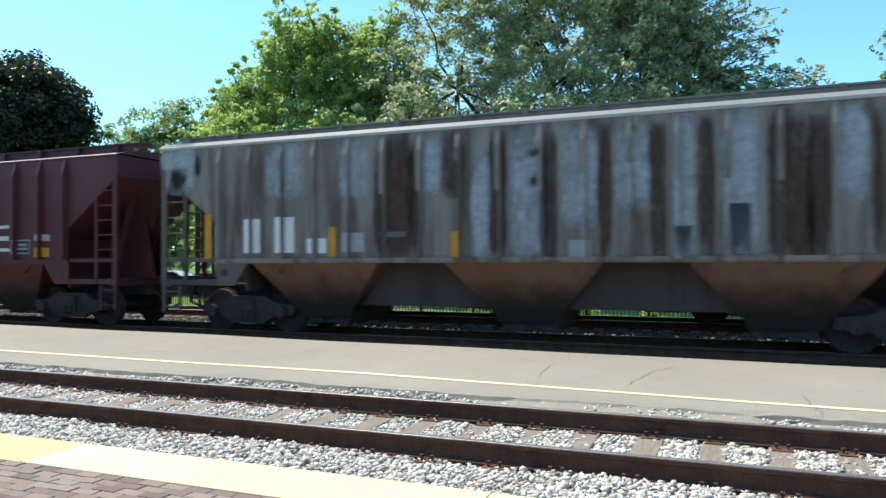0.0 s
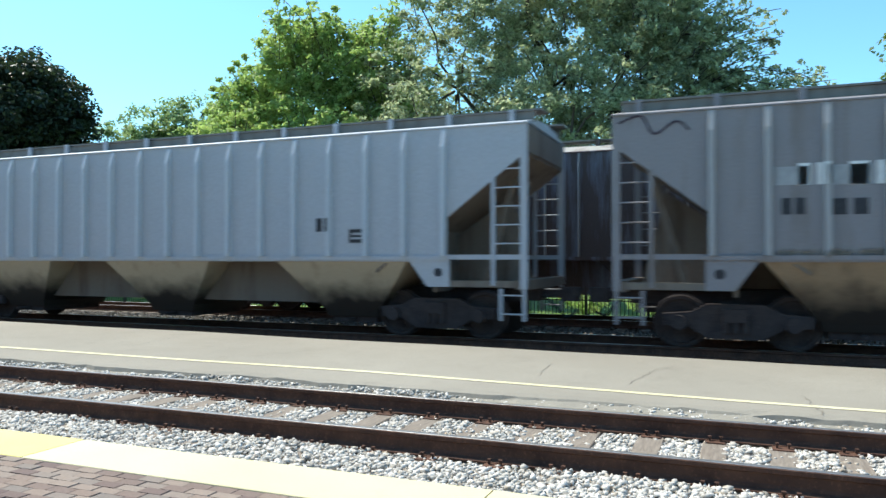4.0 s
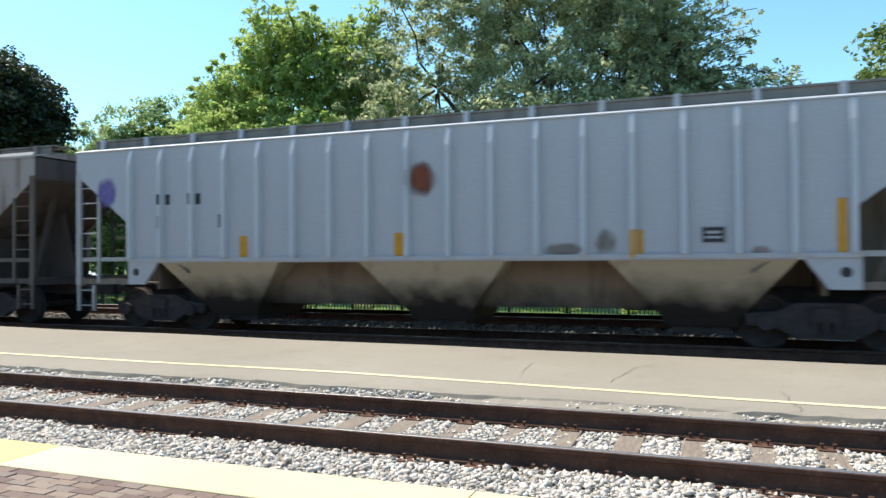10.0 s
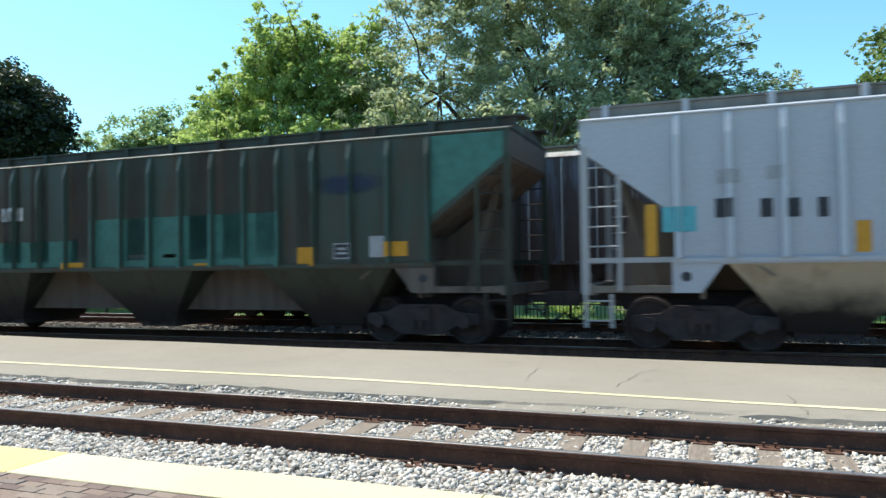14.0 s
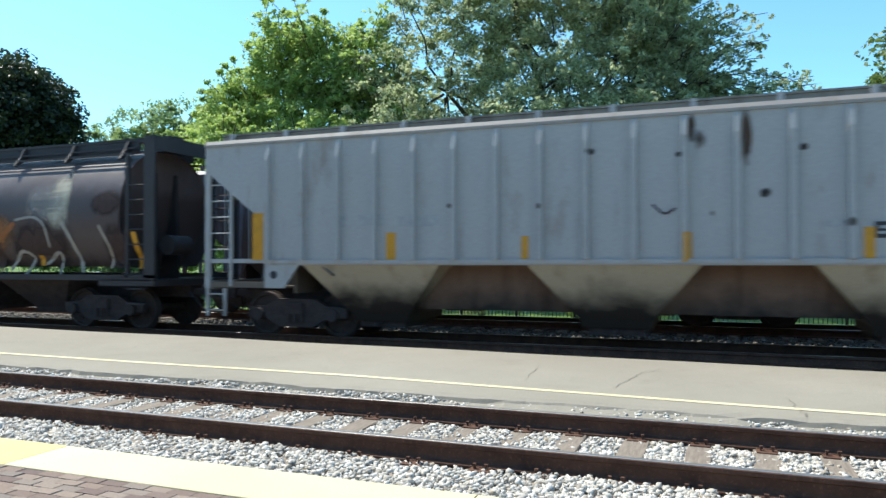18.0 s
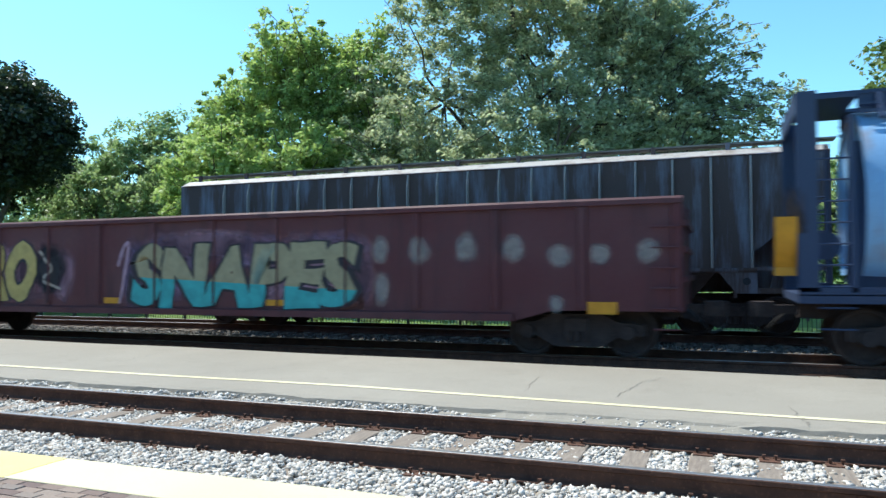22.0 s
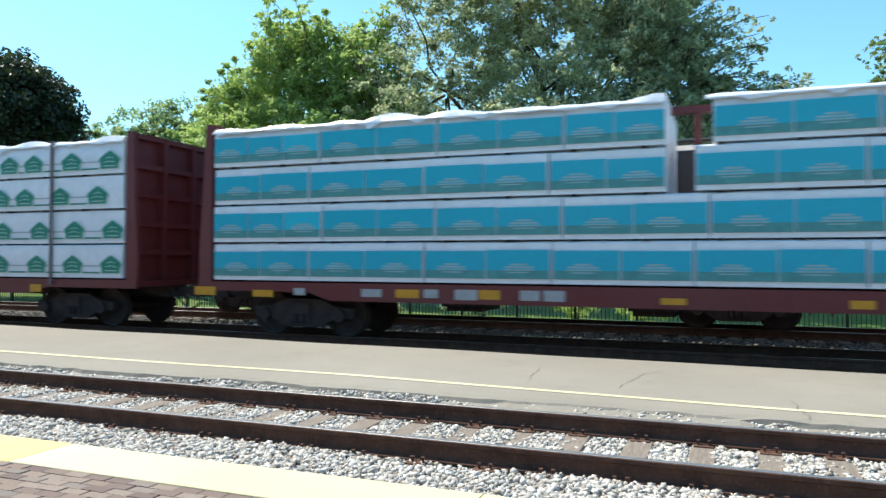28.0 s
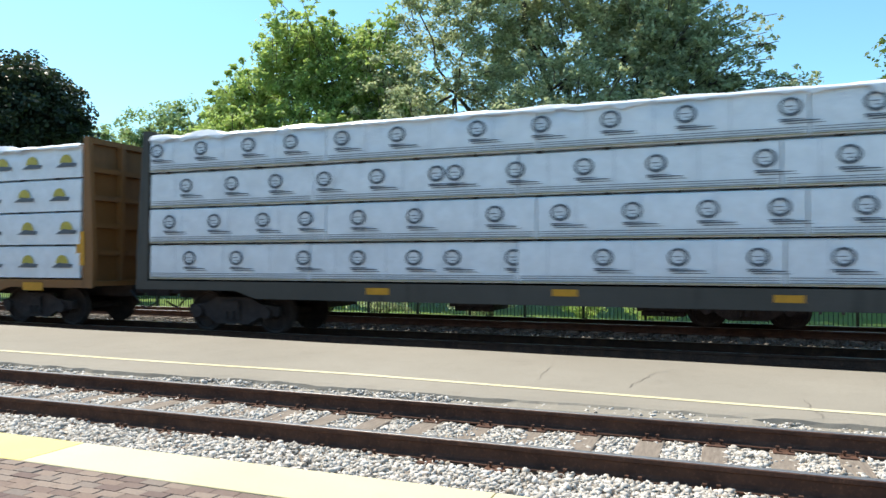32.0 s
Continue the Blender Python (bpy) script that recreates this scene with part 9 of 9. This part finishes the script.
def far_woods():
    """A belt of trees along the horizon."""
    rng = np.random.default_rng(5)
    n = 1500
    x = rng.uniform(-160, 70, n)
    top = 6.5 + 2.5 * np.sin(x * 0.21) + 1.5 * np.sin(x * 0.57 + 1)
    cs = np.stack([x, rng.uniform(60, 72, n), GZ + top * rng.random(n) ** 0.7], 1)
    v, f = leaves(rng, cs, np.full(n, 1.5), 42000, 0.36)
    return tagged(new("far_woods", cloud("far_woods", v, f, L_["far"])), "belt of trees beyond the lawn", "trees", kind="stuff")


far_woods()


def bushes():
    rng = np.random.default_rng(8)
    k = 0
    for x, y, r, h in ((-13.6, 27.6, 0.9, 0.9), (-16.5, 28, 1.2, 1.1), (-9.2, 28.2, 1.0, 0.9), (-5.4, 28.5, 0.8, 0.8), (-20, 28, 1.4, 1.4), (-2.9, 28.0, 0.9, 1.0)):
        b = thing("shrub", "low leafy shrub behind the fence", "shrub", "shrubs along the fence", at=pose(x, y, GZ))
        bm = bmesh.new()
        for _ in range(5):
            limb(bm, (0, 0, -0.05), (rng.normal() * r * 0.5, rng.normal() * 0.3, h), 0.03, 0.01, rng)
        part("stem_cluster", bm, M["bark"], b)["kind"] = "stuff"
        cs = np.stack([rng.normal(size=40) * r * 0.55, rng.normal(size=40) * 0.4, h * (0.25 + 0.75 * rng.random(40))], 1)
        v, f = leaves(rng, cs, np.full(40, 0.25), 1800, 0.07)
        part("foliage", cloud("foliage", v, f, L_["maple" if k % 2 else "silver"]), None, b)
        k += 1


bushes()


def sky_blocker():
    """An unseen wall behind the camera, added to block sky light on the train."""
    bm = bmesh.new()
    box(bm, -14, 60, -9.4, -9.05, -0.6, 3.6)
    box(bm, -110, -14, -9.4, -9.05, -0.6, 8.2)
    return tagged(new("wall_station", mesh_of("wall_station", bm, plain("sky_blocker_plaster", (0.20, 0.18, 0.16), 0.85, 0, 0.25, 1.5))), "plain brown wall added unseen behind the platform to block sky light", "wall", kind="structure")


sky_blocker()


def parked_car(x, y, turn, paint_mat, label):
    """A small saloon parked beyond the fence."""
    c = thing("parked_car", label, "car", "cars parked beyond the lawn", at=pose(x, y, GZ, 0, 0, turn))
    side = [(-2.2, 0.35), (2.2, 0.35), (2.25, 0.7), (1.95, 0.92), (1.0, 1.0), (0.35, 1.42), (-1.1, 1.45), (-1.75, 1.02), (-2.2, 0.95)]
    bm = bmesh.new()
    prism(bm, side, -0.85, 0.85)
    bmesh.ops.bevel(bm, geom=[e for e in bm.edges if abs(e.verts[0].co.y - e.verts[1].co.y) < 0.01], offset=0.07, segments=2, affect="EDGES")
    body = part("body", bm, paint_mat, c, smooth=True)
    for s in (-1, 1):
        for q in ([(0.9, 1.02), (0.32, 1.36), (-0.3, 1.38), (-0.3, 1.02)], [(-0.38, 1.02), (-0.38, 1.38), (-1.05, 1.38), (-1.6, 1.02)]):
            bm = bmesh.new()
            prism(bm, q, s * 0.846, s * 0.856)
            part("side_window", bm, M["iron"], body)
        for wx in (-1.35, 1.35):
            bm = bmesh.new()
            lathe(bm, [(-0.1, 0.2), (-0.1, 0.30), (-0.07, 0.33), (0.07, 0.33), (0.1, 0.30), (0.1, 0.2)], 20)
            part("wheel", bm, M["black"], c, at=pose(wx, s * 0.8, 0.33))
    return c


CARPAINT = plain("car_silver_blue", (0.50, 0.55, 0.62), 0.3, 0.3, 0.05, 2, 0.6)
parked_car(-41.3, 46, 4, CARPAINT, "silver-blue saloon car parked beyond the lawn")
parked_car(-48.5, 46, -3, plain("car_white", (0.75, 0.76, 0.78), 0.3, 0, 0.04, 2, 0.6), "white saloon car parked beyond the lawn")
parked_car(-35.6, 46, 2, plain("car_navy", (0.03, 0.04, 0.08), 0.3, 0, 0.05, 2, 0.6), "navy saloon car parked beyond the lawn")


# ---- small pieces: ties, spikes, stones, pavers
def ties():
    rng = random.Random(3)
    shapes = []
    for k in range(4):
        bm = bmesh.new()
        w, l = 0.115 + rng.uniform(-0.008, 0.008), 1.29 + rng.uniform(-0.03, 0.03)
        rows = []
        for i in range(9):
            y = -l + 2 * l * i / 8
            j = rng.uniform(-0.006, 0.006)
            rows.append([bm.verts.new((sx * (w + j), y, z)) for sx, z in ((-1, -0.36), (-1.0, -0.196 + j * 0.4), (-0.93, -0.188 + j * 0.4), (0.93, -0.188 + j * 0.4), (1.0, -0.196 + j * 0.4), (1, -0.36))])
        for a, b in zip(rows, rows[1:]):
            for i in range(5):
                bm.faces.new((a[i], a[i + 1], b[i + 1], b[i]))
        bm.faces.new(rows[0])
        bm.faces.new(rows[-1][::-1])
        shapes.append(mesh_of("tie", bm, M["tie"]))
    bm = bmesh.new()
    prism(bm, [(-0.09, -0.19), (0.09, -0.19), (0.09, -0.180), (-0.09, -0.180)], -0.18, 0.18)
    plate = mesh_of("tie_plate", bm, M["rail_side"])
    bm = bmesh.new()
    for x, y in ((-0.05, -0.10), (0.05, 0.10), (0.05, -0.10)):
        box(bm, x - 0.009, x + 0.009, y - 0.009, y + 0.009, -0.19, -0.145)
        box(bm, x - 0.016, x + 0.016, y - 0.02, y + 0.014, -0.15, -0.132)
    spikes = mesh_of("spikes", bm, M["rail_side"])
    for tr, x0, n in ((near_track, -3.06, 1), (side_track, -3.2, 0), (main_track, -3.0, 0)):
        for i in range(-60, 32):
            t = part("tie", shapes[rng.randrange(4)], None, tr, at=pose(x0 + 0.57 * i + rng.uniform(-0.03, 0.03), rng.uniform(-0.04, 0.04), 0, 0, 0, rng.uniform(-1.2, 1.2)))
            if n and -24 < i < 12:
                for s in (-1, 1):
                    p = part("tie_plate", plate, None, t, at=pose(0, s * GAUGE / 2, 0.003))
                    part("spikes", spikes, None, t, at=pose(0, s * GAUGE / 2, 0.0))


ties()


def stones(name, label, x0, x1, y0, y1, z, count, size, material, seed, keep=None, lift=None):
    """Crushed stones lying on a bed, all in one mesh."""
    rng = np.random.default_rng(seed)
    base = np.array([(0, 0, 1), (0.894, 0, 0.447), (0.276, 0.851, 0.447), (-0.724, 0.526, 0.447), (-0.724, -0.526, 0.447), (0.276, -0.851, 0.447), (0.5, 0.7, -0.5), (-0.8, 0.1, -0.5), (0.4, -0.75, -0.5)], float)
    tri = np.array([(0, 1, 2), (0, 2, 3), (0, 3, 4), (0, 4, 5), (0, 5, 1), (1, 6, 2), (2, 6, 3), (3, 6, 7), (3, 7, 4), (4, 7, 8), (4, 8, 5), (5, 8, 1), (1, 8, 6)])
    x, y = rng.uniform(x0, x1, count), rng.uniform(y0, y1, count)
    if keep is not None:
        ok = keep(x, y, rng)
        x, y = x[ok], y[ok]
    n = len(x)
    ang, c = rng.uniform(0, 2 * np.pi, n), rng.random((n, 1, 1))
    s = size * (0.55 + 0.9 * rng.random((n, 1)) ** 1.5) * np.stack([1 + 0.45 * rng.random(n), 0.8 + 0.3 * rng.random(n), 0.55 + 0.4 * rng.random(n)], 1)
    v = base[None] * (1 + 0.28 * rng.normal(size=(n, len(base), 1))) * s[:, None]
    tl = rng.normal(size=n) * 0.5
    v = np.stack([v[..., 0], v[..., 1] * np.cos(tl)[:, None] - v[..., 2] * np.sin(tl)[:, None], v[..., 1] * np.sin(tl)[:, None] + v[..., 2] * np.cos(tl)[:, None]], -1)
    ca, sa = np.cos(ang)[:, None], np.sin(ang)[:, None]
    v = np.stack([v[..., 0] * ca - v[..., 1] * sa, v[..., 0] * sa + v[..., 1] * ca, v[..., 2]], -1)
    h = z + (0 if lift is None else lift(x, y)) + rng.uniform(-0.012, 0.016, n)
    v += np.stack([x, y, h], 1)[:, None]
    f = (tri[None] + (np.arange(n) * len(base))[:, None, None]).reshape(-1, 3)
    return tagged(new(name, cloud(name, v.reshape(-1, 3), f, material)), label, "ballast", kind="stuff")


def near_keep(x, y, rng):
    """Stones lie between the ties and on both shoulders, few on the ties and none under the rails."""
    off = np.abs(((x + 3.06 + 0.285) % 0.57) - 0.285)
    rail = (np.abs(np.abs(y - NEAR_Y) - GAUGE / 2) < 0.085)
    on_tie = (off < 0.118) & (y > NEAR_Y - 0.82) & (y < NEAR_Y + 1.25)
    return ~rail & (~on_tie | (rng.random(len(x)) < 0.14))


def near_lift(x, y):
    d = np.abs(y - NEAR_Y)
    return 0.012 * np.sin(x * 2.1) * np.sin(y * 3.0) + np.where((d > 1.3) | (y < NEAR_Y - 0.82), 0.02, 0.0) + np.where((y > 7.75), 0.12 * np.clip((y - 7.66) / 0.25, 0, 1), 0)


stones("ballast_stones", "loose pale crushed-stone ballast between the ties of the near track", -17.5, 4.5, 4.70, 8.16, -0.207, 92000, 0.0225, M["stone"], 1, near_keep, near_lift)
stones("siding_stones", "darkened gravel between the rails of the siding", -34, 6, 16.9, 21.6, -0.235, 16000, 0.05, M["siding_stone"], 2)


def pavers():
    """Bricks of the platform near the camera, laid in running bond."""
    rng = random.Random(9)
    shapes = []
    for k in range(3):
        bm = bmesh.new()
        j = [rng.uniform(-0.002, 0.002) for _ in range(4)]
        prism(bm, [(-0.098, -0.07), (-0.098, -0.006 + j[0]), (-0.092, j[1]), (0.092, j[2]), (0.098, -0.006 + j[3]), (0.098, -0.07)], -0.0475, 0.0475)
        shapes.append(mesh_of("paver", bm, M["brick"]))
    for r in range(9):
        for c in range(33):
            x, y = -7.2 + 0.2 * c + 0.1 * (r % 2), 4.01 - 0.1 * r
            part("paver", shapes[rng.randrange(3)], None, platform_near, at=pose(x, y, rng.uniform(-0.004, 0.001)))
    # the rest of the paving, brick by brick in one mesh
    rows, cols = np.meshgrid(np.arange(0, 90), np.arange(-70, 90), indexing="ij")
    rows, cols = rows.ravel(), cols.ravel()
    rest = ~((rows < 9) & (cols >= 0) & (cols < 33))
    rows, cols = rows[rest], cols[rest]
    jit = np.random.default_rng(4).uniform(-0.004, 0.001, len(rows))
    cx, cy = -7.2 + 0.2 * cols + 0.1 * (rows % 2), 4.01 - 0.1 * rows
    corner = np.array([(-1, -1, 0), (1, -1, 0), (1, 1, 0), (-1, 1, 0), (-1, -1, 1), (1, -1, 1), (1, 1, 1), (-1, 1, 1)], float)
    v = np.stack([cx[:, None] + 0.097 * corner[:, 0], cy[:, None] + 0.047 * corner[:, 1], -0.07 + (0.068 + jit[:, None]) * corner[:, 2]], -1).reshape(-1, 3)
    quad = np.array([(4, 5, 6, 7), (0, 1, 5, 4), (1, 2, 6, 5), (2, 3, 7, 6), (3, 0, 4, 7)])
    f = (quad[None] + (np.arange(len(rows)) * 8)[:, None, None]).reshape(-1, 4)
    part("paving", cloud("paving", v, f, M["brick_rest"]), None, platform_near)["kind"] = "stuff"
    for x0, x1, y0, y1 in ((-60, -21.32, -8.9, 4.05), (10.82, 40, -8.9, 4.05), (-21.32, 10.82, -8.9, -4.96)):
        bm = bmesh.new()
        box(bm, x0, x1, y0, y1, -0.07, -0.003)
        part("paving_field", bm, M["brick_rest"], platform_near)


pavers()


# ---- what moves: the cars along the main track, and their wheels while they pass the platform
def motions():
    steps = [0, 2, 4, 6, 8, 10, 12, 14, 16, 18, 20, 22, 24, 26, 28, 30, 32]
    for car, u in TRAIN:
        walk(car, [(t, pose(u + travelled(t), TRAIN_Y, 0)) for t in steps])
    where = dict((car.name, u) for car, u in TRAIN)
    for wheel, car, off, x in WHEELS:
        if car.name not in where:
            continue
        u = where[car.name] + off
        near = [k / 30 for k in range(0, 961) if -30 < u + travelled(k / 30) < 8]
        turn = [(t, math.degrees((travelled(t) - travelled(near[0])) / 0.457)) for t in near] if near else []
        rows = []
        if not near:
            rows = [(0.0, 0.0), (32.0, 0.0)]
        else:
            if near[0] > 0.01:
                rows.append((0.0, 0.0))
            rows += turn
            if near[-1] < 31.99:
                rows.append((32.0, turn[-1][1] + 60))
        walk(wheel, [(t, pose(x, 0, 0.457, 0, a, 0)) for t, a in rows])


motions()
